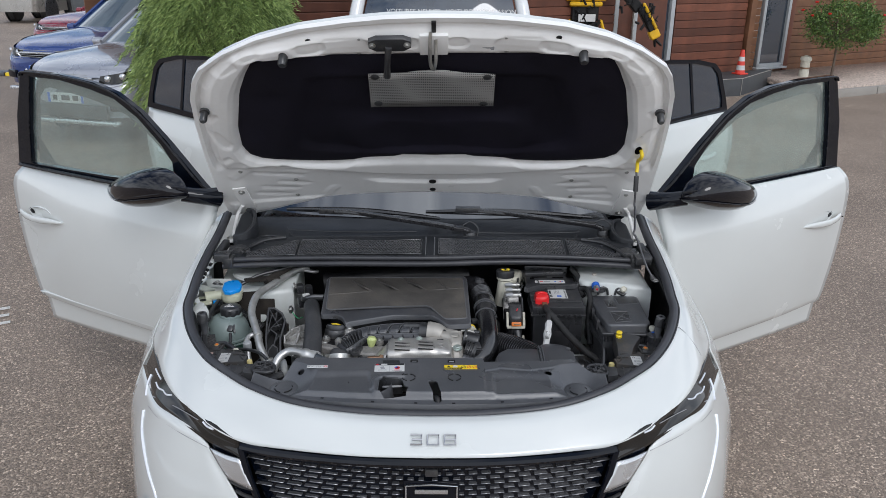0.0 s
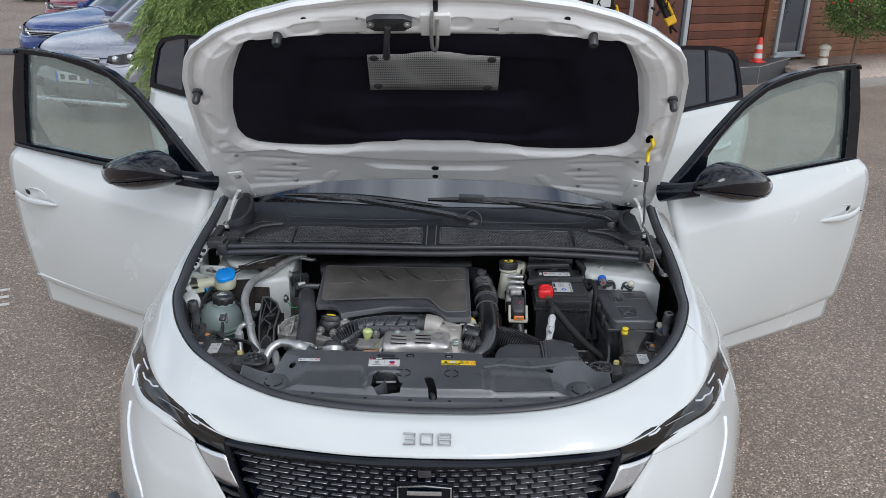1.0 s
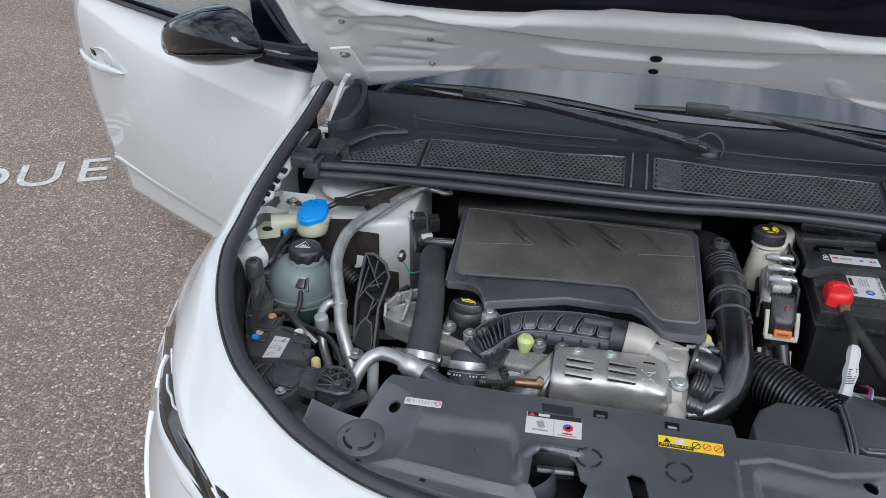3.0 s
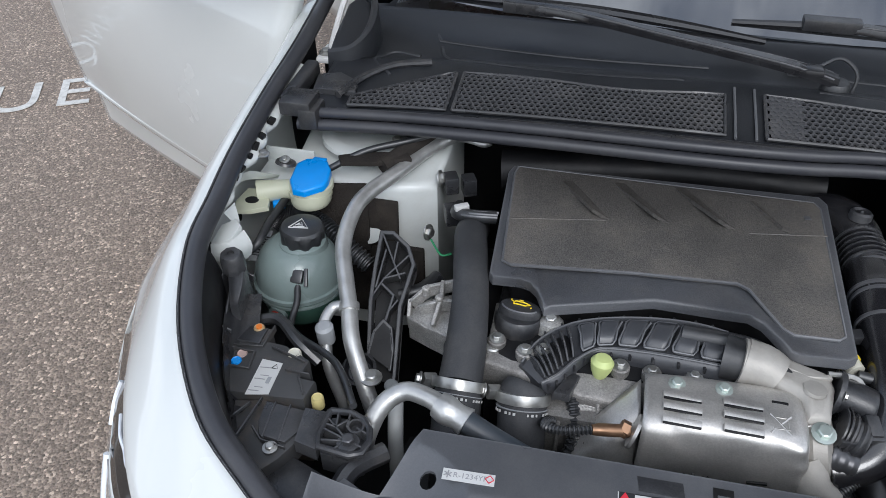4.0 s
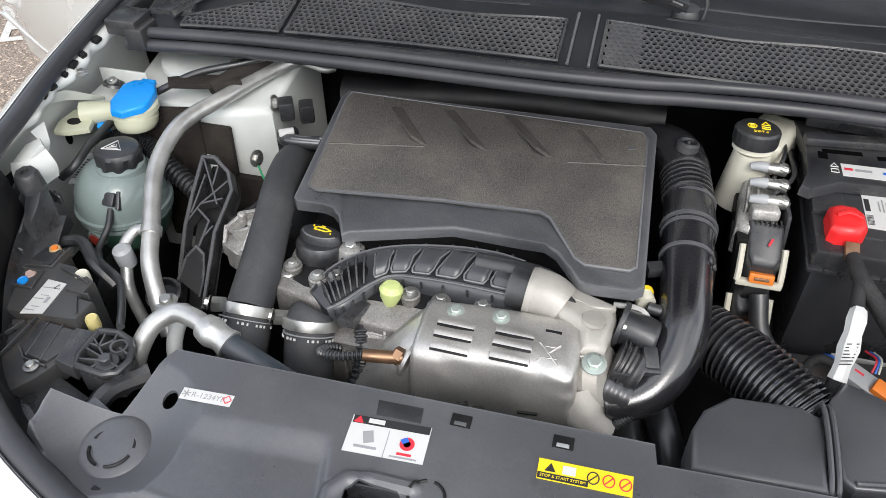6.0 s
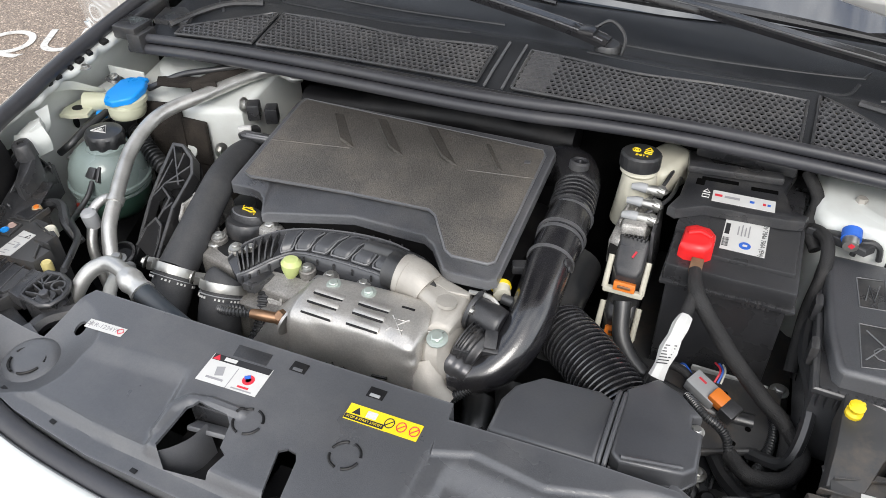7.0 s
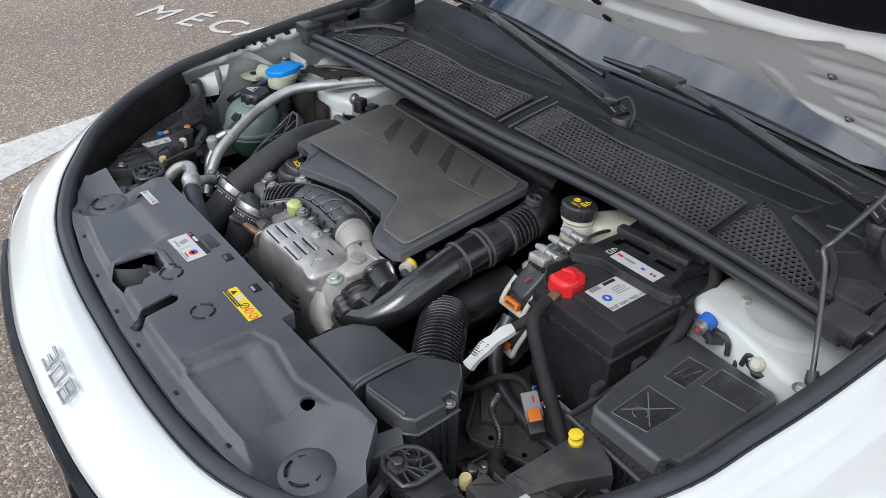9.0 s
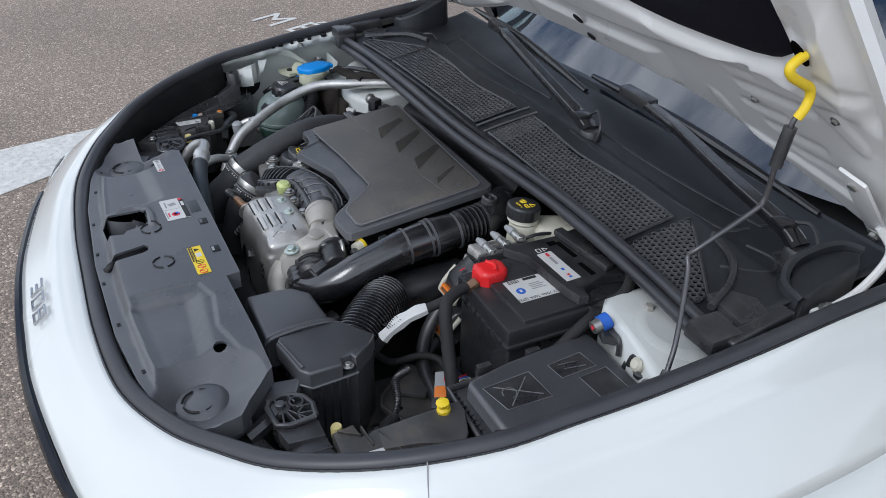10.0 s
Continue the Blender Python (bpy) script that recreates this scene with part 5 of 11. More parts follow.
# ---- wipers ----
def wiper(pivot, arm, blade_a, blade_b):
    w = thing("wiper", "black windscreen wiper resting on the glass", "wiper", pivot)
    p = Vector(pivot)
    part("pivot_cap", lathe([(0.021, -0.02), (0.021, 0.012), (0.018, 0.018), (0.006, 0.020)], p, None, 20), RUBBER, w)
    part("pivot_ring", lathe([(0.034, -0.006), (0.034, -0.002), (0.026, 0.0)], p, None, 24), PLASTIC, w)
    a = bmesh.new()
    path = catmull([p + Vector((0, 0, 0.018))] + [Vector(q) for q in arm], 20)
    prev = None
    for i, q in enumerate(path):
        f = i / 20
        wd = 0.034 * (1 - f) + 0.018 * f
        t = (path[min(i + 1, 20)] - path[max(i - 1, 0)]).normalized()
        side = t.cross(Vector((0, 0, 1))).normalized()
        up = side.cross(t)
        ring = [a.verts.new(q + side * wd * sx + up * h) for sx, h in ((-0.5, -0.006), (-0.5, 0.002), (-0.3, 0.007), (0.3, 0.007), (0.5, 0.002), (0.5, -0.006))]
        if prev:
            for k in range(6):
                a.faces.new((prev[k], prev[(k + 1) % 6], ring[(k + 1) % 6], ring[k]))
        else:
            a.faces.new(ring)
        prev = ring
    a.faces.new(prev[::-1])
    part("arm", a, WIPERBLACK, w)
    # paler tubes along both edges, drawn as the highlights on the bevels
    for sx in (-1, 1):
        edge = []
        for i, q in enumerate(path[1:-1]):
            t = (path[i + 2] - path[i]).normalized()
            side = t.cross(Vector((0, 0, 1))).normalized()
            edge.append(q + side * sx * 0.36 * (0.034 * (1 - (i + 1) / 20) + 0.018 * (i + 1) / 20) + side.cross(t) * 0.0055)
        part("arm_glint", tube(edge, 0.0016, 6, 30), COVERRIM, w)
    part("arm_hinge", box(path[4] + Vector((0, 0, 0.003)), (0.030, 0.030, 0.014), rotz(math.degrees(math.atan2((path[5] - path[3]).y, (path[5] - path[3]).x))), 0.005), WIPERBLACK, w)
    part("hose", tube([p + Vector((0.02, -0.01, -0.015)), p + Vector((0.026, 0.0, 0.03)), p + Vector((0.0, 0.012, 0.05)), Vector(arm[0]) + Vector((0.01, 0.01, 0.008))], 0.0028, 6, 20), RUBBER, w)
    A, B = Vector(blade_a), Vector(blade_b)
    mid = A.lerp(B, 0.5) + Vector((0, 0, 0.012))
    bl = part("blade", tube([A, A.lerp(B, 0.25) + Vector((0, 0, 0.008)), mid, A.lerp(B, 0.75) + Vector((0, 0, 0.008)), B], [0.005, 0.008, 0.009, 0.008, 0.005], 8, 24), WIPERBLACK, w)
    part("blade_rubber", tube([A + Vector((0, 0.006, -0.006)), B + Vector((0, 0.006, -0.006))], 0.003, 6, 4), RUBBER, bl)
    e = Vector(arm[-1])
    part("joint", box(e, (0.088, 0.026, 0.020), rotz(math.degrees(math.atan2((B - A).y, (B - A).x))), 0.004), PLASTIC, bl)
    return w


wiper((0.590, 2.578, 0.958), [(0.55, 2.582, 0.990), (0.423, 2.599, 1.002), (0.30, 2.622, 1.012), (0.237, 2.633, 1.017), (0.12, 2.647, 1.022)], (-0.03, 2.652, 1.012), (0.56, 2.640, 1.000))
wiper((0.126, 2.542, 0.958), [(0.09, 2.545, 0.985), (0.018, 2.551, 0.997), (-0.14, 2.575, 1.012), (-0.278, 2.596, 1.026), (-0.36, 2.622, 1.022)], (-0.52, 2.640, 1.022), (0.02, 2.600, 1.005))

# ---- inner wings: strut towers and rails ----
for s in (1, -1):
    tower = thing("strut_tower", "white painted strut tower beside the engine", "strut tower", (s * 0.54, 2.36, 0.8))
    top = lambda x, y: 0.886 - 0.10 * max(0, 2.30 - y) - 0.05 * max(0.0, abs(x) - 0.6)
    if s < 0:
        top = lambda x, y: 0.886 - 0.032 * min(1.0, max(0.0, (2.40 - y) / 0.07)) - 0.10 * max(0, 2.30 - y) - 0.05 * max(0.0, abs(x) - 0.6)
    ol = [(0.450, 2.320), (0.480, 2.305), (0.540, 2.292), (0.62, 2.296), (0.690, 2.30), (0.695, 2.50), (0.445, 2.50)]
    if s > 0:
        ol = [(0.474, 2.335), (0.492, 2.318), (0.56, 2.306), (0.64, 2.292), (0.695, 2.285), (0.695, 2.50), (0.470, 2.50)]
    t1 = slab([(s * x, y) for x, y in ol], top, 0.30, 0.014, 3)
    part("tower_body", t1, BODYIN, tower, "white sheet metal", 50)
    part("tower_crown", lathe([(0.080, 0.0), (0.078, 0.006), (0.06, 0.010), (0.055, 0.008), (0.02, 0.008)], (s * 0.580, 2.400, 0.878), None, 40), BODYIN, tower)
    part("bolt", bolt((s * 0.528, 2.374, 0.886), 0.0075, (0, 0, 1), False), CASTPALE, tower)
    rail = thing("wing_rail", "white pressed steel wing rail with brackets along the seal", "body rail", (s * 0.70, 2.2, 0.85))
    RY = [2.03 + 0.0075 * k for k in range(58)]
    lip = lambda y: 0.7005 + (0.0035 * math.sin(61 * y) + 0.0025 * math.sin(143 * y + 1.0) if s < 0 else 0.0)
    # right rail near-black: its shade beside the fuse box is put into the colour
    part("rail_body", surf([[(s * 0.716, y, rimz(0.716, y) - 0.010) for y in RY], [(s * lip(y), y, rimz(0.716, y) - 0.017) for y in RY], [(s * (lip(y) + 0.0015), y, rimz(0.716, y) - 0.030) for y in RY], [(s * 0.727, y, rimz(0.716, y) - 0.050) for y in RY], [(s * 0.740, y, rimz(0.716, y) - 0.085) for y in RY], [(s * 0.744, y, 0.81) for y in RY], [(s * 0.730, y, 0.66) for y in RY]], 114, 24, False), BODYIN if s < 0 else DARK, rail)
    if s < 0:
        for k, (y, l) in enumerate(((2.09, 0.010), (2.128, 0.014), (2.166, 0.010), (2.186, 0.012), (2.215, 0.008), (2.238, 0.016), (2.262, 0.010), (2.300, 0.014), (2.345, 0.010))):
            part("seal_tooth", box((s * 0.7015, y, rimz(0.716, y) - 0.0125), (0.010, l, 0.007), rot(0, 20, 12 * (k % 3 - 1)), 0.002), DARK, rail)
        # curled lug, pocket for the clip and the hanging gusset
        part("rail_lug", surf([[(-0.704, 2.168, 0.925), (-0.700, 2.205, 0.915), (-0.690, 2.235, 0.893), (-0.676, 2.248, 0.884)], [(-0.716, 2.176, 0.905), (-0.712, 2.212, 0.893), (-0.700, 2.240, 0.878), (-0.684, 2.256, 0.872)]], 16, 4, False), BODYIN, rail)
        part("pocket", slab([(-0.722, 2.262), (-0.648, 2.256), (-0.640, 2.312), (-0.722, 2.312)][::-1], lambda x, y: 0.866, 0.004, 0.001), BODYIN, rail)
        part("pocket_wall", box((-0.685, 2.314, 0.874), (0.080, 0.004, 0.030), None, 0.001), BODYIN, rail)
        part("gusset", surf([[(-0.706, 2.125, 0.897), (-0.700, 2.148, 0.900)], [(-0.690, 2.122, 0.872), (-0.690, 2.132, 0.872)], [(-0.700, 2.105, 0.84), (-0.712, 2.13, 0.84)]], 6, 8, False), BODYIN, rail)
        part("crumple_box", slab([(-0.706, 2.078), (-0.690, 2.070), (-0.672, 2.078), (-0.668, 2.100), (-0.682, 2.114), (-0.704, 2.108)], lambda x, y: 0.893 + 0.25 * (y - 2.09) + 0.4 * (x + 0.685), 0.045, 0.004, 2), BODYIN, rail, "small white pressed box")
        part("crumple_flap", surf([[(-0.703, 2.072, 0.884), (-0.676, 2.074, 0.890), (-0.664, 2.098, 0.895)], [(-0.700, 2.064, 0.868), (-0.672, 2.066, 0.866), (-0.656, 2.098, 0.872)], [(-0.698, 2.066, 0.845), (-0.676, 2.074, 0.846), (-0.662, 2.100, 0.850)]], 10, 8, False), BODYIN, rail)
        part("rail_hole", lathe([(0.0085, 0), (0.0075, 0.001), (0.002, 0.001)], (-0.7425, 2.222, 0.817), rot(0, 84, 0) @ Matrix.Diagonal((1.3, 0.8, 1)), 16), DARK, rail)
    part("bolt", bolt((s * 0.690, 2.235, 0.926), 0.006), STEEL, rail)

# ---- engine cover ----
def covz(x, y):
    return 0.8655 + 0.085 * (y - 2.10) + 0.018 * (x + 0.1) + (0.0 if y > 2.145 else -0.22 * max(0.0, 2.145 - y) * (1 if x < -0.02 else 0.4))


cover = thing("engine_cover", "dusty black moulded engine cover with chevron grooves", "engine cover", (-0.11, 2.22, 0.86))
outline = [(-0.336, 2.352), (-0.342, 2.335), (-0.332, 2.125), (-0.326, 2.119), (-0.290, 2.120), (-0.276, 2.117), (-0.266, 2.109), (-0.258, 2.094), (-0.253, 2.084), (-0.244, 2.086), (-0.117, 2.115), (-0.034, 2.112), (-0.004, 2.108), (0.012, 2.099), (0.030, 2.077), (0.042, 2.062), (0.052, 2.058), (0.106, 2.060), (0.116, 2.068), (0.110, 2.335), (0.100, 2.350)]
part("cover_body", slab(outline, covz, 0.015, 0.004, 2), COVERRIM, cover)
# inset near-black slab stands in for the shaded gap below the cover
part("cover_gap_shade", slab([(-0.08 + 0.90 * (x + 0.08), 2.215 + 0.84 * (y - 2.215)) for x, y in outline], lambda x, y: covz(x, y) - 0.012, 0.06, 0.002), DARK, cover)
field = [(-0.327, 2.345), (-0.331, 2.330), (-0.317, 2.143), (-0.305, 2.139), (-0.146, 2.150), (-0.018, 2.154), (-0.004, 2.146), (0.034, 2.092), (0.046, 2.085), (0.096, 2.086), (0.103, 2.092), (0.097, 2.320), (0.090, 2.331)]
part("cover_field", slab(field, lambda x, y: covz(x, y) + 0.0035, 0.006, 0.0025, 2), COVER, cover, "grained dusty top field")
part("cover_bead", tube([(x, y, covz(x, y) + 0.0012) for x, y in field + field[:1]], 0.0024, 6, straight=True), COVERRIM, cover)
for i, (x0, y0, x1, y1) in enumerate(((-0.244, 2.322, -0.186, 2.247), (-0.170, 2.330, -0.104, 2.252), (-0.085, 2.334, -0.018, 2.255), (0.010, 2.320, 0.052, 2.262))):
    w = 0.020 if i < 3 else 0.008
    d = Vector((x1 - x0, y1 - y0, 0)).normalized()
    b2 = bmesh.new()
    zc = lambda x, y, h: (x, y, covz(x, y) + 0.0036 + h)
    p = [zc(x0, y0, 0.0002), zc(x1, y1, 0.0002), zc(x1 - w * 1.2, y1 + 0.002, 0.013 if i < 3 else 0.006), zc(x0 - w * 0.8, y0 - 0.002, 0.0005)]
    vv = [b2.verts.new(q) for q in p]
    lo = [b2.verts.new((q[0], q[1], q[2] - 0.006)) for q in p]
    b2.faces.new(vv)
    for k in range(4):
        b2.faces.new((vv[k], vv[(k + 1) % 4], lo[(k + 1) % 4], lo[k]))
    part("chevron", b2, COVER, cover)
part("cover_crease", tube([(-0.322, 2.226, covz(-0.322, 2.226) + 0.0032), (-0.19, 2.244, covz(-0.19, 2.244) + 0.0034)], 0.0012, 6, 4), COVER, cover)
part("cover_crease", tube([(0.0, 2.250, covz(0, 2.25) + 0.0034), (0.100, 2.262, covz(0.1, 2.262) + 0.0034)], 0.0012, 6, 4), COVER, cover)
part("cover_mark", box((0.078, 2.295, covz(0.078, 2.295) + 0.0036), (0.009, 0.008, 0.001), rotz(10), 0.0003), COVERRIM, cover)

# ---- engine block below ----
block = thing("engine_block", "grimy aluminium and black engine block below the cover", "engine", (-0.1, 2.1, 0.6))
# near-black boxes fill the space under the cover with painted shade
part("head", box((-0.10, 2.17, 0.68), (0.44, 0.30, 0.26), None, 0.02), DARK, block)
GRIMYALU = pbr("grimy_cast_aluminium", (0.27, 0.26, 0.245), 0.5, metal=0.45, var=0.25, scale=35, bump=0.35, bscale=380, dirt=0.55, dirtcol=(0.09, 0.08, 0.07), dscale=24, speck=0.25)
camz = lambda x, y: 0.8135 + 0.02 * (y - 2.06) - 0.5 * max(0.0, 2.03 - y)
part("cam_cover", slab([(-0.318, 2.014), (-0.19, 1.992), (0.02, 1.992), (0.02, 2.062), (-0.20, 2.064), (-0.236, 2.110), (-0.320, 2.118)], camz, 0.05, 0.006, 2), GRIMYALU, block, "grimy cast aluminium cover with bolts")
part("front_casting", box((-0.155, 1.988, 0.735), (0.24, 0.034, 0.085), None, 0.008, 2), GRIMYALU, block)
for k in range(6):
    part("casting_rib", box((-0.255 + 0.040 * k, 1.970, 0.735), (0.005, 0.010, 0.07), None, 0.002), GRIMYALU, block)
for x, y in ((-0.306, 2.046), (-0.246, 2.040), (-0.268, 2.034), (-0.150, 2.034), (-0.112, 2.032), (-0.062, 2.034)):
    part("cover_boss", lathe([(0.012, -0.01), (0.012, 0.003), (0.009, 0.005)], (x, y, camz(x, y)), None, 16), GRIMYALU, block)
    part("cover_bolt", bolt((x, y, camz(x, y) + 0.005), 0.0062), STEEL, block)
part("rocker_front", box((-0.13, 2.060, 0.750), (0.32, 0.09, 0.09), rot(-12, 0, 0), 0.012), ALU, block, "cast aluminium head")
for x, y, z in ((-0.243, 2.088, 0.826), (-0.279, 2.060, 0.800), (-0.160, 2.030, 0.790), (-0.128, 2.034, 0.795), (-0.105, 2.022, 0.785), (-0.212, 2.012, 0.770), (-0.165, 2.000, 0.772)):
    part("boss", lathe([(0.018, -0.04), (0.017, -0.003), (0.013, 0)], (x, y, z), rot(-14, 0, 0), 16), ALU, block)
    part("bolt", bolt((x, y - 0.001, z), 0.0075, (0, -0.24, 1)), STEEL, block)
for k in range(7):
    part("casting_rib", box((-0.19 + 0.016 * k, 2.008 - 0.004 * (k % 3), 0.772), (0.004, 0.040, 0.020), rot(-25, 0, 14), 0.0015), ALU, block)
part("casting_pad", box((-0.150, 2.012, 0.762), (0.11, 0.05, 0.03), rot(-22, 0, 6), 0.008), ALU, block)
part("casting_web", ribwall([(-0.325, 2.075, 0.785), (-0.300, 2.055, 0.795), (-0.275, 2.040, 0.79), (-0.262, 2.020, 0.78)], 0.010, 0.03), ALU, block)
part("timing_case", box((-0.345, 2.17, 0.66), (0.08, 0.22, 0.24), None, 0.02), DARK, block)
for x, y, z in ((-0.310, 2.039, 0.800), (-0.287, 2.041, 0.790)):
    part("bolt", bolt((x, y, z), 0.011), STEEL, block)
    part("boss", lathe([(0.018, -0.04), (0.018, -0.002), (0.014, 0)], (x, y, z), None, 16), ALU, block)
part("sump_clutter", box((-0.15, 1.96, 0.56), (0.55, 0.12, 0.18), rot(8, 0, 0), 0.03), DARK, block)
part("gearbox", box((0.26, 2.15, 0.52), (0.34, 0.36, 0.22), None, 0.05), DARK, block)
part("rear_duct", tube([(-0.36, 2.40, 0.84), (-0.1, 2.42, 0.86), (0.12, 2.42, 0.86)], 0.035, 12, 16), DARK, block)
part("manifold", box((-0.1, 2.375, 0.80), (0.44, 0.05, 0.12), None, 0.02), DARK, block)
mount = thing("engine_mount", "rough cast aluminium engine mount arm", "engine mount", (-0.40, 2.12, 0.78))
mo = [(-0.445, 2.128, 0.776), (-0.424, 2.146, 0.792), (-0.389, 2.154, 0.802), (-0.355, 2.140, 0.806), (-0.355, 2.082, 0.796), (-0.374, 2.072, 0.776), (-0.410, 2.092, 0.766), (-0.443, 2.112, 0.760)]
arm = slab([(x, y) for x, y, z in mo][::-1], lambda x, y: 0.762 + 0.26 * (x + 0.445) + 0.10 * (y - 2.10), 0.04, 0.004)
part("mount_arm", arm, ALU, mount)
for pts in (mo + mo[:1], [(-0.430, 2.120, 0.776), (-0.398, 2.123, 0.792), (-0.356, 2.116, 0.803)], [(-0.402, 2.152, 0.800), (-0.398, 2.123, 0.795), (-0.403, 2.090, 0.775)], [(-0.376, 2.150, 0.806), (-0.373, 2.118, 0.801), (-0.374, 2.074, 0.782)]):
    for pa, pb in zip(pts, pts[1:]):
        part("web", ribwall([(x, y, z + 0.006) for x, y, z in (pa, pb)], 0.006, 0.020), ALU, mount)
for x, y, z in ((-0.400, 2.123, 0.799), (-0.424, 2.141, 0.795), (-0.374, 2.119, 0.806)):
    part("web_boss", lathe([(0.006, -0.01), (0.006, 0.003), (0.004, 0.005)], (x, y, z), None, 12), ALU, mount)
cap = thing("oil_filler_cap", "black oil filler cap with a yellow oil can symbol", "oil cap", (-0.285, 2.085, 0.80))
oc, om = Vector((-0.285, 2.084, 0.800)), rot(-12, 0, -8)
part("cap_body", lathe([(0.029, 0.0), (0.032, 0.004), (0.032, 0.022), (0.029, 0.027), (0.012, 0.0275)], oc, om, 56, wave=0.0016, lobes=14, band=(0.003, 0.020)), PLASTIC, cap)
grip = bmesh.new()
grip = lathe([(0.003, 0.026), (0.028, 0.0265), (0.0285, 0.034), (0.026, 0.038), (0.003, 0.0395)], (0, 0, 0), Matrix.Diagonal((1, 0.62, 1)), 40)
bmesh.ops.transform(grip, matrix=Matrix.Translation(oc) @ om.to_4x4(), verts=grip.verts)
part("cap_grip", grip, PLASTIC, cap)
part("cap_line", tube([oc + om @ Vector((0.0235 * math.cos(radians(a)), -0.002 + 0.0145 * math.sin(radians(a)), 0.0385)) for a in range(195, 346, 10)], 0.0012, 6, straight=True), PLASTIC2, cap)
can = [(-0.010, 0.002), (-0.008, 0.007), (0.004, 0.007), (0.012, 0.004), (0.006, 0.0), (-0.010, 0.0), (-0.010, 0.002)]
sym = tube([oc + om @ Vector((x, y, 0.0398)) for x, y in can], 0.0010, 6, straight=True)
sym = tube([oc + om @ Vector((x, y, 0.0398)) for x, y in ((-0.004, 0.008), (-0.004, 0.0105), (0.001, 0.0105))], 0.0009, 6, straight=True, bm=sym)
sym = tube([oc + om @ Vector((x, y, 0.0398)) for x, y in ((-0.010, 0.004), (-0.0145, 0.007), (-0.0145, 0.0095))], 0.0009, 6, straight=True, bm=sym)
sym = tube([oc + om @ Vector((x, y, 0.0398)) for x, y in ((0.0145, -0.001), (0.0145, -0.003))], 0.0009, 6, straight=True, bm=sym)
part("oil_symbol", sym, YELINK, cap)
dip = thing("dipstick", "pale green plastic dipstick handle", "dipstick", (-0.174, 2.026, 0.80))
part("dip_handle", lathe([(0.006, 0), (0.009, 0.006), (0.013, 0.016), (0.0145, 0.026), (0.010, 0.032), (0.003, 0.033)], (-0.174, 2.026, 0.798), rot(-8, 4, 0), 24), LIME, dip)
part("dip_tube", tube([(-0.174, 2.024, 0.786), (-0.172, 2.01, 0.74), (-0.17, 2.0, 0.64)], 0.006, 8, 8), RUBBER, dip)

# ---- ribbed charge duct in front of the cover ----
duct = thing("ribbed_duct", "black moulded duct with deep ribs and pockets", "air duct", (-0.15, 2.05, 0.83))
DB = catmull([(-0.272, 2.016, 0.822), (-0.257, 2.050, 0.832), (-0.223, 2.082, 0.838), (-0.177, 2.101, 0.841), (-0.114, 2.113, 0.843), (-0.060, 2.113, 0.845), (-0.022, 2.104, 0.846)], 80)
DF = catmull([(-0.240, 1.992, 0.816), (-0.222, 2.002, 0.822), (-0.203, 2.026, 0.828), (-0.178, 2.046, 0.833), (-0.136, 2.047, 0.838), (-0.079, 2.043, 0.842), (-0.020, 2.038, 0.844)], 80)


def duct_at(f, g, h=0.0):
    """A place on the duct: f along, g across (0 at its front edge, 1 at its back), h above."""
    k = min(f * 80, 79.999)
    i = int(k)
    return DF[i].lerp(DF[i + 1], k - i).lerp(DB[i].lerp(DB[i + 1], k - i), g) + Vector((0, 0, h - 0.012 * (2 * g - 1) ** 2))


b2 = bmesh.new()
prev = None
for i in range(61):
    f = i / 60
    ring = [b2.verts.new(duct_at(f, g, h)) for g, h in ((-0.06, -0.06), (-0.06, -0.010), (-0.02, -0.001), (0.03, 0.0), (0.09, 0.0), (0.12, -0.006), (0.88, -0.006), (0.91, 0.0), (0.97, 0.0), (1.02, -0.001), (1.06, -0.010), (1.06, -0.06))]
    if prev:
        for k in range(12):
            b2.faces.new((prev[k], prev[(k + 1) % 12], ring[(k + 1) % 12], ring[k]))
    else:
        b2.faces.new(ring)
    prev = ring
b2.faces.new(prev[::-1])
part("duct_body", b2, AIRBOXBLACK, duct)


def plate_on_duct(f0, f1, g0, g1, h, lift):
    """A softly cornered pocket lid following the duct."""
    b = bmesh.new()
    rows = []
    for a in range(9):
        row = []
        for c in range(9):
            fa, gc = a / 8, c / 8
            rim = min(fa, 1 - fa) < 0.01 or min(gc, 1 - gc) < 0.01
            ca, cc = abs(fa - 0.5) * 2, abs(gc - 0.5) * 2
            shrink = 1 - 0.16 * max(0.0, ca * cc - 0.45)
            ff, gg = (f0 + f1) / 2 + (fa - 0.5) * (f1 - f0) * shrink, (g0 + g1) / 2 + (gc - 0.5) * (g1 - g0) * shrink
            edge = max(ca, cc)
            row.append(b.verts.new(duct_at(ff, gg, h + (lift if edge < 0.8 else (lift * 0.7 if edge < 0.95 else -0.004)))))
        rows.append(row)
    for r1, r2 in zip(rows, rows[1:]):
        for k in range(8):
            b.faces.new((r1[k], r1[k + 1], r2[k + 1], r2[k]))
    return b


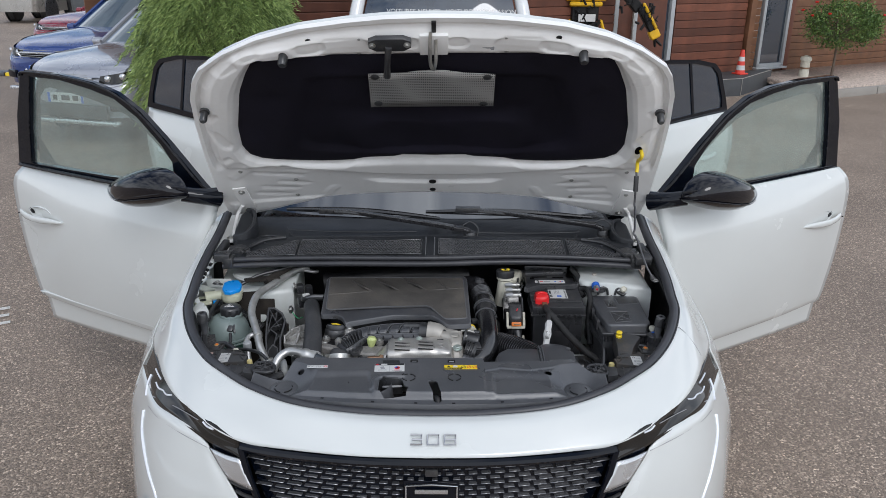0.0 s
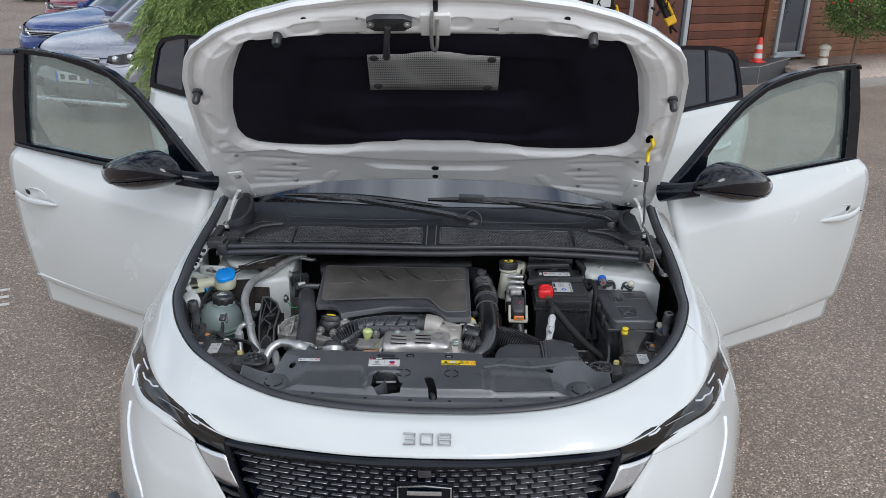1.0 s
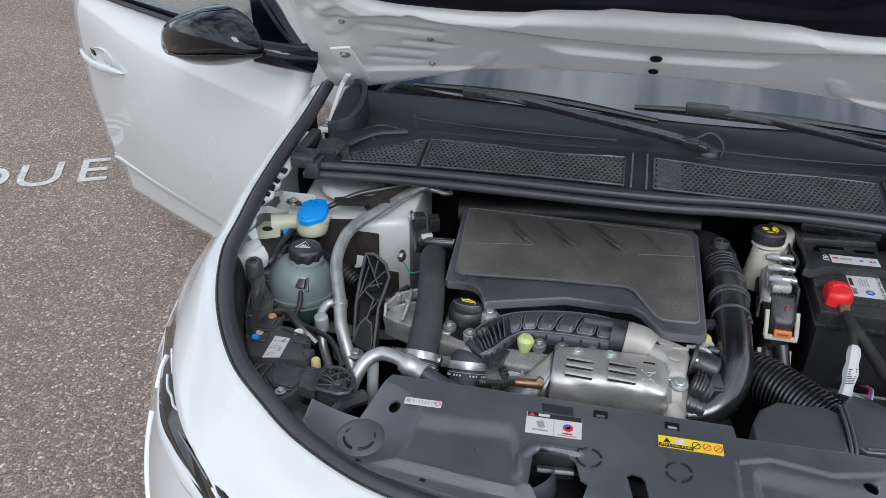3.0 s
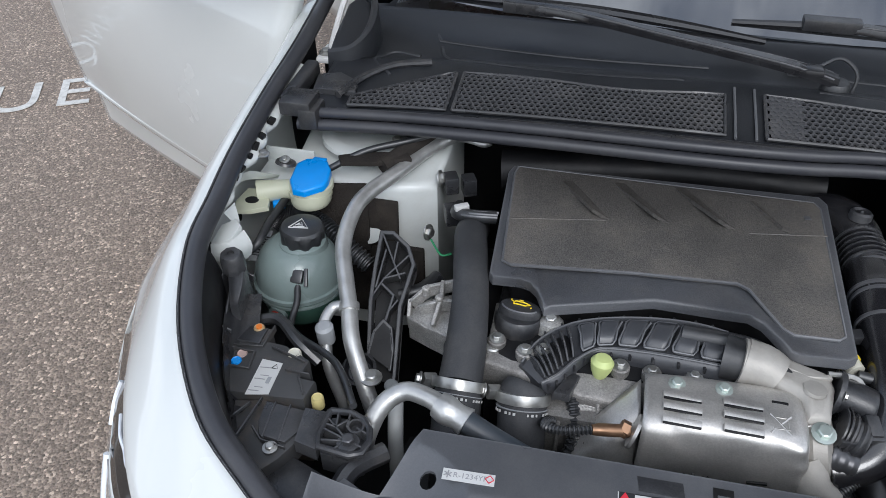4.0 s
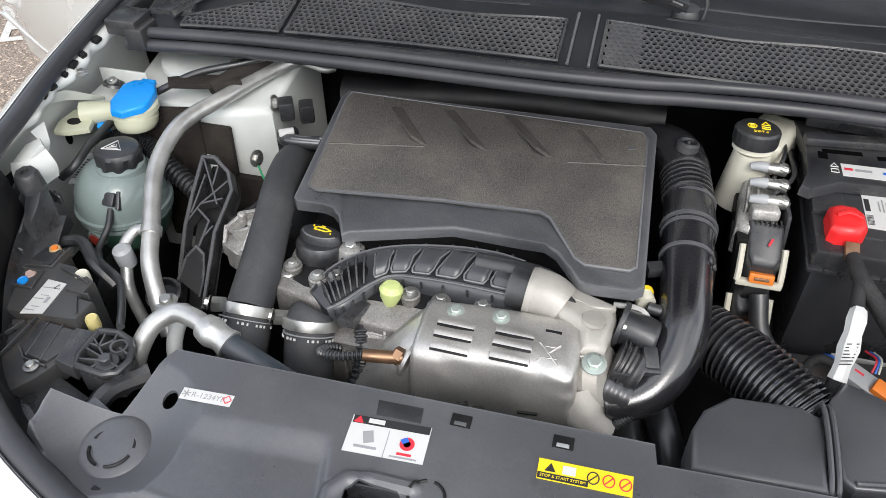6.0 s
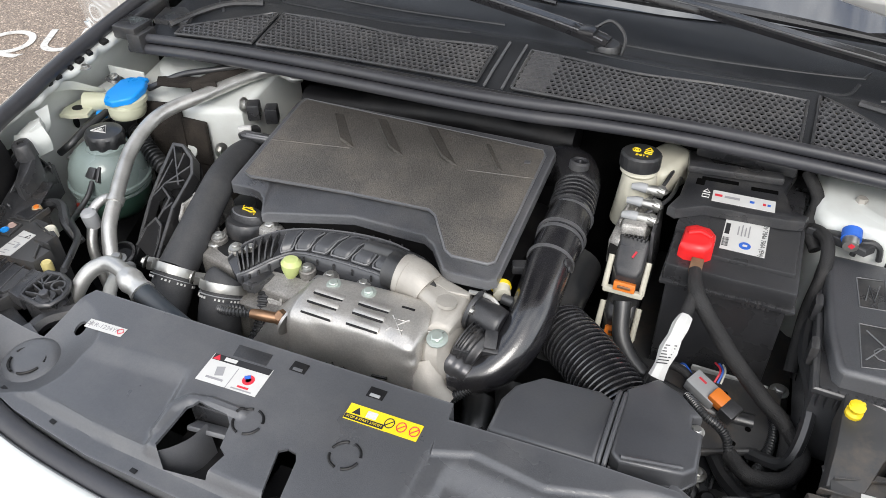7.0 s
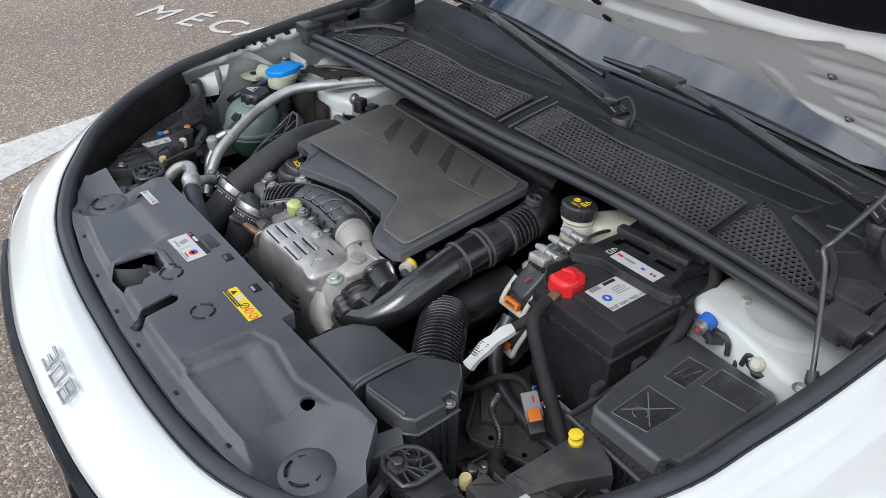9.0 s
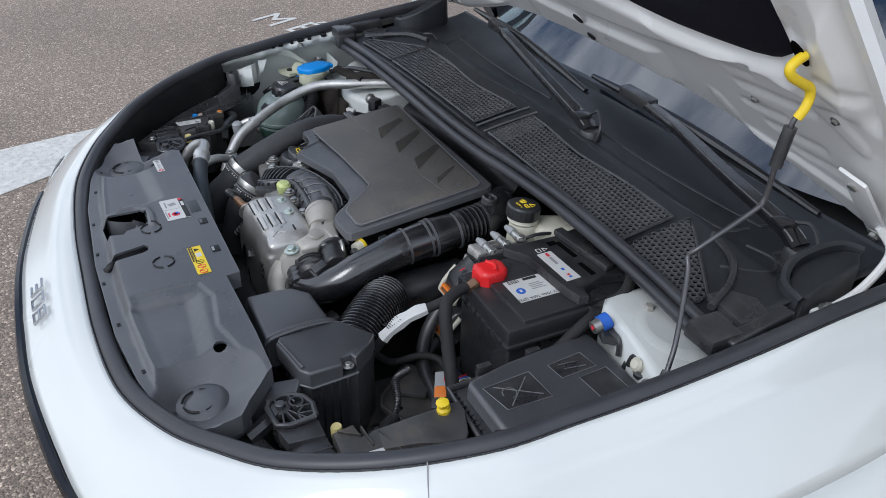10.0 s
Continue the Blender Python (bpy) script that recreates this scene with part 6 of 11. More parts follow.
for i in range(7):
    f = 0.07 + 0.043 * i
    part("rib", ribwall([duct_at(f + 0.022 * (g - 0.5), g, 0.001 - 0.004 * abs(g - 0.5)) for g in (0.14, 0.32, 0.5, 0.68, 0.86)], 0.0026, 0.014), PLASTIC, duct)
part("slit_floor", plate_on_duct(0.045, 0.355, 0.13, 0.87, -0.010, 0.001), DARK, duct)
for i in range(6):
    f = 0.385 + 0.100 * i
    part("pocket", plate_on_duct(f, f + 0.085, 0.16, 0.84, -0.002, 0.0018), AIRBOXBLACK, duct)
    part("pocket_rim", tube([duct_at(f + a * 0.085, 0.16 + c * 0.68, -0.0022) for a, c in ((0.1, 0.0), (0.9, 0.0), (1.0, 0.12), (0.94, 0.5), (1.0, 0.88), (0.9, 1.0), (0.1, 1.0), (0.0, 0.88), (0.06, 0.5), (0.0, 0.12), (0.1, 0.0))], 0.0014, 6, straight=True), COVERRIM, duct)
for g in (0.055, 0.945):
    part("rim_line", tube([duct_at(0.01 + 0.98 * k / 40, g, 0.0005) for k in range(41)], 0.0016, 6, straight=True), COVERRIM, duct)
for i in range(11):
    for g in (-0.03, 1.03):
        part("clip", box(duct_at(0.06 + 0.085 * i, g, -0.002), (0.003, 0.005, 0.008), rotz(20), 0.0008), PLASTIC, duct)
part("duct_outlet", tube([(-0.03, 2.062, 0.832), (0.000, 2.055, 0.834)], [0.029, 0.026], 20, 4), RUBBER, duct)
part("duct_lug", slab([(-0.226, 1.984), (-0.206, 1.982), (-0.196, 2.018), (-0.210, 2.022)], lambda x, y: 0.806, 0.012, 0.003), PLASTIC, duct)
part("back_pipe", tube([(-0.08, 2.085, 0.838), (0.0, 2.075, 0.842), (0.03, 2.05, 0.838), (0.05, 2.03, 0.83)], 0.012, 10, 14), RUBBER, duct)

LIMEZINC = pbr("green_zinc_plating", (0.50, 0.56, 0.52), 0.35, metal=0.6, var=0.1, scale=40)
# ---- catalyst heat shield ----
cat_ = thing("catalyst_heat_shield", "bright stamped metal heat shield over the catalyst with slotted vents", "heat shield", (-0.03, 1.98, 0.8))
rows = []
for y, z in ((2.036, 0.800), (2.030, 0.818), (2.018, 0.836), (1.995, 0.8415), (1.965, 0.8405), (1.945, 0.835), (1.935, 0.820), (1.931, 0.79), (1.929, 0.74), (1.928, 0.66)):
    rows.append([(-0.122, y, z - 0.008), (-0.08, y, z - 0.003), (-0.03, y, z), (0.015, y, z + 0.001), (0.046, y, z - 0.002), (0.058, y + 0.003, z - 0.014), (0.062, y + 0.008, z - 0.040)])
b2 = surf(rows, 40, 40, False)
for v in b2.verts:
    n1 = noise.noise(v.co * 30) * 0.0020 + noise.noise(v.co * 75) * 0.0012
    if v.co.x > 0.035:
        n1 += 0.006 * math.sin(v.co.z * 260) * (v.co.x - 0.035) / 0.025 * 0.5
    v.co += Vector((0, -0.7, 0.7)) * n1
shield_m = part("shield", b2, SHEET, cat_, "dented bright metal sheet", 75)
solid(shield_m, 0.0012)
for cx in (-0.080, -0.0145):
    for k in range(3):
        y = 1.980 - 0.0165 * k
        z = (0.8425, 0.8420, 0.8385)[k] - (0.0035 if cx < -0.05 else 0.0)
        v1 = part("louvre", box((cx, y, z), (0.044, 0.0095, 0.0055), rot(10 + 6 * k, 2.5, 1), 0.0026), SHEET, cat_)
        part("slot", box((cx, y - 0.0052, z + 0.0006), (0.042, 0.0026, 0.0026), rot(10 + 6 * k, 2.5, 1), 0.0006), DARK, v1)
for k, (x, y, z) in enumerate(((-0.086, 2.000, 0.8385), (-0.034, 2.000, 0.842))):
    part("bolt", bolt((x, y, z - 0.001), 0.0062, (0, -0.1, 1)), LIMEZINC, cat_)
part("bolt", bolt((-0.085, 1.932, 0.735), 0.0075, (0, -1, 0.2)), STEEL, cat_)
part("bolt", bolt((0.052, 1.945, 0.752), 0.0075, (0, -1, 0.4)), STEEL, cat_)
for k in range(3):
    part("side_slot", box((0.012, 1.9285, 0.775 - 0.012 * k), (0.022, 0.003, 0.003), rot(0, -8, 0), 0.0008), DARK, cat_)
part("side_slot", box((0.026, 1.992, 0.8425), (0.018, 0.0035, 0.002), rot(5, 0, 0), 0.0008), DARK, cat_)
cross = tube([(0.014, 1.974, 0.8425), (0.036, 1.951, 0.838)], 0.0014, 6, 3)
cross = tube([(0.036, 1.974, 0.8425), (0.014, 1.951, 0.838)], 0.0014, 6, 3, cross)
part("stamped_cross", cross, SHEET, cat_)
part("stamped_box", ribwall([(0.016, 1.970, 0.8428), (0.033, 1.971, 0.8428), (0.034, 1.957, 0.8405), (0.017, 1.956, 0.8405), (0.016, 1.970, 0.8428)], 0.0012, 0.003), SHEET, cat_)
b2 = surf([[(-0.125, 2.015, 0.82), (-0.16, 1.99, 0.79), (-0.205, 1.96, 0.74)], [(-0.122, 1.965, 0.805), (-0.15, 1.945, 0.785), (-0.19, 1.935, 0.735)], [(-0.12, 1.935, 0.74), (-0.145, 1.928, 0.72), (-0.17, 1.93, 0.68)]], 14, 12, False)
solid(part("shield_wing", b2, SHEET, cat_), 0.0012)
lam = thing("oxygen_sensor", "brass oxygen sensor with a ribbed black cable", "sensor", (-0.145, 1.945, 0.80))
part("sensor_nut", lathe([(0.0105, 0), (0.0105, 0.009), (0.008, 0.011)], (-0.135, 1.945, 0.806), rot(0, -75, -12), 6), COPPER, lam)
part("sensor_body", tube([(-0.134, 1.945, 0.806), (-0.165, 1.936, 0.811), (-0.176, 1.933, 0.812)], [0.0075, 0.0075, 0.006], 12, 8), COPPER, lam)
part("sensor_seat", lathe([(0.022, 0), (0.021, 0.004), (0.014, 0.005)], (-0.126, 1.948, 0.803), rot(0, -75, -12), 20), SHEET, lam)
part("sensor_cable", tube([(-0.176, 1.933, 0.812), (-0.205, 1.925, 0.812), (-0.228, 1.935, 0.80), (-0.225, 1.965, 0.775), (-0.20, 1.99, 0.74)], 0.0052, 8, ribs=26, rib=0.0018), RUBBER, lam)

# ---- turbo housing and actuator ----
turbo = thing("turbo_housing", "pale cast aluminium turbo inlet housing", "turbocharger", (0.06, 2.03, 0.82))
part("inlet_neck", tube([(-0.012, 2.053, 0.838), (0.012, 2.050, 0.836), (0.030, 2.044, 0.830)], [0.0285, 0.0285, 0.026], 28, 8), CASTPALE, turbo)
part("neck_collar", tube([(-0.010, 2.053, 0.838), (-0.002, 2.0515, 0.837)], 0.0295, 28, 2), CASTPALE, turbo)
hb = slab([(0.006, 2.030), (0.022, 2.024), (0.052, 2.008), (0.056, 1.980), (0.084, 1.986), (0.092, 2.030), (0.088, 2.056), (0.049, 2.062), (0.024, 2.076), (0.008, 2.072)], lambda x, y: 0.848 - 0.10 * max(0.0, x - 0.03) - 0.25 * max(0.0, 2.02 - y), 0.055, 0.012, 3)
bmesh.ops.subdivide_edges(hb, edges=list(hb.edges), cuts=2)
for v in hb.verts:
    k = noise.noise(v.co * 30) * 0.005 + noise.noise(v.co * 70) * 0.002
    v.co += Vector((0.2, -0.2, 0.8)) * k
part("housing", hb, CASTPALE, turbo, "", 55)
part("housing_rib", ribwall([(0.030, 2.050, 0.849), (0.060, 2.040, 0.846), (0.086, 2.044, 0.844)], 0.007, 0.012), CASTPALE, turbo)
part("housing_pad", lathe([(0.014, 0.0), (0.013, 0.004), (0.004, 0.005)], (0.066, 2.020, 0.842), rot(-6, 4, 0), 24), CASTPALE, turbo)
part("volute", lathe([(0.010, -0.020), (0.034, -0.016), (0.040, 0.0), (0.034, 0.014), (0.016, 0.018)], (0.078, 1.985, 0.792), rot(0, 70, -10), 28), CASTPALE, turbo)
part("lower_elbow", tube([(0.060, 1.965, 0.79), (0.075, 1.945, 0.765), (0.10, 1.94, 0.75)], [0.026, 0.022, 0.016], 16, 8), CASTPALE, turbo)
part("stub", tube([(0.070, 1.962, 0.770), (0.095, 1.970, 0.769), (0.122, 1.979, 0.768)], [0.016, 0.0135, 0.0125], 16, 6), CASTPALE, turbo)
part("stub_end", tube([(0.1215, 1.979, 0.768), (0.124, 1.980, 0.768)], [0.0105, 0.010], 16, 2), DARK, turbo)
flap = surf([[(0.046, 1.972, 0.826), (0.060, 1.980, 0.828), (0.078, 1.988, 0.826)], [(0.050, 1.956, 0.806), (0.066, 1.966, 0.806), (0.084, 1.976, 0.804)], [(0.046, 1.942, 0.780), (0.062, 1.950, 0.778), (0.082, 1.962, 0.776)], [(0.044, 1.932, 0.750), (0.060, 1.938, 0.748), (0.078, 1.948, 0.746)]], 24, 24, False)
for v in flap.verts:
    v.co += Vector((0.3, -0.8, 0.5)) * (0.0045 * math.sin(v.co.z * 330 + v.co.x * 60) * (0.4 + 0.6 * (v.co.x - 0.044) / 0.04) + 0.002 * noise.noise(v.co * 90))
solid(part("crimped_flap", flap, SHEET, cat_, "crimped edge of the heat shield", 75), 0.0012)
part("clamp_ring", tube([(0.094, 2.000, 0.806), (0.104, 1.998, 0.803), (0.126, 1.992, 0.797)], [0.027, 0.0275, 0.024], 26, ribs=4, rib=0.003), PLASTIC, turbo)
part("clamp_bar", box((0.108, 1.976, 0.812), (0.030, 0.006, 0.010), rot(0, 12, 14), 0.002), PLASTIC, turbo)
part("bolt", bolt((0.074, 1.972, 0.826), 0.0085, (0, -0.2, 1)), LIMEZINC, turbo)
for y, z in ((2.045, 0.815), (1.995, 0.795)):
    part("bolt", bolt((0.098, y, z), 0.007, (1, -0.1, 0.4)), STEEL, turbo)
act = thing("turbo_actuator", "black electric actuator with a ribbed cable", "actuator", (0.115, 2.03, 0.82))
part("actuator_flange", lathe([(0.027, 0.0), (0.0275, 0.003), (0.0265, 0.006), (0.020, 0.007)], (0.094, 2.040, 0.824), rot(0, 98, -11), 28), PLASTIC, act)
part("actuator_body", tube([(0.098, 2.039, 0.823), (0.112, 2.036, 0.821), (0.134, 2.031, 0.817), (0.139, 2.030, 0.8165)], [0.0225, 0.0228, 0.0218, 0.019], 26, 10), PLASTIC, act)
for a in (20, 140, 260):
    part("flange_screw", bolt((0.0985, 2.040 + 0.0235 * math.cos(radians(a)), 0.824 + 0.0235 * math.sin(radians(a))), 0.0042, (1, -0.18, -0.14)), STEEL, act)
part("actuator_plug", box((0.131, 2.003, 0.812), (0.017, 0.026, 0.024), rot(18, 10, 16), 0.003), PLASTIC, act)
part("plug_collar", box((0.134, 1.992, 0.803), (0.021, 0.007, 0.026), rot(18, 10, 16), 0.002), PLASTIC, act)
part("lower_motor", tube([(0.088, 1.975, 0.79), (0.118, 1.969, 0.784)], [0.019, 0.015], 18, ribs=3, rib=0.001), DARKSTEEL, act)
part("actuator_cable", tube([(0.135, 1.992, 0.802), (0.142, 1.982, 0.792), (0.134, 1.970, 0.780), (0.118, 1.955, 0.768), (0.100, 1.940, 0.752), (0.090, 1.925, 0.72)], 0.0058, 10, ribs=40, rib=0.0018), RUBBER, act)
part("steel_line", tube([(0.085, 2.05, 0.842), (0.115, 2.05, 0.842), (0.128, 2.045, 0.825), (0.122, 2.04, 0.80)], 0.0035, 8, 14), STEEL, act)

# ---- intake pipe ----
intake = thing("intake_pipe", "glossy black intake pipe with a bellows section", "intake pipe", (0.16, 2.18, 0.86))
part("pipe_head", tube([(0.085, 2.372, 0.835), (0.112, 2.366, 0.848), (0.138, 2.346, 0.854), (0.151, 2.318, 0.853), (0.154, 2.300, 0.852)], [0.031, 0.034, 0.035, 0.034, 0.033], 28, 16), PIPEBLACK, intake)
part("pipe_cap", lathe([(0.015, -0.004), (0.015, 0.006), (0.012, 0.009), (0.009, 0.006), (0.003, 0.006), (0.002, 0.010)], (0.150, 2.318, 0.886), rot(-10, 4, 0), 24), PLASTIC, intake)
part("bellows", tube([(0.154, 2.302, 0.852), (0.157, 2.275, 0.851), (0.160, 2.248, 0.849)], [0.029, 0.030, 0.030], 32, ribs=6, rib=0.006), PIPEBLACK, intake)
part("collar", tube([(0.160, 2.250, 0.849), (0.162, 2.222, 0.848), (0.163, 2.198, 0.847)], [0.031, 0.0325, 0.0335], 32, 4), PIPEBLACK, intake)
for y0, z0, r0 in ((2.246, 0.849, 0.0325), (2.199, 0.847, 0.0352), (2.190, 0.846, 0.0340), (2.150, 0.841, 0.0330)):
    part("collar_ring", tube([(0.1625, y0, z0), (0.1625, y0 - 0.004, z0 - 0.0006)], r0, 32, 2), COVERRIM, intake)
part("pipe", tube([(0.163, 2.200, 0.847), (0.163, 2.150, 0.841), (0.165, 2.100, 0.830), (0.165, 2.057, 0.816), (0.158, 2.022, 0.797), (0.140, 1.992, 0.781), (0.115, 1.976, 0.772), (0.092, 1.970, 0.768)], [0.0325, 0.031, 0.030, 0.030, 0.0295, 0.027, 0.0245, 0.023], 32, 44), PIPEBLACK, intake, "glossy black elbow pipe")
part("mould_line", tube([(0.144, 2.190, 0.872), (0.145, 2.150, 0.865), (0.147, 2.10, 0.853), (0.146, 2.06, 0.839)], 0.0012, 6, 16), PLASTIC, intake)
for a in (70, 86):
    part("pipe_bolt", lathe([(0.006, 0), (0.006, 0.003), (0.003, 0.0034)], (0.163 + 0.031 * math.cos(radians(a - 50)), 2.135, 0.838 + 0.031 * math.sin(radians(a - 50))), rot(0, 140 - a, 0), 14), PLASTIC, intake)
stub = thing("vent_stub", "white vent hose joint with a yellow ring", "hose joint", (0.122, 2.075, 0.84))
part("stub_white", tube([(0.116, 2.085, 0.832), (0.122, 2.072, 0.830)], [0.0115, 0.0115], 20, 2), IVORY, stub)
part("yellow_ring", tube([(0.1150, 2.087, 0.8325), (0.1168, 2.083, 0.832)], [0.0135, 0.0135], 20, 2), YELINK, stub)
part("stub_hose", tube([(0.124, 2.068, 0.829), (0.142, 2.066, 0.828)], 0.007, 10, 2), RUBBER, stub)
part("stub_plug", box((0.128, 2.125, 0.838), (0.022, 0.016, 0.014), rot(0, 0, 20), 0.003), PLASTIC, stub)

bell = thing("airbox_hose", "black corrugated hose rising from the airbox", "air hose", (0.24, 2.03, 0.77))
part("corrugation", tube([(0.196, 2.098, 0.772), (0.230, 2.066, 0.780), (0.262, 2.036, 0.782), (0.292, 2.007, 0.780), (0.314, 1.985, 0.774)], [0.037, 0.037, 0.037, 0.037, 0.037], 28, ribs=24, rib=0.0055), PIPEBLACK, bell)
part("hose_end", tube([(0.310, 1.989, 0.775), (0.322, 1.977, 0.770)], [0.041, 0.041], 28, 2), PLASTIC, bell)
part("hose_root", tube([(0.190, 2.090, 0.764), (0.172, 2.13, 0.75), (0.18, 2.25, 0.76)], [0.037, 0.038, 0.036], 20, 10), RUBBER, bell)
mesh_hose = thing("sleeved_hose", "black braided hose below the intake pipe", "hose", (0.15, 1.98, 0.68))
part("sleeve", tube([(0.155, 2.02, 0.72), (0.175, 1.97, 0.70), (0.19, 1.92, 0.64), (0.19, 1.90, 0.5)], 0.02, 14, 14), RUBBER, mesh_hose)
part("sleeve", tube([(0.12, 2.0, 0.70), (0.135, 1.94, 0.68), (0.15, 1.91, 0.6)], 0.022, 14, 10), RUBBER, mesh_hose)

# ---- airbox ----
airbox = thing("airbox", "black moulded air intake box behind the front panel", "airbox", (0.31, 1.92, 0.8))
part("inlet_lid", slab([(0.178, 1.866), (0.300, 1.864), (0.303, 1.952), (0.282, 1.966), (0.214, 1.960), (0.188, 1.938), (0.178, 1.915)], lambda x, y: 0.837 - 0.35 * max(0.0, 0.205 - x) - 0.30 * max(0, y - 1.945), 0.06, 0.007, 3), AIRBOXBLACK, airbox)
lidz = lambda x, y: 0.840 - 0.10 * max(0.0, x - 0.31) - 0.55 * max(0.0, y - 1.985)
BOXTOP = [(0.311, 1.882), (0.322, 1.874), (0.386, 1.888), (0.398, 1.900), (0.397, 1.948), (0.384, 1.951), (0.383, 1.966), (0.393, 1.970), (0.366, 2.000), (0.336, 2.020), (0.308, 1.972)]
part("box_lid", slab(BOXTOP, lidz, 0.030, 0.0045, 3), AIRBOXBLACK, airbox)
part("box_body", slab([(0.352 + 0.97 * (x - 0.352), 1.935 + 0.97 * (y - 1.935)) for x, y in ((0.311, 1.880), (0.386, 1.886), (0.399, 1.900), (0.395, 1.972), (0.338, 2.02), (0.308, 1.972))], lambda x, y: lidz(x, y) - 0.024, 0.24, 0.003, 2), PLASTIC, airbox)
part("lid_edge", tube([(x, y, lidz(x, y) - 0.026) for x, y in ((0.311, 1.881), (0.388, 1.888), (0.399, 1.902), (0.395, 1.972))], 0.0026, 8, straight=True), AIRBOXBLACK, airbox)
part("front_bead", tube([(0.322, 1.879, 0.8392), (0.352, 1.8865, 0.8362), (0.384, 1.8945, 0.8332)], 0.003, 8, 10), AIRBOXBLACK, airbox)
for dx in (0.0, 0.0065):
    part("lid_seam", tube([(0.3015 + dx, 1.862, 0.800), (0.3015 + dx, 1.866, 0.832), (0.3015 + dx, 1.90, 0.8415), (0.3015 + dx, 1.95, 0.842), (0.3015 + dx, 1.970, 0.832), (0.3015 + dx, 1.975, 0.80)], 0.0028, 8, 20), AIRBOXBLACK, airbox)
part("box_foot", box((0.252, 1.93, 0.72), (0.12, 0.10, 0.14), None, 0.02, 2), PLASTIC, airbox)
for i in range(5):
    part("moulded_rib", box((0.398, 1.906 + 0.012 * i, 0.760), (0.004, 0.003, 0.09), None, 0.001), PLASTIC, airbox)
part("screw", bolt((0.390, 1.9585, 0.819), 0.0055), STEEL, airbox)
note = thing("serial_label", "small white label on a black box", "label", (0.335, 2.075, 0.58))
part("carrier", box((0.335, 2.075, 0.600), (0.075, 0.085, 0.03), rot(0, 4, 10), 0.006), PLASTIC, note)
part("paper", box((0.335, 2.078, 0.6168), (0.044, 0.052, 0.0008), rot(0, 4, 10)), PAPER, note)
for k in range(6):
    part("print_bar", box((0.335, 2.060 + 0.007 * k, 0.6176), (0.034 - 0.006 * (k % 2), 0.0024, 0.0004), rot(0, 4, 10)), GREYINK, note)

# ---- brake reservoir and modulator ----
brake = thing("brake_reservoir", "white brake fluid reservoir with a black screw cap", "fluid reservoir", (0.233, 2.34, 0.88))
part("tank", tube([(0.233, 2.337, 0.80), (0.235, 2.338, 0.85), (0.235, 2.338, 0.885)], [0.032, 0.028, 0.024], 24, 6), IVORY, brake)
part("tank_arm", box((0.262, 2.395, 0.86), (0.06, 0.09, 0.05), rotz(-25), 0.015, 3), IVORY, brake)
part("neck", lathe([(0.027, 0), (0.027, 0.008), (0.025, 0.010)], (0.233, 2.337, 0.888), rot(-6, 0, 0), 28), IVORY, brake)
lid = part("screw_cap", lathe([(0.0285, 0.0), (0.0295, 0.002), (0.0295, 0.019), (0.026, 0.022), (0.008, 0.0222)], (0.233, 2.336, 0.896), rot(-6, 0, 0), 64, wave=0.0012, lobes=20, band=(0.001, 0.0195)), RUBBER, brake, "black ribbed cap with yellow symbols")
M6 = Matrix.Translation((0.233, 2.336, 0.896)) @ rot(-6, 0, 0).to_4x4()
def on_cap(pts, r=0.0009):
    return tube([M6 @ Vector((x, y, 0.0226)) for x, y in pts], r, 6, straight=True)


part("cap_symbol", on_cap([(0.005 + 0.008 * math.cos(a), 0.009 + 0.0) if False else (0.009 + 0.006 * math.cos(a), 0.010 + 0.006 * math.sin(a)) for a in (math.pi / 2, math.pi * 7 / 6, math.pi * 11 / 6, math.pi * 5 / 2)]), YELINK, lid)
part("cap_symbol", on_cap([(-0.008 + 0.0055 * math.cos(a * math.pi / 6), 0.002 + 0.0055 * math.sin(a * math.pi / 6)) for a in range(13)]), YELINK, lid)
part("cap_symbol", on_cap([(-0.008 + 0.0025 * math.cos(a * math.pi / 4), 0.002 + 0.0025 * math.sin(a * math.pi / 4)) for a in range(9)]), YELINK, lid)
part("cap_symbol", on_cap([(0.004, -0.003), (0.004, 0.002), (0.009, 0.001), (0.014, 0.002), (0.014, -0.003), (0.009, -0.004), (0.004, -0.003)]), YELINK, lid)
lettering("DOT 4", 0.0062, M6 @ Matrix.Translation((0.002, -0.012, 0.0224)), YELINK, "cap_text", lid)
modul = thing("brake_modulator", "cast metal brake hydraulic block with black connectors", "hydraulic unit", (0.25, 2.25, 0.8))
part("block", box((0.252, 2.268, 0.775), (0.046, 0.11, 0.12), rot(0, -6, 0), 0.008), DARK, modul)
cst = slab([(0.222, 2.232), (0.236, 2.222), (0.268, 2.226), (0.274, 2.262), (0.270, 2.310), (0.262, 2.330), (0.232, 2.326), (0.226, 2.290)], lambda x, y: 0.852 + 0.14 * (y - 2.27) - 0.25 * abs(x - 0.250), 0.045, 0.007, 3)
part("casting", cst, ALU, modul, "rough cast aluminium body")
part("casting_step", box((0.252, 2.240, 0.858), (0.034, 0.020, 0.016), rot(-8, 0, 6), 0.005, 3), ALU, modul)
for a in (0.231, 0.243):
    part("casting_web", ribwall([(a, 2.250, 0.856), (a + 0.004, 2.300, 0.863)], 0.003, 0.012), ALU, modul)
part("side_plate", box((0.281, 2.268, 0.820), (0.005, 0.090, 0.085), rot(-6, -4, 2), 0.002), DARKSTEEL, modul)
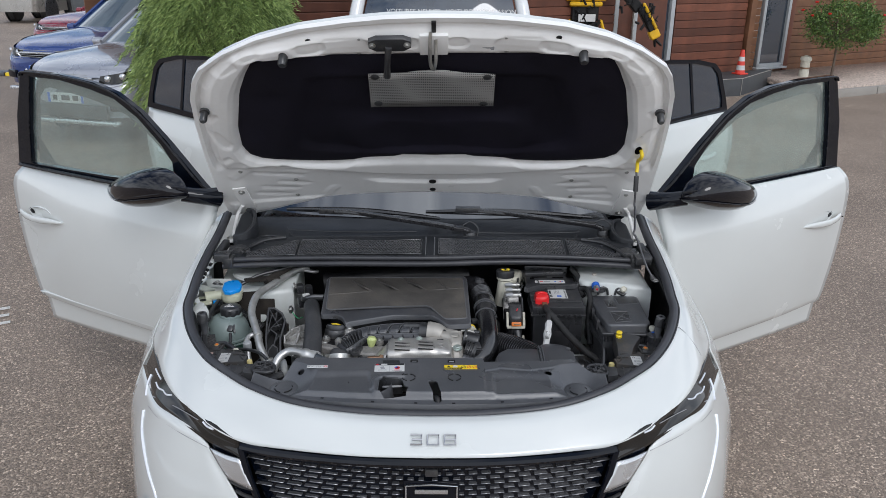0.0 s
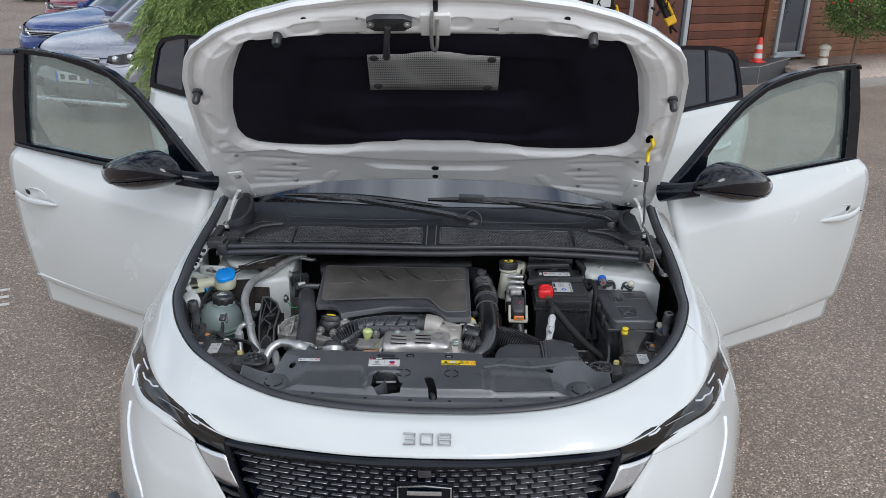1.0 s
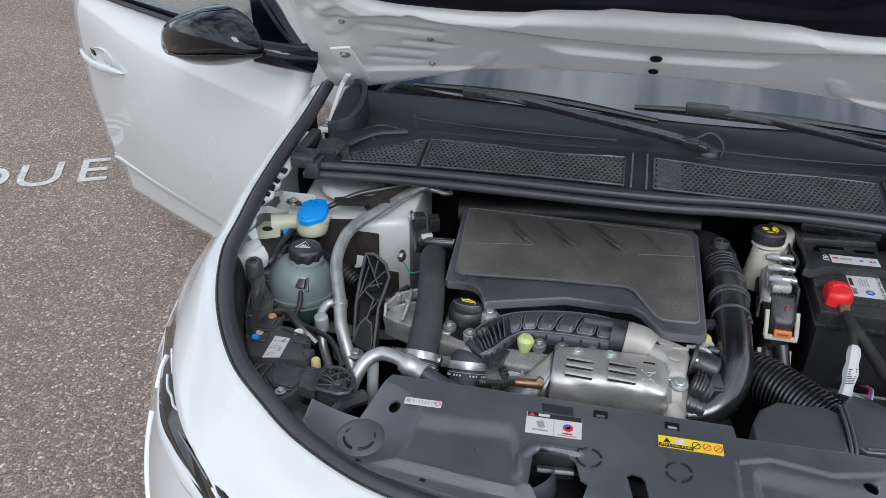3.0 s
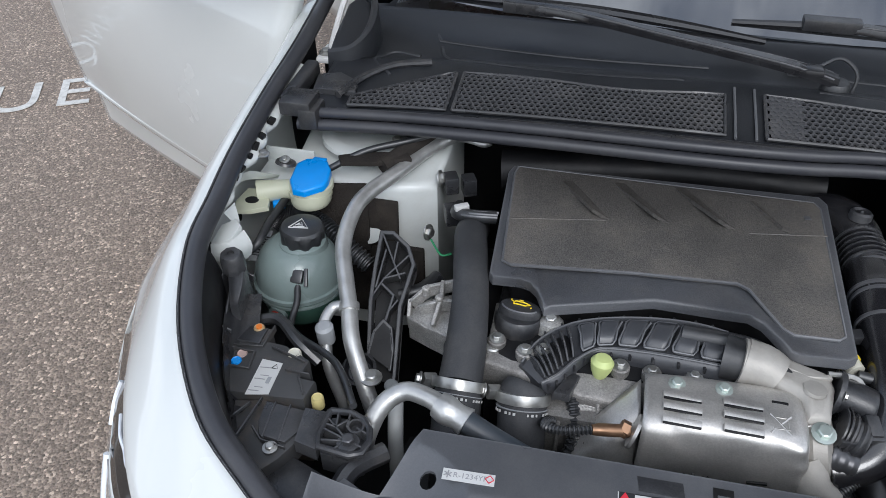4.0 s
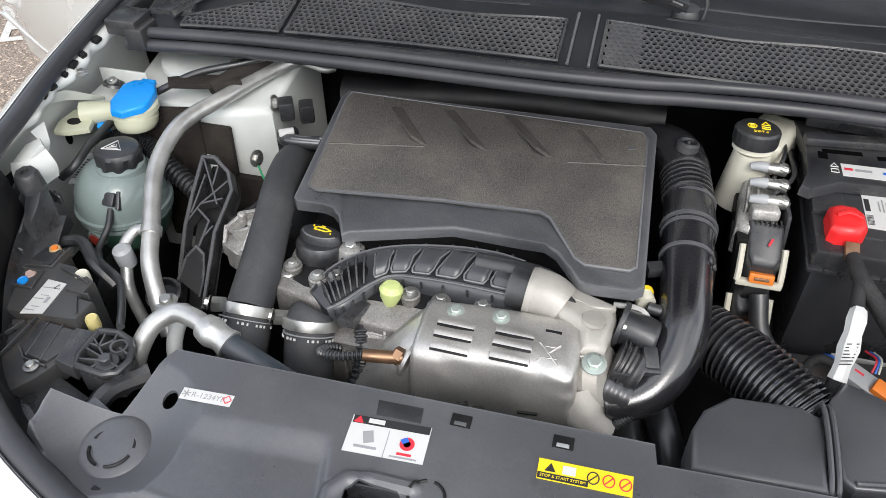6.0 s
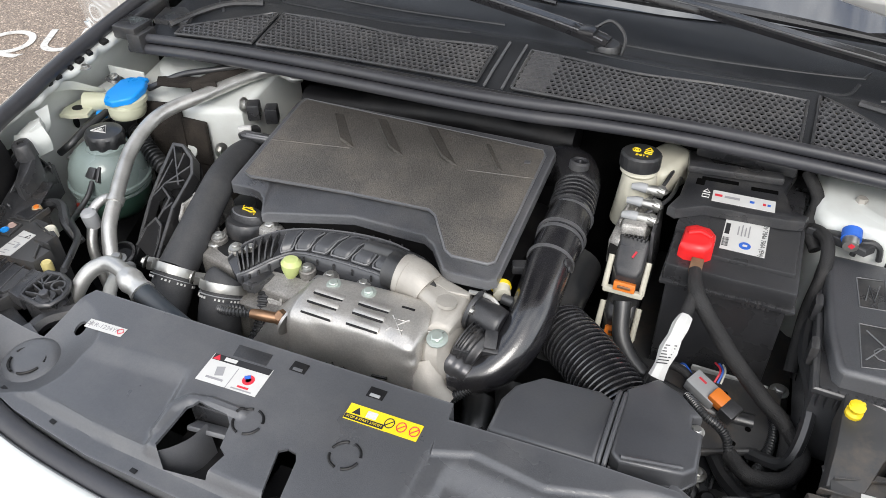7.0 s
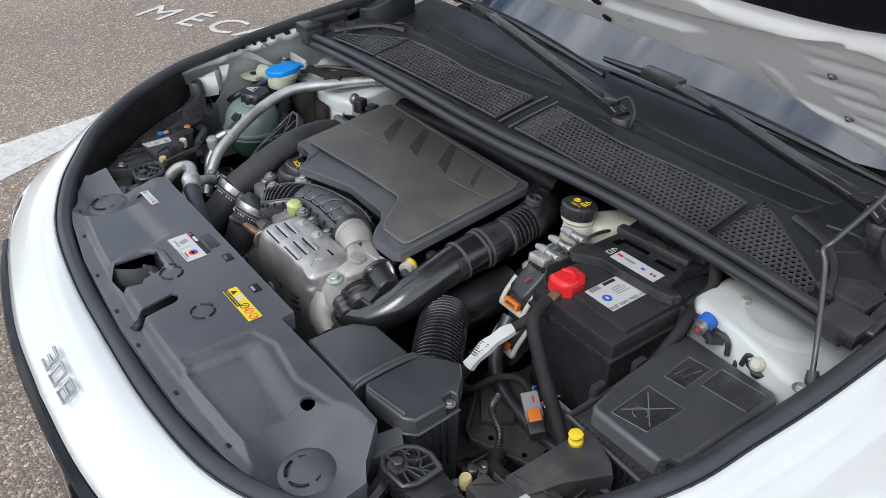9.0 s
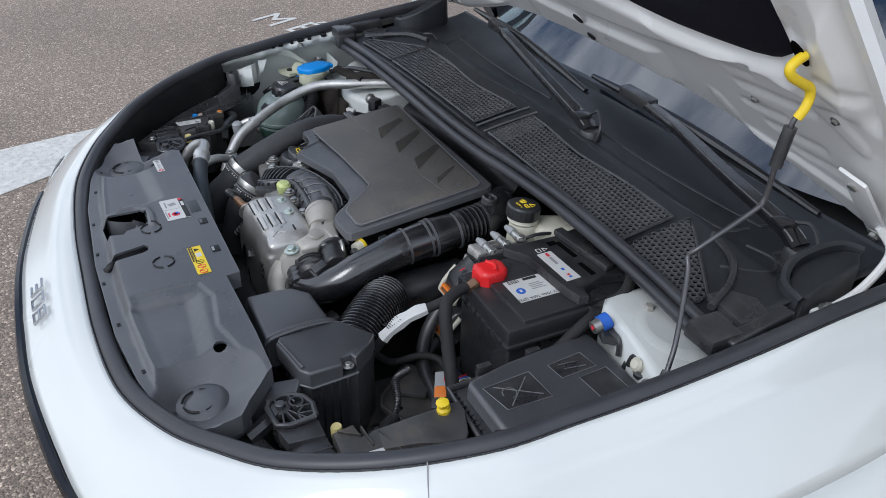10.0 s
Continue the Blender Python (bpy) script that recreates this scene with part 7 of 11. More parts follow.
for y, z in ((2.310, 0.878), (2.283, 0.872), (2.256, 0.866)):
    n1 = part("bleed_nipple", tube([(0.276, y, z - 0.002), (0.262, y - 0.001, z), (0.250, y - 0.002, z + 0.001)], [0.0085, 0.0075, 0.0055], 12, 6), STEEL, modul)
    part("nipple_cap", tube([(0.252, y - 0.002, z + 0.001), (0.242, y - 0.003, z + 0.002), (0.231, y - 0.004, z + 0.001)], [0.0072, 0.0066, 0.0045], 12, 8), GREYCON, n1)
    part("nipple_nut", bolt((0.272, y, z + 0.001), 0.006, (0.3, 0, 1)), STEEL, n1)
for y, z in ((2.205, 0.815), (2.190, 0.742)):
    cn = part("connector", slab([(0.236, y + 0.030), (0.239, y - 0.010), (0.246, y - 0.018), (0.272, y - 0.018), (0.279, y - 0.010), (0.280, y + 0.030)], lambda x, yy: z + 0.034 - 1.1 * max(0.0, y + 0.012 - yy) - 3.0 * max(0.0, abs(x - 0.258) - 0.012) ** 2, 0.062, 0.005, 3), PLASTIC, modul, "black connector with an orange lock")
    for k in range(6):
        part("grip_rib", box((0.243 + 0.006 * k, y + 0.026, z + 0.036), (0.0025, 0.012, 0.004), rot(-6, 0, 0), 0.0008), PLASTIC, cn)
    for sx in (0.233, 0.284):
        part("lever_arm", tube([(sx, y + 0.006, z + 0.012), (sx, y - 0.014, z - 0.010), (sx, y - 0.022, z - 0.024)], 0.0042, 8, 8), IVORY, cn)
    part("lever", box((0.259, y - 0.022, z - 0.025), (0.056, 0.010, 0.009), rot(-14, 0, 0), 0.003), IVORY, cn)
    part("lock", box((0.260, y - 0.024, z - 0.014), (0.030, 0.009, 0.013), rot(-20, 0, 0), 0.002), ORANGE, cn)
    part("lock_slot", box((0.260, y - 0.0290, z - 0.012), (0.018, 0.002, 0.004), rot(-20, 0, 0), 0.0005), COPPER, cn)
    if z > 0.8:
        part("red_tick", box((0.263, y + 0.002, z + 0.0235), (0.003, 0.010, 0.0008), rot(40, 0, -30)), REDINK, cn)
part("brake_line", tube([(0.262, 2.30, 0.86), (0.275, 2.34, 0.88), (0.28, 2.40, 0.87)], 0.003, 8, 14), RUBBER, modul)
part("brake_line", tube([(0.258, 2.27, 0.86), (0.285, 2.30, 0.875), (0.29, 2.38, 0.86)], 0.003, 8, 14), RUBBER, modul)
part("loom", tube([(0.262, 2.175, 0.78), (0.275, 2.14, 0.74), (0.32, 2.11, 0.715), (0.40, 2.10, 0.70), (0.46, 2.10, 0.70)], 0.012, 10, 24), RUBBER, modul)
part("loom", tube([(0.262, 2.165, 0.70), (0.29, 2.12, 0.68), (0.36, 2.08, 0.67)], 0.011, 10, 14), RUBBER, modul)

# ---- battery ----
bat = thing("battery", "black starter battery with white label and red terminal cover", "battery", (0.385, 2.31, 0.68))
part("case", box((0.387, 2.312, 0.755), (0.152, 0.262, 0.175), None, 0.006, 2), BATTERYCASE, bat)
part("lid", box((0.387, 2.312, 0.850), (0.162, 0.274, 0.028), None, 0.005, 2), BATTERYCASE, bat, "black battery lid")
part("lid_lip", box((0.387, 2.312, 0.8345), (0.168, 0.281, 0.006), None, 0.002), BATTERYCASE, bat)
for k in range(9):
    part("lip_notch", box((0.324 + 0.016 * k, 2.1715, 0.8375), (0.007, 0.004, 0.005), None, 0.001), BATTERYCASE, bat)
part("lid_step", box((0.402, 2.300, 0.8655), (0.118, 0.190, 0.010), None, 0.003), BATTERYCASE, bat)
part("lid_pocket", box((0.325, 2.275, 0.8655), (0.040, 0.060, 0.012), None, 0.004), BATTERYCASE, bat)
for i in range(6):
    part("grip", box((0.338 + 0.006 * i, 2.174, 0.834), (0.0035, 0.006, 0.010), None, 0.001), PLASTIC, bat)
    part("grip", box((0.410 + 0.006 * i, 2.174, 0.834), (0.0035, 0.006, 0.010), None, 0.001), PLASTIC, bat)
lab = part("label", box((0.3935, 2.267, 0.8710), (0.056, 0.088, 0.0008)), PAPER, bat, "white printed battery label")
lettering("EFB 12V 70Ah 760A (EN)", 0.0085, Matrix.Translation((0.4165, 2.267, 0.8716)) @ Matrix.Rotation(radians(-90), 4, "Z"), INK, "label_text", lab, 0.0001)
ring_l = lathe([(0.0085, 0), (0.0085, 0.0003), (0.006, 0.0003), (0.006, 0)], (0.381, 2.300, 0.8715), None, 24)
part("label_ring", ring_l, INK, lab)
part("label_disc", lathe([(0.0075, 0), (0.0075, 0.0004), (0.001, 0.0004)], (0.3955, 2.238, 0.8714), None, 24), BLUEINK, lab)
part("label_disc_mark", box((0.3955, 2.238, 0.8719), (0.006, 0.004, 0.0003)), PAPER, lab)
for k in range(9):
    part("barcode", box((0.3705, 2.230 + 0.0022 * k, 0.8716), (0.008, 0.0007 + 0.0006 * (k % 3 == 0), 0.0003)), INK, lab)
part("brand_bar", box((0.3700, 2.268, 0.8716), (0.006, 0.024, 0.0003)), INK, lab)
for k in range(4):
    part("print_bar", box((0.384 + 0.0045 * k, 2.268 + 0.002 * (k % 2), 0.8716), (0.0016, 0.020 + 0.006 * (k % 2), 0.0003)), GREYINK, lab)
red = slab([(0.317, 2.196), (0.326, 2.190), (0.350, 2.192), (0.359, 2.202), (0.359, 2.228), (0.350, 2.240), (0.330, 2.242), (0.318, 2.234)], lambda x, y: 0.889 - 0.15 * max(0, 2.2 - y), 0.026, 0.010, 3)
part("terminal_cover", red, RED, bat, "bright red terminal cover")
part("cover_ridge", tube([(0.324, 2.215, 0.8895), (0.339, 2.222, 0.8905), (0.354, 2.216, 0.8895)], 0.003, 8, 10), RED, bat)
part("cable_lug", box((0.344, 2.180, 0.866), (0.016, 0.022, 0.008), rot(25, 0, 0), 0.002), COPPER, bat)
br = thing("battery_clamp", "black plastic battery clamp with a printed sticker", "battery clamp", (0.38, 2.35, 0.88))
part("clamp_bar", slab([(0.288, 2.268), (0.300, 2.262), (0.335, 2.285), (0.440, 2.292), (0.462, 2.298), (0.466, 2.312), (0.445, 2.318), (0.432, 2.36), (0.445, 2.42), (0.290, 2.42), (0.300, 2.36), (0.298, 2.30)], lambda x, y: 0.888, 0.016, 0.005, 2), PLASTIC, br)
part("clamp_rib", box((0.362, 2.372, 0.894), (0.13, 0.018, 0.012), rotz(6), 0.004), PLASTIC, br)
part("clamp_rib", box((0.372, 2.405, 0.898), (0.14, 0.014, 0.018), rotz(-4), 0.004), PLASTIC, br)
for x, y, w, d, a in ((0.345, 2.352, 0.050, 0.009, 4), (0.405, 2.350, 0.036, 0.009, 4), (0.320, 2.340, 0.012, 0.016, 0)):
    part("clamp_slot", box((x, y, 0.8876), (w, d, 0.002), rotz(a), 0.0008), HOLEBLACK, br)
st = part("sticker", box((0.381, 2.3135, 0.8886), (0.082, 0.026, 0.0008), rotz(2)), PAPER, br, "white sticker with coloured marks")
for x, w, m in ((0.348, 0.010, REDINK), (0.408, 0.004, REDINK), (0.414, 0.004, BLUEINK), (0.392, 0.006, BLUEINK), (0.366, 0.020, GREYINK)):
    part("sticker_mark", box((x, 2.314, 0.8893), (w, 0.005, 0.0003), rotz(2)), m, st)
wt = tube([(0.327, 2.316, 0.889), (0.3315, 2.324, 0.889), (0.336, 2.316, 0.889), (0.327, 2.316, 0.889)], 0.0007, 6, straight=True)
part("warning_mark", wt, PAPER, br)
part("warning_mark", tube([(0.327, 2.304, 0.889), (0.327, 2.311, 0.889), (0.336, 2.311, 0.889), (0.336, 2.304, 0.889), (0.327, 2.304, 0.889)], 0.0007, 6, straight=True), PAPER, br)
trayb = thing("battery_tray", "black steel battery tray dusted with dirt", "battery tray", (0.4, 2.2, 0.66))
DUSTY = pbr("dusty_black_steel", (0.050, 0.050, 0.051), 0.5, var=0.2, scale=20, dirt=0.75, dirtcol=(0.14, 0.11, 0.08), dscale=14)
part("tray", box((0.39, 2.22, 0.655), (0.23, 0.46, 0.02), None, 0.006), DUSTY, trayb)
part("tray_edge", tube([(0.30, 2.165, 0.672), (0.40, 2.160, 0.674), (0.475, 2.165, 0.672)], 0.007, 8, 8), STEEL, trayb)
part("tray_plate", slab([(0.296, 2.085), (0.352, 2.022), (0.372, 2.015), (0.470, 2.052), (0.488, 2.080), (0.490, 2.165), (0.296, 2.165)], lambda x, y: 0.700 + 0.05 * (x - 0.40), 0.006, 0.002), DUSTY, trayb)
part("plate_lip", tube([(0.296, 2.087, 0.697), (0.352, 2.023, 0.700), (0.372, 2.016, 0.701), (0.470, 2.053, 0.706)], 0.004, 8, straight=True), DUSTY, trayb)
part("plate_step", box((0.345, 2.085, 0.705), (0.07, 0.05, 0.008), rotz(-38), 0.003), DUSTY, trayb)
for x, y, r in ((0.386, 2.040, 0.0045), (0.440, 2.056, 0.0040), (0.420, 2.135, 0.0045), (0.455, 2.085, 0.0040), (0.350, 2.055, 0.0035)):
    part("plate_hole", lathe([(r, 0), (r * 0.9, 0.0008), (r * 0.2, 0.0008)], (x, y, 0.7004 + 0.05 * (x - 0.40)), None, 14), HOLEBLACK, trayb)
part("plate_screw", bolt((0.322, 2.098, 0.700), 0.007), STEEL, trayb)
part("plate_screw", bolt((0.400, 1.995, 0.672), 0.009), STEEL, trayb)
part("plate_clip", tube([(0.378, 2.005, 0.66), (0.400, 1.995, 0.668), (0.420, 1.975, 0.655), (0.445, 1.965, 0.64)], 0.012, 10, 12), PLASTIC, trayb)
part("plate_hose", tube([(0.43, 2.00, 0.60), (0.445, 1.985, 0.66), (0.475, 1.985, 0.690), (0.505, 2.005, 0.690), (0.52, 2.03, 0.66)], 0.015, 12, 20), RUBBER, trayb)
part("screw", bolt((0.486, 2.168, 0.70), 0.008), STEEL, trayb)
cab = thing("battery_cable", "thick black battery cables with a white tag", "cable", (0.37, 2.13, 0.83))
part("cable", tube([(0.344, 2.172, 0.866), (0.350, 2.145, 0.862), (0.365, 2.125, 0.85), (0.41, 2.110, 0.80), (0.46, 2.095, 0.755), (0.495, 2.075, 0.735), (0.50, 2.04, 0.715)], [0.008, 0.0095, 0.010, 0.0105, 0.0105, 0.010, 0.010], 12, 40), TAPE, cab)
part("branch", tube([(0.352, 2.145, 0.860), (0.348, 2.115, 0.850), (0.343, 2.075, 0.838), (0.335, 2.045, 0.812), (0.325, 2.02, 0.77)], 0.0078, 10, 24), TAPE, cab)
tag = part("tag", tube([(0.348, 2.102, 0.848), (0.345, 2.088, 0.844), (0.342, 2.074, 0.837), (0.339, 2.060, 0.828), (0.336, 2.047, 0.815), (0.333, 2.036, 0.802)], [0.0088, 0.0108, 0.0095, 0.0120, 0.0090, 0.0105], 7, 10), PAPER, cab, "white wrapped paper tag with a barcode")
for k in range(7):
    part("barcode", box((0.3405 - 0.0009 * k, 2.058 - 0.003 * k, 0.8385 - 0.0024 * k), (0.013, 0.0012, 0.001), rot(38, 0, 14)), INK, tag)
part("ground_cable", tube([(0.47, 2.33, 0.858), (0.492, 2.30, 0.868), (0.498, 2.262, 0.85), (0.490, 2.22, 0.80), (0.49, 2.17, 0.74)], 0.009, 10, 24), TAPE, cab)
part("loop", tube([(0.498, 2.07, 0.735), (0.515, 2.04, 0.735), (0.50, 2.0, 0.735), (0.46, 1.985, 0.74), (0.435, 2.01, 0.735)], 0.010, 10, 24), TAPE, cab)
part("loop", tube([(0.455, 2.40, 0.90), (0.475, 2.37, 0.88), (0.47, 2.33, 0.86), (0.485, 2.30, 0.845)], 0.009, 10, 16), TAPE, cab)
part("plug_loop", tube([(0.325, 2.02, 0.775), (0.318, 2.055, 0.735), (0.322, 2.10, 0.735), (0.340, 2.125, 0.735), (0.360, 2.130, 0.728), (0.375, 2.122, 0.722)], 0.006, 10, 26), TAPE, cab)
plug = thing("grey_plug", "grey wiring plug with an orange lock clip", "connector", (0.401, 2.113, 0.718))
pr = rot(10, 12, -28)
part("plug_body", box((0.392, 2.112, 0.722), (0.045, 0.026, 0.022), pr, 0.003), GREYCON, plug)
part("plug_lock", box((0.412, 2.098, 0.728), (0.022, 0.020, 0.016), pr, 0.003), ORANGE, plug)
part("plug_nose", box((0.428, 2.088, 0.722), (0.020, 0.024, 0.020), pr, 0.003), PLASTIC, plug)
part("plug_mark", box((0.388, 2.116, 0.7345), (0.012, 0.003, 0.001), pr), REDINK, plug)
for k, mt in enumerate((REDINK, PAPER, BLUEINK)):
    part("wire", tube([(0.372, 2.122 + 0.004 * k, 0.726), (0.36, 2.14 + 0.004 * k, 0.722), (0.352, 2.16, 0.70)], 0.0016, 6, 8), mt, plug)

# ---- fuse box ----
fuse = thing("fuse_box", "black fuse box with embossed lid and ribbed base", "fuse box", (0.57, 2.18, 0.83))
part("box_base", slab([(0.505, 2.070), (0.640, 2.065), (0.655, 2.295), (0.495, 2.300)], lambda x, y: 0.826, 0.12, 0.006, 2), PLASTIC, fuse)
part("fuse_lid", slab([(0.520, 2.085), (0.528, 2.078), (0.632, 2.080), (0.648, 2.10), (0.652, 2.280), (0.642, 2.290), (0.506, 2.292), (0.498, 2.284), (0.508, 2.15)], lambda x, y: 0.852, 0.030, 0.008, 3), COVERRIM, fuse, "dark grey embossed lid")
for pts in ([(0.540, 2.165), (0.594, 2.169), (0.592, 2.103), (0.544, 2.092)], [(0.535, 2.252), (0.568, 2.257), (0.570, 2.200), (0.540, 2.196)], [(0.576, 2.268), (0.640, 2.272), (0.642, 2.228), (0.579, 2.222)]):
    part("recess", slab(pts, lambda x, y: 0.8524, 0.002, 0.0005), PLASTIC, fuse)
    part("recess_rim", tube([(x, y, 0.8526) for x, y in pts + pts[:1]], 0.0008, 6, straight=True), COVERRIM, fuse)
for k in range(14):
    part("base_rib", box((0.510 + 0.0095 * k, 2.066, 0.815), (0.0025, 0.012, 0.024), None, 0.0008), PLASTIC, fuse)
part("base_lip", tube([(0.500, 2.30, 0.828), (0.503, 2.062, 0.828), (0.645, 2.058, 0.828)], 0.005, 8, straight=True), PLASTIC, fuse)
art = tube([(0.548, 2.105, 0.8532), (0.586, 2.160, 0.8532)], 0.0009, 6, 2)
art = tube([(0.588, 2.112, 0.8532), (0.548, 2.155, 0.8532)], 0.0009, 6, 2, art)
art = tube([(0.566 + 0.010 * math.cos(a * 0.7), 2.120 + 0.010 * math.sin(a * 0.7), 0.8532) for a in range(8)], 0.0008, 6, straight=True, bm=art)
part("embossed_symbol", art, PLASTIC2, fuse)
part("embossed_symbol", tube([(0.546, 2.210, 0.8532), (0.550, 2.240, 0.8532), (0.556, 2.212, 0.8532), (0.562, 2.244, 0.8532)], 0.0009, 6, straight=True), PLASTIC2, fuse)
for y in (2.12, 2.20, 2.27):
    part("latch", box((0.496, y, 0.832), (0.010, 0.022, 0.03), None, 0.003), PLASTIC, fuse)
tabf = thing("wing_clip", "white plastic clip beside the fuse box", "clip", (0.655, 2.10, 0.845))
part("clip_body", box((0.650, 2.075, 0.840), (0.016, 0.022, 0.014), rot(10, 8, 20), 0.004), IVORY, tabf)
part("clip_base", lathe([(0.022, -0.02), (0.022, 0.010), (0.018, 0.014)], (0.648, 2.045, 0.825), None, 20), PLASTIC, tabf)
part("clip_wire", tube([(0.640, 2.05, 0.842), (0.655, 2.045, 0.845), (0.665, 2.05, 0.842)], 0.0022, 6, 8), BLUEINK, tabf)

# ---- sensors on the strut towers ----
sen = thing("pressure_sensor", "blue and silver pressure sensor on a black bracket", "sensor", (0.524, 2.297, 0.876))
part("sensor_bracket", slab([(0.468, 2.312), (0.50, 2.300), (0.540, 2.286), (0.552, 2.300), (0.545, 2.318), (0.505, 2.318)], lambda x, y: 0.873, 0.012, 0.004), PLASTIC, sen)
part("sensor_body", tube([(0.520, 2.308, 0.882), (0.520, 2.294, 0.878)], [0.0125, 0.0125], 22, 3), BLUEINK, sen)
part("sensor_face", tube([(0.520, 2.295, 0.878), (0.520, 2.282, 0.875)], [0.0105, 0.0095], 20, 3), STEEL, sen)
part("sensor_mark", box((0.521, 2.2808, 0.877), (0.006, 0.001, 0.006), rot(0, 30, 0)), REDINK, sen)
sen2 = thing("white_cap_sensor", "round black sensor with a pale cap and a green wire", "sensor", (0.608, 2.315, 0.86))
part("sensor_base", lathe([(0.022, -0.01), (0.022, 0.008), (0.017, 0.012), (0.008, 0.012)], (0.608, 2.312, 0.860), rot(50, 0, 0), 18, wave=0.004, lobes=6, band=(-0.02, 0.01)), PLASTIC, sen2)
part("sensor_cap", lathe([(0.010, 0), (0.010, 0.016), (0.006, 0.02)], (0.608, 2.304, 0.866), rot(60, 0, 0), 14), IVORY, sen2)
part("sensor_wire", tube([(0.60, 2.318, 0.868), (0.588, 2.325, 0.872), (0.578, 2.322, 0.868), (0.573, 2.312, 0.855), (0.575, 2.30, 0.835)], 0.0035, 8, 20), RUBBER, sen2)
part("green_wire", tube([(0.582, 2.322, 0.866), (0.572, 2.314, 0.852), (0.572, 2.305, 0.838)], 0.0018, 6, 10), pbr("green_wire", (0.04, 0.32, 0.08), 0.4), sen2)
for k, x in enumerate((0.545, 0.60, 0.655)):
    part("loom_clip", tube([(x - 0.016, 2.30, 0.85), (x - 0.012, 2.302, 0.868), (x, 2.303, 0.874), (x + 0.012, 2.302, 0.868), (x + 0.016, 2.30, 0.85)], 0.004, 8, 14), RUBBER, sen2)

# ---- front panel over the radiator ----
def cut(ob, cutters):
    """Takes the cutter meshes out of ob's mesh for good."""
    for c in cutters:
        tool = new("cutter", finish(c, "cutter", DARK))
        md = ob.modifiers.new("cut", "BOOLEAN")
        md.operation, md.object, md.solver = "DIFFERENCE", tool, "EXACT"
        bpy.context.view_layer.update()
        me = bpy.data.meshes.new_from_object(ob.evaluated_get(bpy.context.evaluated_depsgraph_get()))
        ob.modifiers.remove(md)
        old = ob.data
        ob.data = me
        bpy.data.meshes.remove(old)
        bpy.data.objects.remove(tool)
    ob.data.set_sharp_from_angle(angle=radians(35))


def prism(outline, z0, z1):
    b = bmesh.new()
    lo = [b.verts.new((x, y, z0)) for x, y in outline]
    hi = [b.verts.new((x, y, z1)) for x, y in outline]
    b.faces.new(lo[::-1])
    b.faces.new(hi)
    n = len(outline)
    for k in range(n):
        b.faces.new((lo[k], lo[(k + 1) % n], hi[(k + 1) % n], hi[k]))
    return b


def step(a, b, x):
    t = min(1.0, max(0.0, (x - a) / (b - a)))
    return t * t * (3 - 2 * t)


def near_line(x, y, pts):
    """Distance in plan from a polyline."""
    best = 9.0
    for (x0, y0), (x1, y1) in zip(pts, pts[1:]):
        dx, dy = x1 - x0, y1 - y0
        t = max(0.0, min(1.0, ((x - x0) * dx + (y - y0) * dy) / (dx * dx + dy * dy)))
        best = min(best, math.hypot(x - x0 - dx * t, y - y0 - dy * t))
    return best


LATCH_LIP = [(-0.143, 1.716), (-0.143, 1.744), (-0.130, 1.763), (-0.105, 1.768), (-0.068, 1.767)]


def frontz(x, y):
    """Height of the front panel: plateau, front step, lower side fields, dishes at both ends, lip round the latch."""
    edge = 1.688 + 0.16 * x * x + 0.9 * max(0.0, abs(x) - 0.30) ** 2
    z = 0.834 + 0.018 * step(edge - 0.007, edge + 0.007, y)
    side = step(0.158, 0.170, x) + step(0.142, 0.153, -x - 0.22 * (y - 1.736))
    z -= 0.008 * side * (1 - step(1.782, 1.815, y + 0.06 * abs(x))) * step(edge - 0.005, edge + 0.01, y)
    if x > 0.13:
        line = lerp([(0.13, 1.800), (0.139, 1.800), (0.185, 1.816), (0.262, 1.806), (0.36, 1.832), (0.5, 1.84)], x)
        z -= 0.0035 * step(0.137, 0.143, x) * (1 - step(line - 0.003, line + 0.003, y)) * step(edge, edge + 0.02, y)
    if -0.16 < x < -0.05 and y < 1.78:
        d = near_line(x, y, LATCH_LIP)
        z += 0.0045 * (1 - step(0.003, 0.008, d))
    for cx in (-0.373, 0.380):
        d = math.hypot(x - cx, (y - 1.752) * 1.0)
        z = min(z, 0.818 + 0.55 * max(0.0, d - 0.030)) if d < 0.095 else z
    return z


slam = thing("radiator_cover_panel", "dark grey plastic panel over the radiator with stickers and openings", "trim panel", (0, 1.77, 0.84))
def rear_edge(x):
    return lerp([(-0.46, 1.785), (-0.385, 1.790), (-0.370, 1.825), (-0.355, 1.862), (0.130, 1.868), (0.1401, 1.868), (0.1402, 1.846), (0.30, 1.852), (0.385, 1.852), (0.425, 1.81), (0.46, 1.79)], x)


def front_edge(x):
    return lerp([(-0.46, 1.735), (-0.40, 1.705), (-0.32, 1.684), (-0.2, 1.668), (0.0, 1.661), (0.2, 1.668), (0.32, 1.684), (0.40, 1.705), (0.46, 1.735)], x)


b2 = bmesh.new()
NX, NY = 300, 72
grid = []
for i in range(NX + 1):
    x = -0.455 + 0.91 * i / NX
    a, c = front_edge(x), rear_edge(x)
    col = []
    for j in range(NY + 1):
        y = a + (c - a) * j / NY
        col.append((b2.verts.new((x, y, frontz(x, y))), b2.verts.new((x, y, frontz(x, y) - (0.004 if 0 < j < NY and 0 < i < NX else 0.03)))))
    grid.append(col)
for i in range(NX):
    for j in range(NY):
        p, q, r, s_ = grid[i][j], grid[i + 1][j], grid[i + 1][j + 1], grid[i][j + 1]
        b2.faces.new((p[0], q[0], r[0], s_[0]))
        b2.faces.new((s_[1], r[1], q[1], p[1]))
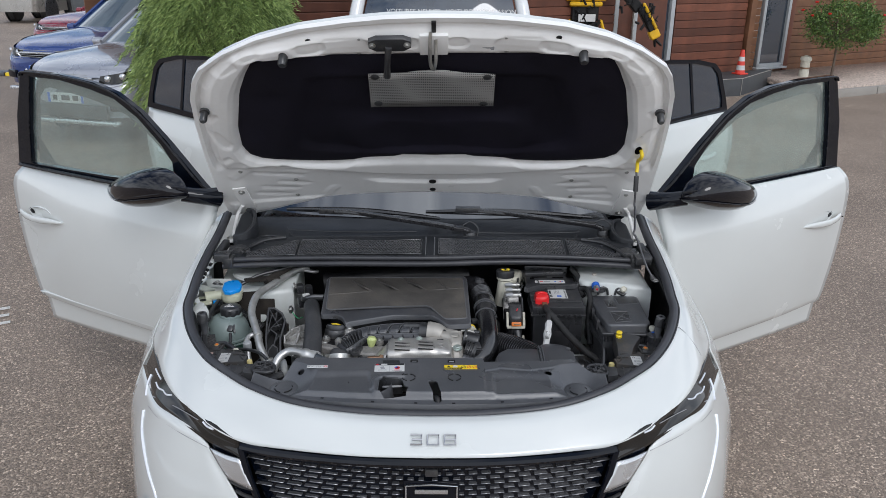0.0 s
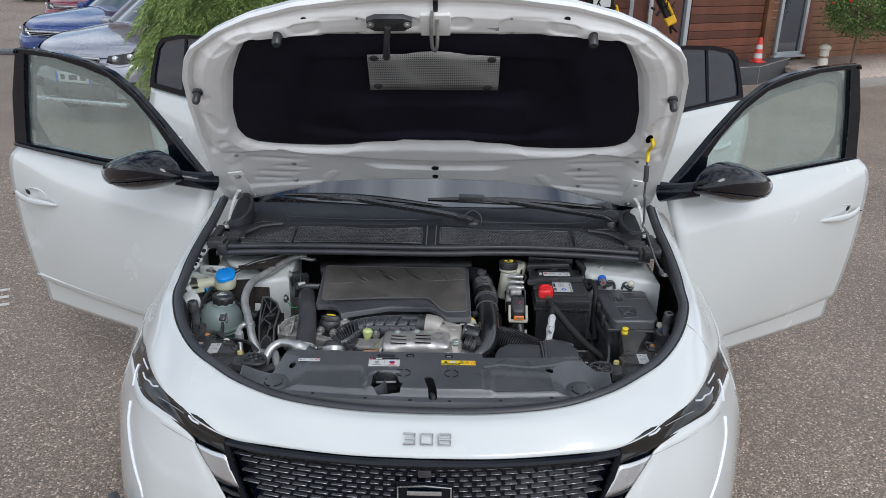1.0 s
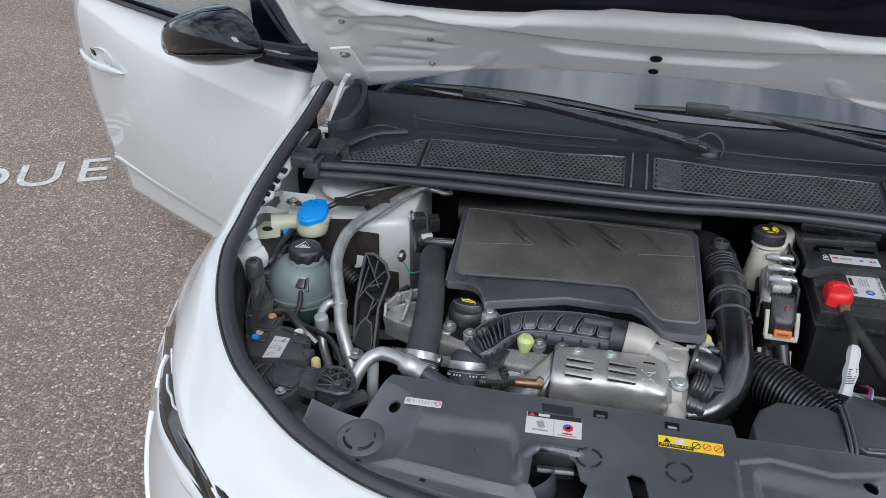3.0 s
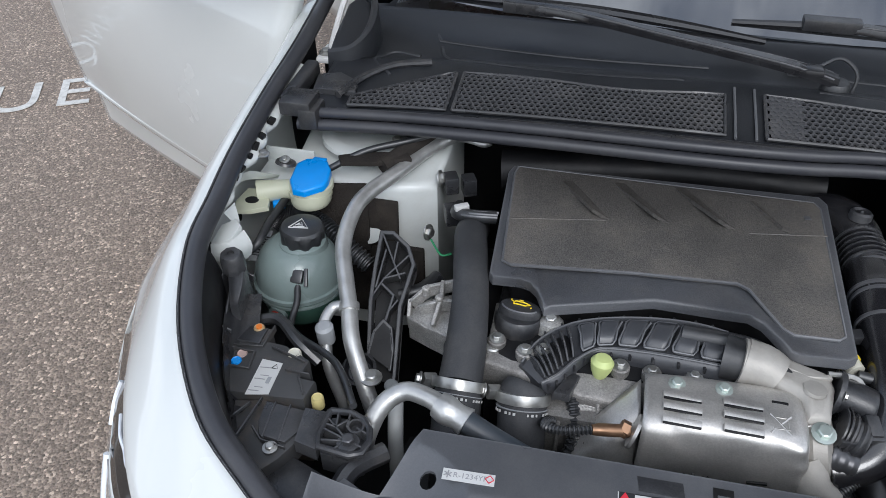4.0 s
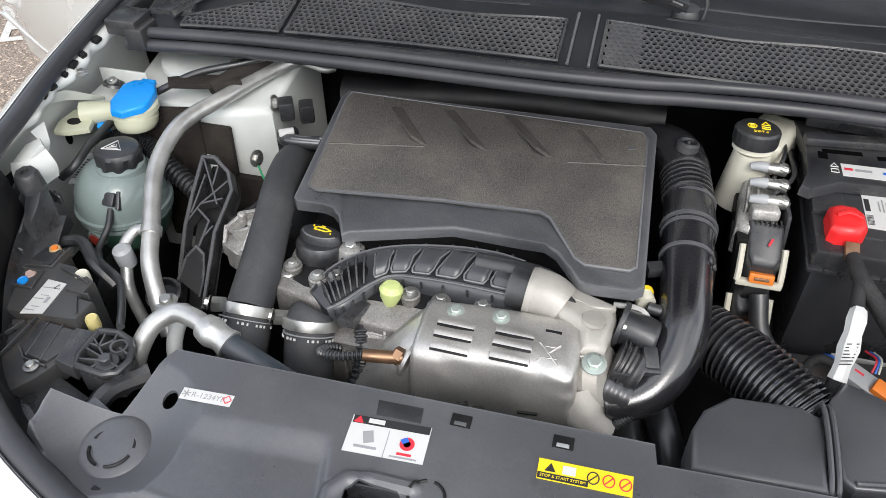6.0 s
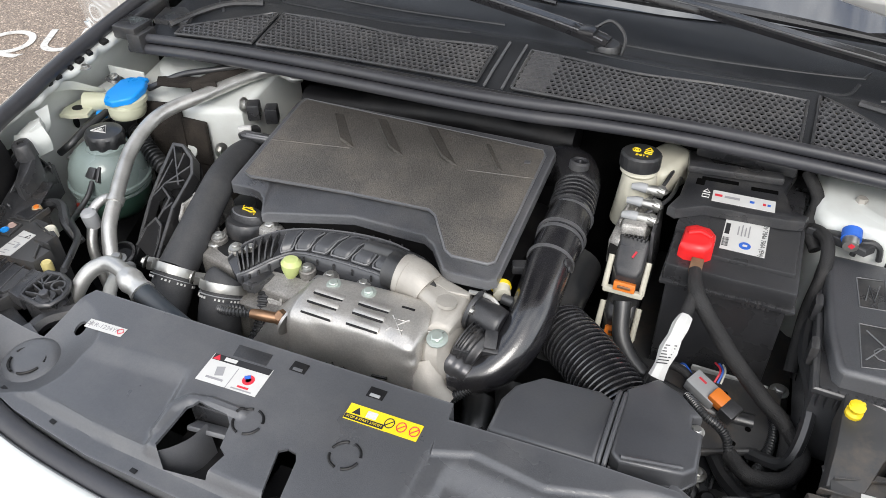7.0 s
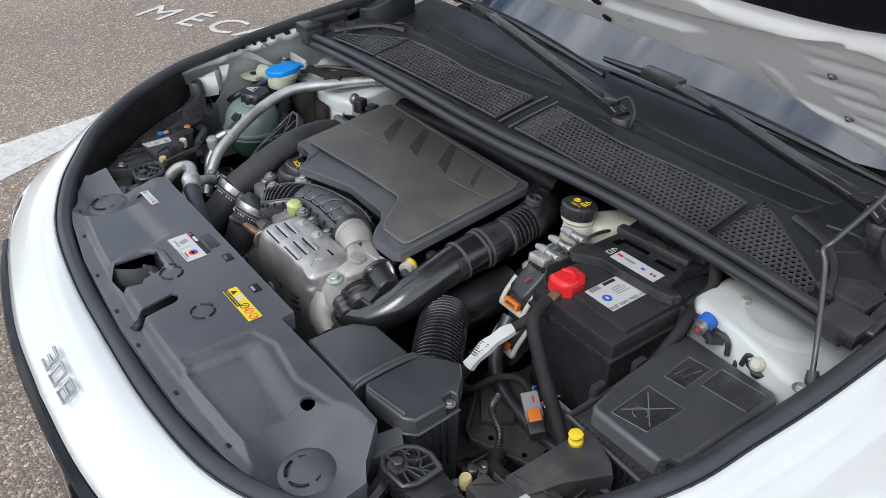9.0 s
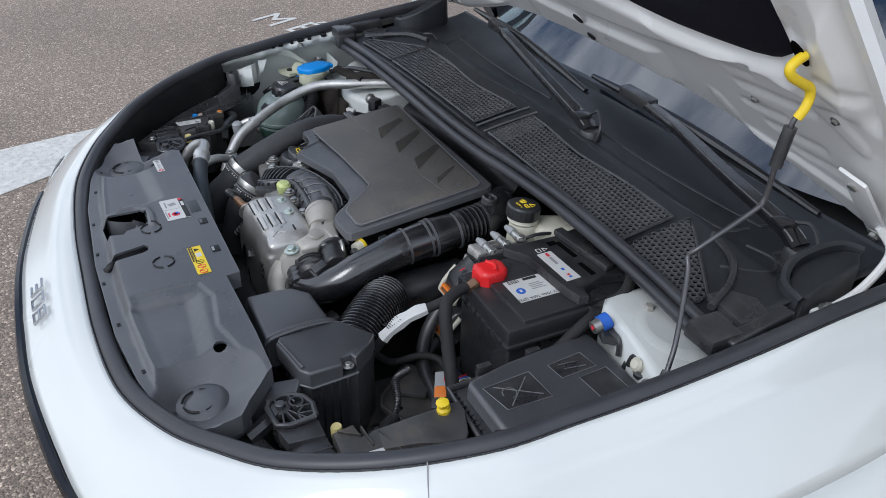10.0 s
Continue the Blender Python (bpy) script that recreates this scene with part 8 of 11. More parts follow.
ring_v = [grid[i][0] for i in range(NX + 1)] + [grid[NX][j] for j in range(1, NY + 1)] + [grid[i][NY] for i in range(NX - 1, -1, -1)] + [grid[0][j] for j in range(NY - 1, 0, -1)]
for k in range(len(ring_v)):
    p, q = ring_v[k], ring_v[(k + 1) % len(ring_v)]
    b2.faces.new((p[1], q[1], q[0], p[0]))
slab_ob = part("panel", b2, PLASTIC2, slam, "", 35)
cut(slab_ob, [prism([(-0.111, 1.685), (-0.128, 1.700), (-0.128, 1.752), (-0.118, 1.762), (-0.080, 1.760), (-0.070, 1.750), (-0.062, 1.722), (-0.052, 1.716), (-0.058, 1.688)], 0.80, 0.87),
              prism([(-0.004, 1.742), (0.004, 1.748), (0.015, 1.746), (0.020, 1.738), (0.031, 1.680), (0.026, 1.672), (0.015, 1.672), (0.011, 1.680)], 0.80, 0.87),
              prism(arc(-0.337, 1.809, 0.009, 0, 330, 11), 0.80, 0.87), prism(arc(0.307, 1.799, 0.010, 0, 330, 11), 0.80, 0.87)])
# near-black sheets below the latch and slot openings give them their shade
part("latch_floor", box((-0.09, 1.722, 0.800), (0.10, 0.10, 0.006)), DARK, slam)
part("latch_ramp", box((-0.096, 1.748, 0.832), (0.050, 0.022, 0.006), rot(-35, 0, 6), 0.002), PLASTIC2, slam)
part("latch_cup", surf([[(-0.127, 1.694, 0.846), (-0.112, 1.705, 0.848), (-0.100, 1.722, 0.849), (-0.097, 1.745, 0.847)], [(-0.127, 1.690, 0.815), (-0.110, 1.700, 0.812), (-0.096, 1.718, 0.812), (-0.092, 1.742, 0.812)], [(-0.127, 1.688, 0.79), (-0.108, 1.697, 0.79), (-0.093, 1.715, 0.79), (-0.089, 1.74, 0.79)]], 14, 8, False), PLASTIC2, slam)
part("latch_back", box((-0.100, 1.762, 0.826), (0.060, 0.004, 0.046), rot(0, 0, 3), 0.0015), PLASTIC, slam)
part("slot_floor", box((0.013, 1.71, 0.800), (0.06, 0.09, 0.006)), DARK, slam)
part("bonnet_hook", tube([(0.022, 1.672, 0.822), (0.020, 1.684, 0.838), (0.014, 1.694, 0.834), (0.012, 1.705, 0.822)], [0.006, 0.007, 0.006, 0.005], 10, 12), DARK, slam, "dark metal bonnet hook in its slot")
for cx in (-0.373, 0.380):
    zb_ = frontz(cx, 1.752)
    part("dome", lathe([(0.046, -0.022), (0.044, -0.010), (0.036, -0.002), (0.029, 0.002), (0.004, 0.0025)], (cx, 1.752, zb_ + 0.004), rot(8, 0, 0), 40), PLASTIC2, slam)
# dark arcs laid on the surface stand for the shade in the slits
for cx, cy, r, zz in ((-0.054, 1.761, 0.0165, 0.852), (0.063, 1.763, 0.0165, 0.852), (-0.373, 1.752, 0.022, 0.818), (0.380, 1.752, 0.022, 0.818)):
    for k in range(4):
        pts = arc(cx, cy, r, 12 + 90 * k, 78 + 90 * k, 8)
        zs = [frontz(x, y) + 0.0006 + (0.006 if r > 0.02 else 0.0) for x, y in pts]
        part("slit_arc", tube([(x, y, z) for (x, y), z in zip(pts, zs)], 0.0016, 6, 16), DARK, slam)
for x, y in ((-0.265, 1.684), (-0.139, 1.668), (-0.033, 1.664), (0.060, 1.664), (0.18, 1.672), (0.302, 1.690), (0.388, 1.714), (-0.36, 1.702)):
    part("peg_hole", box((x, y + 0.004, frontz(x, y + 0.004) + 0.0006), (0.008, 0.005, 0.001), rotz(40 * x), 0.0004), DARK, slam)
for x, y in ((-0.043, 1.848), (0.056, 1.848)):
    cl_ = part("clip_pocket", box((x, y, 0.8524), (0.020, 0.014, 0.0012), None, 0.0004), DARK, slam)
    part("clip_tongue", box((x, y - 0.004, 0.8532), (0.012, 0.004, 0.0012), None, 0.0004), GREYCON if x > 0 else PLASTIC2, cl_)
part("raised_field", slab([(-0.128, 1.852), (-0.082, 1.853), (-0.080, 1.835), (-0.125, 1.834)], lambda x, y: 0.8528, 0.002, 0.0006), PLASTIC, slam)
# stickers
s1 = part("refrigerant_sticker", box((-0.295, 1.8125, 0.8527), (0.054, 0.0135, 0.0006), rotz(2.5)), PAPER, slam, "small white refrigerant sticker")
lettering("R-1234YF", 0.0088, Matrix.Translation((-0.2935, 1.8125, 0.8531)) @ Matrix.Rotation(radians(2.5), 4, "Z"), GREYINK, "sticker_text", s1, 0.0001)
star = bmesh.new()
for k in range(3):
    a = math.pi / 3 * k + 0.5
    star = tube([(-0.3165 + 0.0045 * math.cos(a), 1.8115 + 0.0045 * math.sin(a), 0.8532), (-0.3165 - 0.0045 * math.cos(a), 1.8115 - 0.0045 * math.sin(a), 0.8532)], 0.0006, 6, 2, star)
part("snow_symbol", star, GREYINK, s1)
part("flame_symbol", tube([(-0.2735, 1.8095, 0.8532), (-0.2690, 1.8140, 0.8532), (-0.2735, 1.8185, 0.8532), (-0.2780, 1.8140, 0.8532), (-0.2735, 1.8095, 0.8532)], 0.0006, 6, straight=True), REDINK, s1)
s2 = part("oil_sticker", box((-0.106, 1.8105, 0.8527), (0.078, 0.041, 0.0006), rotz(2.5)), PAPER, slam, "white oil sticker with a dark header bar")
part("header_bar", box((-0.1065, 1.8265, 0.8532), (0.076, 0.0085, 0.0004), rotz(2.5)), INK, s2)
part("warning_triangle", slab([(-0.1435, 1.8212), (-0.1335, 1.8216), (-0.1385, 1.8292)], lambda x, y: 0.8537, 0.0004), REDINK, s2)
part("header_mark", box((-0.121, 1.826, 0.8536), (0.016, 0.005, 0.0004), rotz(2.5)), PAPER, s2)
part("divider", box((-0.1055, 1.8045, 0.8531), (0.0007, 0.030, 0.0004), rotz(2.5)), GREYINK, s2)
part("emblem_shape", box((-0.124, 1.808, 0.8532), (0.010, 0.013, 0.0004), rotz(20), 0.0), GREYINK, s2)
part("name_bar", box((-0.124, 1.7965, 0.8532), (0.022, 0.0028, 0.0004), rotz(2.5)), GREYINK, s2)
part("round_emblem", lathe([(0.0072, 0), (0.0072, 0.0005), (0.0035, 0.0005), (0.0035, 0)], (-0.086, 1.809, 0.8531), None, 20), REDINK, s2)
part("round_emblem", box((-0.089, 1.812, 0.8537), (0.007, 0.005, 0.0003), rotz(35)), BLUEINK, s2)
part("name_bar", box((-0.086, 1.7975, 0.8532), (0.014, 0.0026, 0.0004), rotz(2.5)), REDINK, s2)
part("name_bar", box((-0.086, 1.7935, 0.8532), (0.026, 0.0016, 0.0004), rotz(2.5)), GREYINK, s2)
s3 = part("stop_start_sticker", box((0.080, 1.8160, 0.8527), (0.086, 0.0215, 0.0006), rotz(1)), YELINK, slam, "yellow stop and start warning sticker")
part("dark_strip", box((0.0605, 1.8090, 0.8531), (0.046, 0.0062, 0.0004), rotz(1)), INK, s3)
lettering("STOP & START SYSTEM", 0.0041, Matrix.Translation((0.0605, 1.8090, 0.8534)) @ Matrix.Rotation(radians(1), 4, "Z"), YELINK, "sticker_text", s3, 0.0001)
part("warning_triangle", slab([(0.0435, 1.8138), (0.0535, 1.8140), (0.0485, 1.8228)], lambda x, y: 0.8534, 0.0004), INK, s3)
part("book_mark", box((0.0655, 1.8185, 0.8532), (0.012, 0.009, 0.0004), rotz(1)), PAPER, s3)
for x, mt in ((0.0875, INK), (0.1015, REDINK), (0.1165, REDINK)):
    part("round_symbol", tube([(x + 0.0052 * math.cos(a * math.pi / 8), 1.8165 + 0.0062 * math.sin(a * math.pi / 8), 0.8532) for a in range(17)], 0.0006, 6, straight=True), mt, s3)
    part("symbol_stroke", tube([(x - 0.0036, 1.8125, 0.8532), (x + 0.0036, 1.8205, 0.8532)], 0.0006, 6, 2), mt, s3)

# ---- headlamp backs in the corners ----
def lamp_back(s):
    h = thing("headlamp_housing", "dusty black headlamp housing in the corner of the engine bay", "headlamp housing", (s * 0.57, 1.93, 0.8))
    hz_ = lambda x, y: 0.820 - 0.10 * (abs(x) - 0.55)
    body = slab([(s * x, y) for x, y in ((0.627, 2.009), (0.595, 2.002), (0.592, 1.980), (0.565, 1.976), (0.525, 1.955), (0.527, 1.926), (0.505, 1.923), (0.509, 1.893), (0.557, 1.892), (0.611, 1.894), (0.640, 1.935), (0.645, 1.985))][::-s], hz_, 0.12, 0.004, 2)
    part("housing", body, DUSTY, h)
    well = slab([(s * x, y) for x, y in ((0.600, 1.998), (0.626, 2.002), (0.634, 1.975), (0.600, 1.972))][::-s], lambda x, y: hz_(x, y) + 0.003, 0.006, 0.002)
    part("well", well, PLASTIC, h)
    for pts in ([(0.592, 2.004), (0.594, 1.968), (0.632, 1.966)], [(0.640, 1.962), (0.600, 1.958), (0.596, 1.930), (0.634, 1.932)], [(0.580, 1.968), (0.530, 1.950)], [(0.528, 1.925), (0.512, 1.900)], [(0.548, 1.934), (0.516, 1.930)]):
        part("housing_rib", ribwall([(s * x, y, hz_(x, y) + 0.004) for x, y in pts], 0.0022, 0.010), DUSTY, h)
    tray = slab([(s * x, y) for x, y in ((0.561, 1.893), (0.501, 1.888), (0.494, 1.860), (0.501, 1.842), (0.513, 1.819), (0.532, 1.796), (0.569, 1.827), (0.612, 1.872), (0.606, 1.890))][::-s], lambda x, y: 0.812 - 0.20 * max(0.0, abs(x) - 0.56) - 0.10 * max(0.0, 1.86 - y), 0.03, 0.004, 2)
    part("tray", tray, DUSTY, h)
    pan = slab([(s * x, y) for x, y in ((0.555, 1.889), (0.504, 1.884), (0.499, 1.860), (0.512, 1.838), (0.545, 1.842), (0.553, 1.858))][::-s], lambda x, y: 0.8155 - 0.10 * max(0.0, 1.86 - y), 0.006, 0.0025, 2)
    part("tray_panel", pan, PLASTIC, h)
    for pts in ([(0.543, 1.888), (0.540, 1.840)], [(0.524, 1.888), (0.520, 1.838)], [(0.562, 1.892), (0.572, 1.832)], [(0.556, 1.850), (0.540, 1.836), (0.510, 1.832)], [(0.575, 1.884), (0.590, 1.860), (0.574, 1.836)]):
        part("tray_rib", ribwall([(s * x, y, 0.8170 - 0.20 * max(0.0, abs(x) - 0.56) - 0.10 * max(0.0, 1.86 - y)) for x, y in pts], 0.0018, 0.006), PLASTIC, h)
    part("screw", bolt((s * 0.526, 1.829, 0.811), 0.0055), STEEL, h)
    part("slot", lathe([(0.009, 0), (0.009, 0.0008), (0.002, 0.0008)], (s * 0.589, 1.874, 0.8070), Matrix.Diagonal((1, 0.6, 1)), 16), DARK, h)
    lab_ = part("paper_label", slab([(s * x, y) for x, y in ((0.585, 1.948), (0.556, 1.944), (0.554, 1.894), (0.583, 1.890))][::s], lambda x, y: hz_(x, y) + 0.0012, 0.0008), PAPER, h, "white printed label")
    for k in range(7):
        part("print_bar", box((s * (0.575 - 0.004 * (k % 3)), 1.897 + 0.0062 * k, hz_(0.572, 0) + 0.0014), (0.014 - 0.003 * (k % 3), 0.0009, 0.0005), rot(0, s * 5.7, 0)), GREYINK, lab_)
    part("print_block", box((s * 0.563, 1.915, hz_(0.563, 0) + 0.0014), (0.005, 0.010, 0.0005), rot(0, s * 5.7, 0)), GREYCON, lab_)
    part("print_mark", tube([(s * x, y, hz_(0.563, 0) + 0.0015) for x, y in ((0.567, 1.934), (0.559, 1.934), (0.563, 1.941), (0.567, 1.934))], 0.0005, 5, straight=True), INK, lab_)
    for x, y, z, r, mt in ((0.618, 1.941, 0.817, 0.0072, BLUE if s < 0 else IVORY), (0.616, 1.954, 0.817, 0.0072, pbr("pinkish_cap", (0.5, 0.36, 0.32), 0.5)), (0.612, 1.999, 0.820, 0.0075, pbr("tan_cap", (0.48, 0.36, 0.20), 0.5)), (0.549, 1.964, 0.823, 0.0090, IVORY), (0.496, 1.903, 0.822, 0.0078, pbr("straw_cap", (0.55, 0.47, 0.20), 0.5))):
        ac_ = part("adjuster_cap", lathe([(r, -0.012), (r, 0.002), (r * 0.85, 0.0045), (r * 0.7, 0.0035), (r * 0.2, 0.0035)], (s * x, y, z - 0.006), None, 18), mt, h)
        if abs(x - 0.612) < 0.001:
            part("cap_core", lathe([(0.0045, 0), (0.004, 0.005), (0.001, 0.005)], (s * x, y, z - 0.005), None, 12), ORANGE, ac_)
    side = slab([(s * x, y) for x, y in ((0.650, 1.925), (0.684, 1.985), (0.697, 2.075), (0.668, 2.095), (0.655, 2.040), (0.646, 1.985))][::-s], lambda x, y: 0.806 + 0.14 * (y - 1.95), 0.06, 0.005, 2)
    part("side_carrier", side, PLASTIC, h)
    for k in range(5):
        y = 1.965 + 0.028 * k
        part("carrier_rib", ribwall([(s * 0.652, y, 0.816 + 0.14 * (y - 1.95)), (s * (0.676 + 0.10 * (y - 1.965)), y + 0.008, 0.822 + 0.14 * (y - 1.95))], 0.003, 0.014), PLASTIC, h)
    part("carrier_edge", ribwall([(s * 0.654, 1.945, 0.812), (s * 0.656, 2.03, 0.824), (s * 0.668, 2.088, 0.832)], 0.003, 0.012), PLASTIC, h)
    part("carrier_screw", bolt((s * 0.672, 2.055, 0.8215), 0.0055), STEEL, h)
    part("carrier_hole", lathe([(0.008, 0), (0.0075, 0.0012), (0.002, 0.0012)], (s * 0.668, 1.985, 0.8112), rot(8, 0, 0), 16), HOLEBLACK, h)
    # ribbed D-shaped mount with its bolt
    ms = thing("lamp_bracket", "black ribbed plastic bracket with a bolt", "bracket", (s * 0.446, 1.86, 0.82))
    D_ = [(0.472, 1.884), (0.448, 1.887), (0.430, 1.880), (0.420, 1.868), (0.416, 1.853), (0.420, 1.836), (0.432, 1.830), (0.468, 1.834), (0.474, 1.848)]
    part("bracket_base", slab([(s * x, y) for x, y in D_][::s], lambda x, y: 0.812, 0.030, 0.001), PLASTIC, ms)
    part("bracket_wall", tube([(s * x, y, 0.824) for x, y in D_ + D_[:1]], 0.0042, 8, straight=True), PLASTIC, ms)
    part("bracket_plate", slab([(s * x, y) for x, y in ((0.474, 1.886), (0.505, 1.886), (0.500, 1.838), (0.472, 1.832))][::-s], lambda x, y: 0.820, 0.02, 0.003), PLASTIC, ms)
    for pts in ([(0.470, 1.872), (0.440, 1.848)], [(0.472, 1.858), (0.440, 1.848)], [(0.470, 1.842), (0.440, 1.847)], [(0.448, 1.886), (0.446, 1.866)], [(0.462, 1.885), (0.458, 1.862)], [(0.420, 1.842), (0.434, 1.846)], [(0.418, 1.860), (0.434, 1.866)], [(0.474, 1.865), (0.458, 1.863), (0.446, 1.876)], [(0.452, 1.832), (0.445, 1.842)]):
        part("rib", ribwall([(s * x, y, 0.8265) for x, y in pts], 0.0024, 0.018), PLASTIC, ms)
    part("boss", lathe([(0.013, -0.012), (0.013, -0.001), (0.010, 0.0)], (s * 0.438, 1.846, 0.826), None, 20), PLASTIC, ms)
    part("pin_ring", lathe([(0.010, -0.012), (0.010, 0.0), (0.0075, 0.0), (0.007, -0.008), (0.002, -0.008)], (s * 0.436, 1.868, 0.827), None, 18), PLASTIC, ms)
    part("bolt", bolt((s * 0.438, 1.846, 0.826), 0.0072, washer=False), DARKSTEEL, ms)
    # lower corner beams, joined to the bumper carrier
    cb = thing("corner_carrier", "black plastic carrier beside the radiator panel", "bracket", (s * 0.45, 1.77, 0.8))
    part("beam", box((s * 0.470, 1.800, 0.775), (0.15, 0.05, 0.03), rotz(s * 20), 0.006), PLASTIC, cb)
    part("beam", box((s * 0.425, 1.765, 0.805), (0.05, 0.075, 0.020), rotz(s * 25), 0.004), PLASTIC2, cb)
    part("pin", bolt((s * 0.418, 1.758, 0.815), 0.006), STEEL, cb)
    part("pin", lathe([(0.007, 0), (0.007, 0.002), (0.002, 0.002)], (s * 0.434, 1.778, 0.815), None, 12), DARK, cb)
    part("wall", box((s * 0.52, 1.79, 0.72), (0.16, 0.02, 0.14), rotz(s * 38), 0.004), PLASTIC, cb)
    part("beam", tube([(s * 0.40, 1.86, 0.80), (s * 0.43, 1.83, 0.80), (s * 0.44, 1.80, 0.79)], 0.012, 8, 8), PLASTIC, cb)
    part("corner_loom", tube([(s * 0.64, 2.02, 0.80), (s * 0.60, 2.03, 0.805), (s * 0.56, 2.00, 0.80), (s * 0.53, 1.99, 0.78)], 0.008, 8, 16), RUBBER, cb)
    part("corner_stub", lathe([(0.0165, -0.028), (0.0155, -0.004), (0.013, 0.0), (0.0055, 0.0005), (0.005, -0.003), (0.001, -0.003)], (s * 0.662, 2.050, 0.892), rot(6, 0, 0), 8), PLASTIC, cb)
    part("stub_post", slab([(s * x, y) for x, y in ((0.678, 2.060), (0.650, 2.062), (0.642, 2.030), (0.640, 2.005), (0.652, 2.006), (0.664, 2.034))][::-s], lambda x, y: 0.868 + 0.5 * (y - 2.05), 0.07, 0.004, 2), PLASTIC, cb)
    for p, q, za, zb in (((0.690, 2.055), (0.668, 1.965), 0.868, 0.842), ((0.676, 2.045), (0.655, 1.960), 0.862, 0.836), ((0.660, 2.032), (0.640, 1.955), 0.852, 0.828), ((0.700, 2.035), (0.684, 1.955), 0.862, 0.846), ((0.676, 1.930), (0.640, 1.895), 0.836, 0.822), ((0.648, 1.905), (0.622, 1.868), 0.826, 0.812)):
        part("corner_fin", ribwall([(s * p[0], p[1], za), (s * ((p[0] + q[0]) / 2 + 0.004), (p[1] + q[1]) / 2, (za + zb) / 2 - 0.004), (s * q[0], q[1], zb)], 0.0028, 0.05), PLASTIC, cb)
    LY = [1.735, 1.78, 1.83, 1.88, 1.93, 1.98, 2.03]
    rx = lambda y: lerp([(y_, x_) for x_, y_ in RIM], y)
    part("corner_ledge", surf([[(s * (rx(y) - 0.034), y + 0.012, rimz(rx(y), y) - 0.078) for y in LY], [(s * (rx(y) - 0.044), y + 0.016, rimz(rx(y), y) - 0.098) for y in LY], [(s * (rx(y) - 0.072), y + 0.026, rimz(rx(y), y) - 0.104) for y in LY]], 30, 8, False), PLASTIC, cb)
    part("fin_bridge", ribwall([(s * 0.694, 1.985, 0.842), (s * 0.640, 1.978, 0.828)], 0.003, 0.03), PLASTIC, cb)
    part("corner_lever", tube([(s * 0.668, 1.890, 0.822), (s * 0.650, 1.915, 0.832), (s * 0.640, 1.928, 0.830)], [0.006, 0.007, 0.005], 8, 10), PLASTIC, cb)


for s in (-1, 1):
    lamp_back(s)
gus = thing("lamp_gusset", "dusty black plastic gusset with a yellow plug on top", "bracket", (0.55, 2.0, 0.83))
part("gusset", slab([(0.533, 2.062), (0.552, 2.062), (0.590, 2.048), (0.605, 2.035), (0.575, 1.985), (0.560, 1.945), (0.522, 1.940), (0.528, 1.99)], lambda x, y: 0.836 - 0.35 * max(0.0, 2.03 - y) * 0.5, 0.05, 0.005), DUSTY, gus)
part("yellow_plug", lathe([(0.0095, 0), (0.0095, 0.005), (0.0065, 0.008), (0.0065, 0.013), (0.009, 0.016), (0.003, 0.018)], (0.542, 2.036, 0.834), rot(10, 0, 0), 10), YELLOW, gus, "bright yellow plug")
part("plug_wing", box((0.542, 2.036, 0.847), (0.017, 0.005, 0.010), rotz(20), 0.002), YELLOW, gus)
part("white_cap", lathe([(0.0125, 0), (0.0125, 0.006), (0.0095, 0.008), (0.008, 0.005), (0.002, 0.005)], (0.556, 1.977, 0.815), None, 20), IVORY, gus)
for x, y, z in ((0.60, 2.02, 0.80), (0.615, 2.0, 0.80)):
    part("boss", lathe([(0.016, -0.03), (0.016, 0.0), (0.012, 0.004)], (x, y, z), None, 18), PLASTIC, gus)

pe = thing("panel_end_piece", "grey-black plastic end piece beside the radiator panel", "bracket", (0.385, 1.84, 0.8))
part("end_plate", slab([(0.362, 1.830), (0.384, 1.796), (0.398, 1.800), (0.404, 1.838), (0.407, 1.876), (0.377, 1.892), (0.370, 1.850)], lambda x, y: 0.812, 0.05, 0.004, 2), PLASTIC2, pe)

# ---- coolant tank ----
tank = thing("coolant_tank", "grey translucent round coolant tank with a black cap", "coolant tank", (-0.615, 2.15, 0.76))
TC = Vector((-0.622, 2.156, 0.776))
part("tank_top", lathe([(0.065, 0.0), (0.0645, 0.012), (0.061, 0.028), (0.054, 0.042), (0.044, 0.053), (0.034, 0.059)], TC, None, 48), TANK, tank)
part("tank_bottom", lathe([(0.024, -0.075), (0.042, -0.068), (0.056, -0.050), (0.063, -0.022), (0.065, -0.006)], TC, None, 48), COOLANT, tank, "lower half dark with coolant")
part("tank_seam", lathe([(0.065, -0.006), (0.069, -0.005), (0.069, 0.001), (0.065, 0.002)], TC, None, 48), TANK, tank)
part("tank_seam", lathe([(0.064, -0.016), (0.067, -0.015), (0.067, -0.011), (0.064, -0.010)], TC, None, 48), TANK, tank)
KC = TC + Vector((0.010, 0.006, 0.055))
part("tank_neck", lathe([(0.036, -0.006), (0.034, 0.006), (0.029, 0.010)], KC, None, 32), TANK, tank)
kc = part("cap", lathe([(0.030, 0.004), (0.032, 0.008), (0.032, 0.026), (0.029, 0.031), (0.022, 0.033), (0.004, 0.0335)], KC, rot(-3, 2, 0), 60, wave=0.0035, lobes=9, band=(0.007, 0.024)), RUBBER, tank, "black ribbed cap with a white warning triangle")
Q = KC + Vector((0.0, -0.001, 0.0345))
tri_ = [(-0.014, -0.010), (0.014, -0.006), (-0.002, 0.013), (-0.014, -0.010)]
part("warning_triangle", tube([Q + Vector((x, y, 0)) for x, y in tri_], 0.0009, 6, straight=True), PAPER, kc)
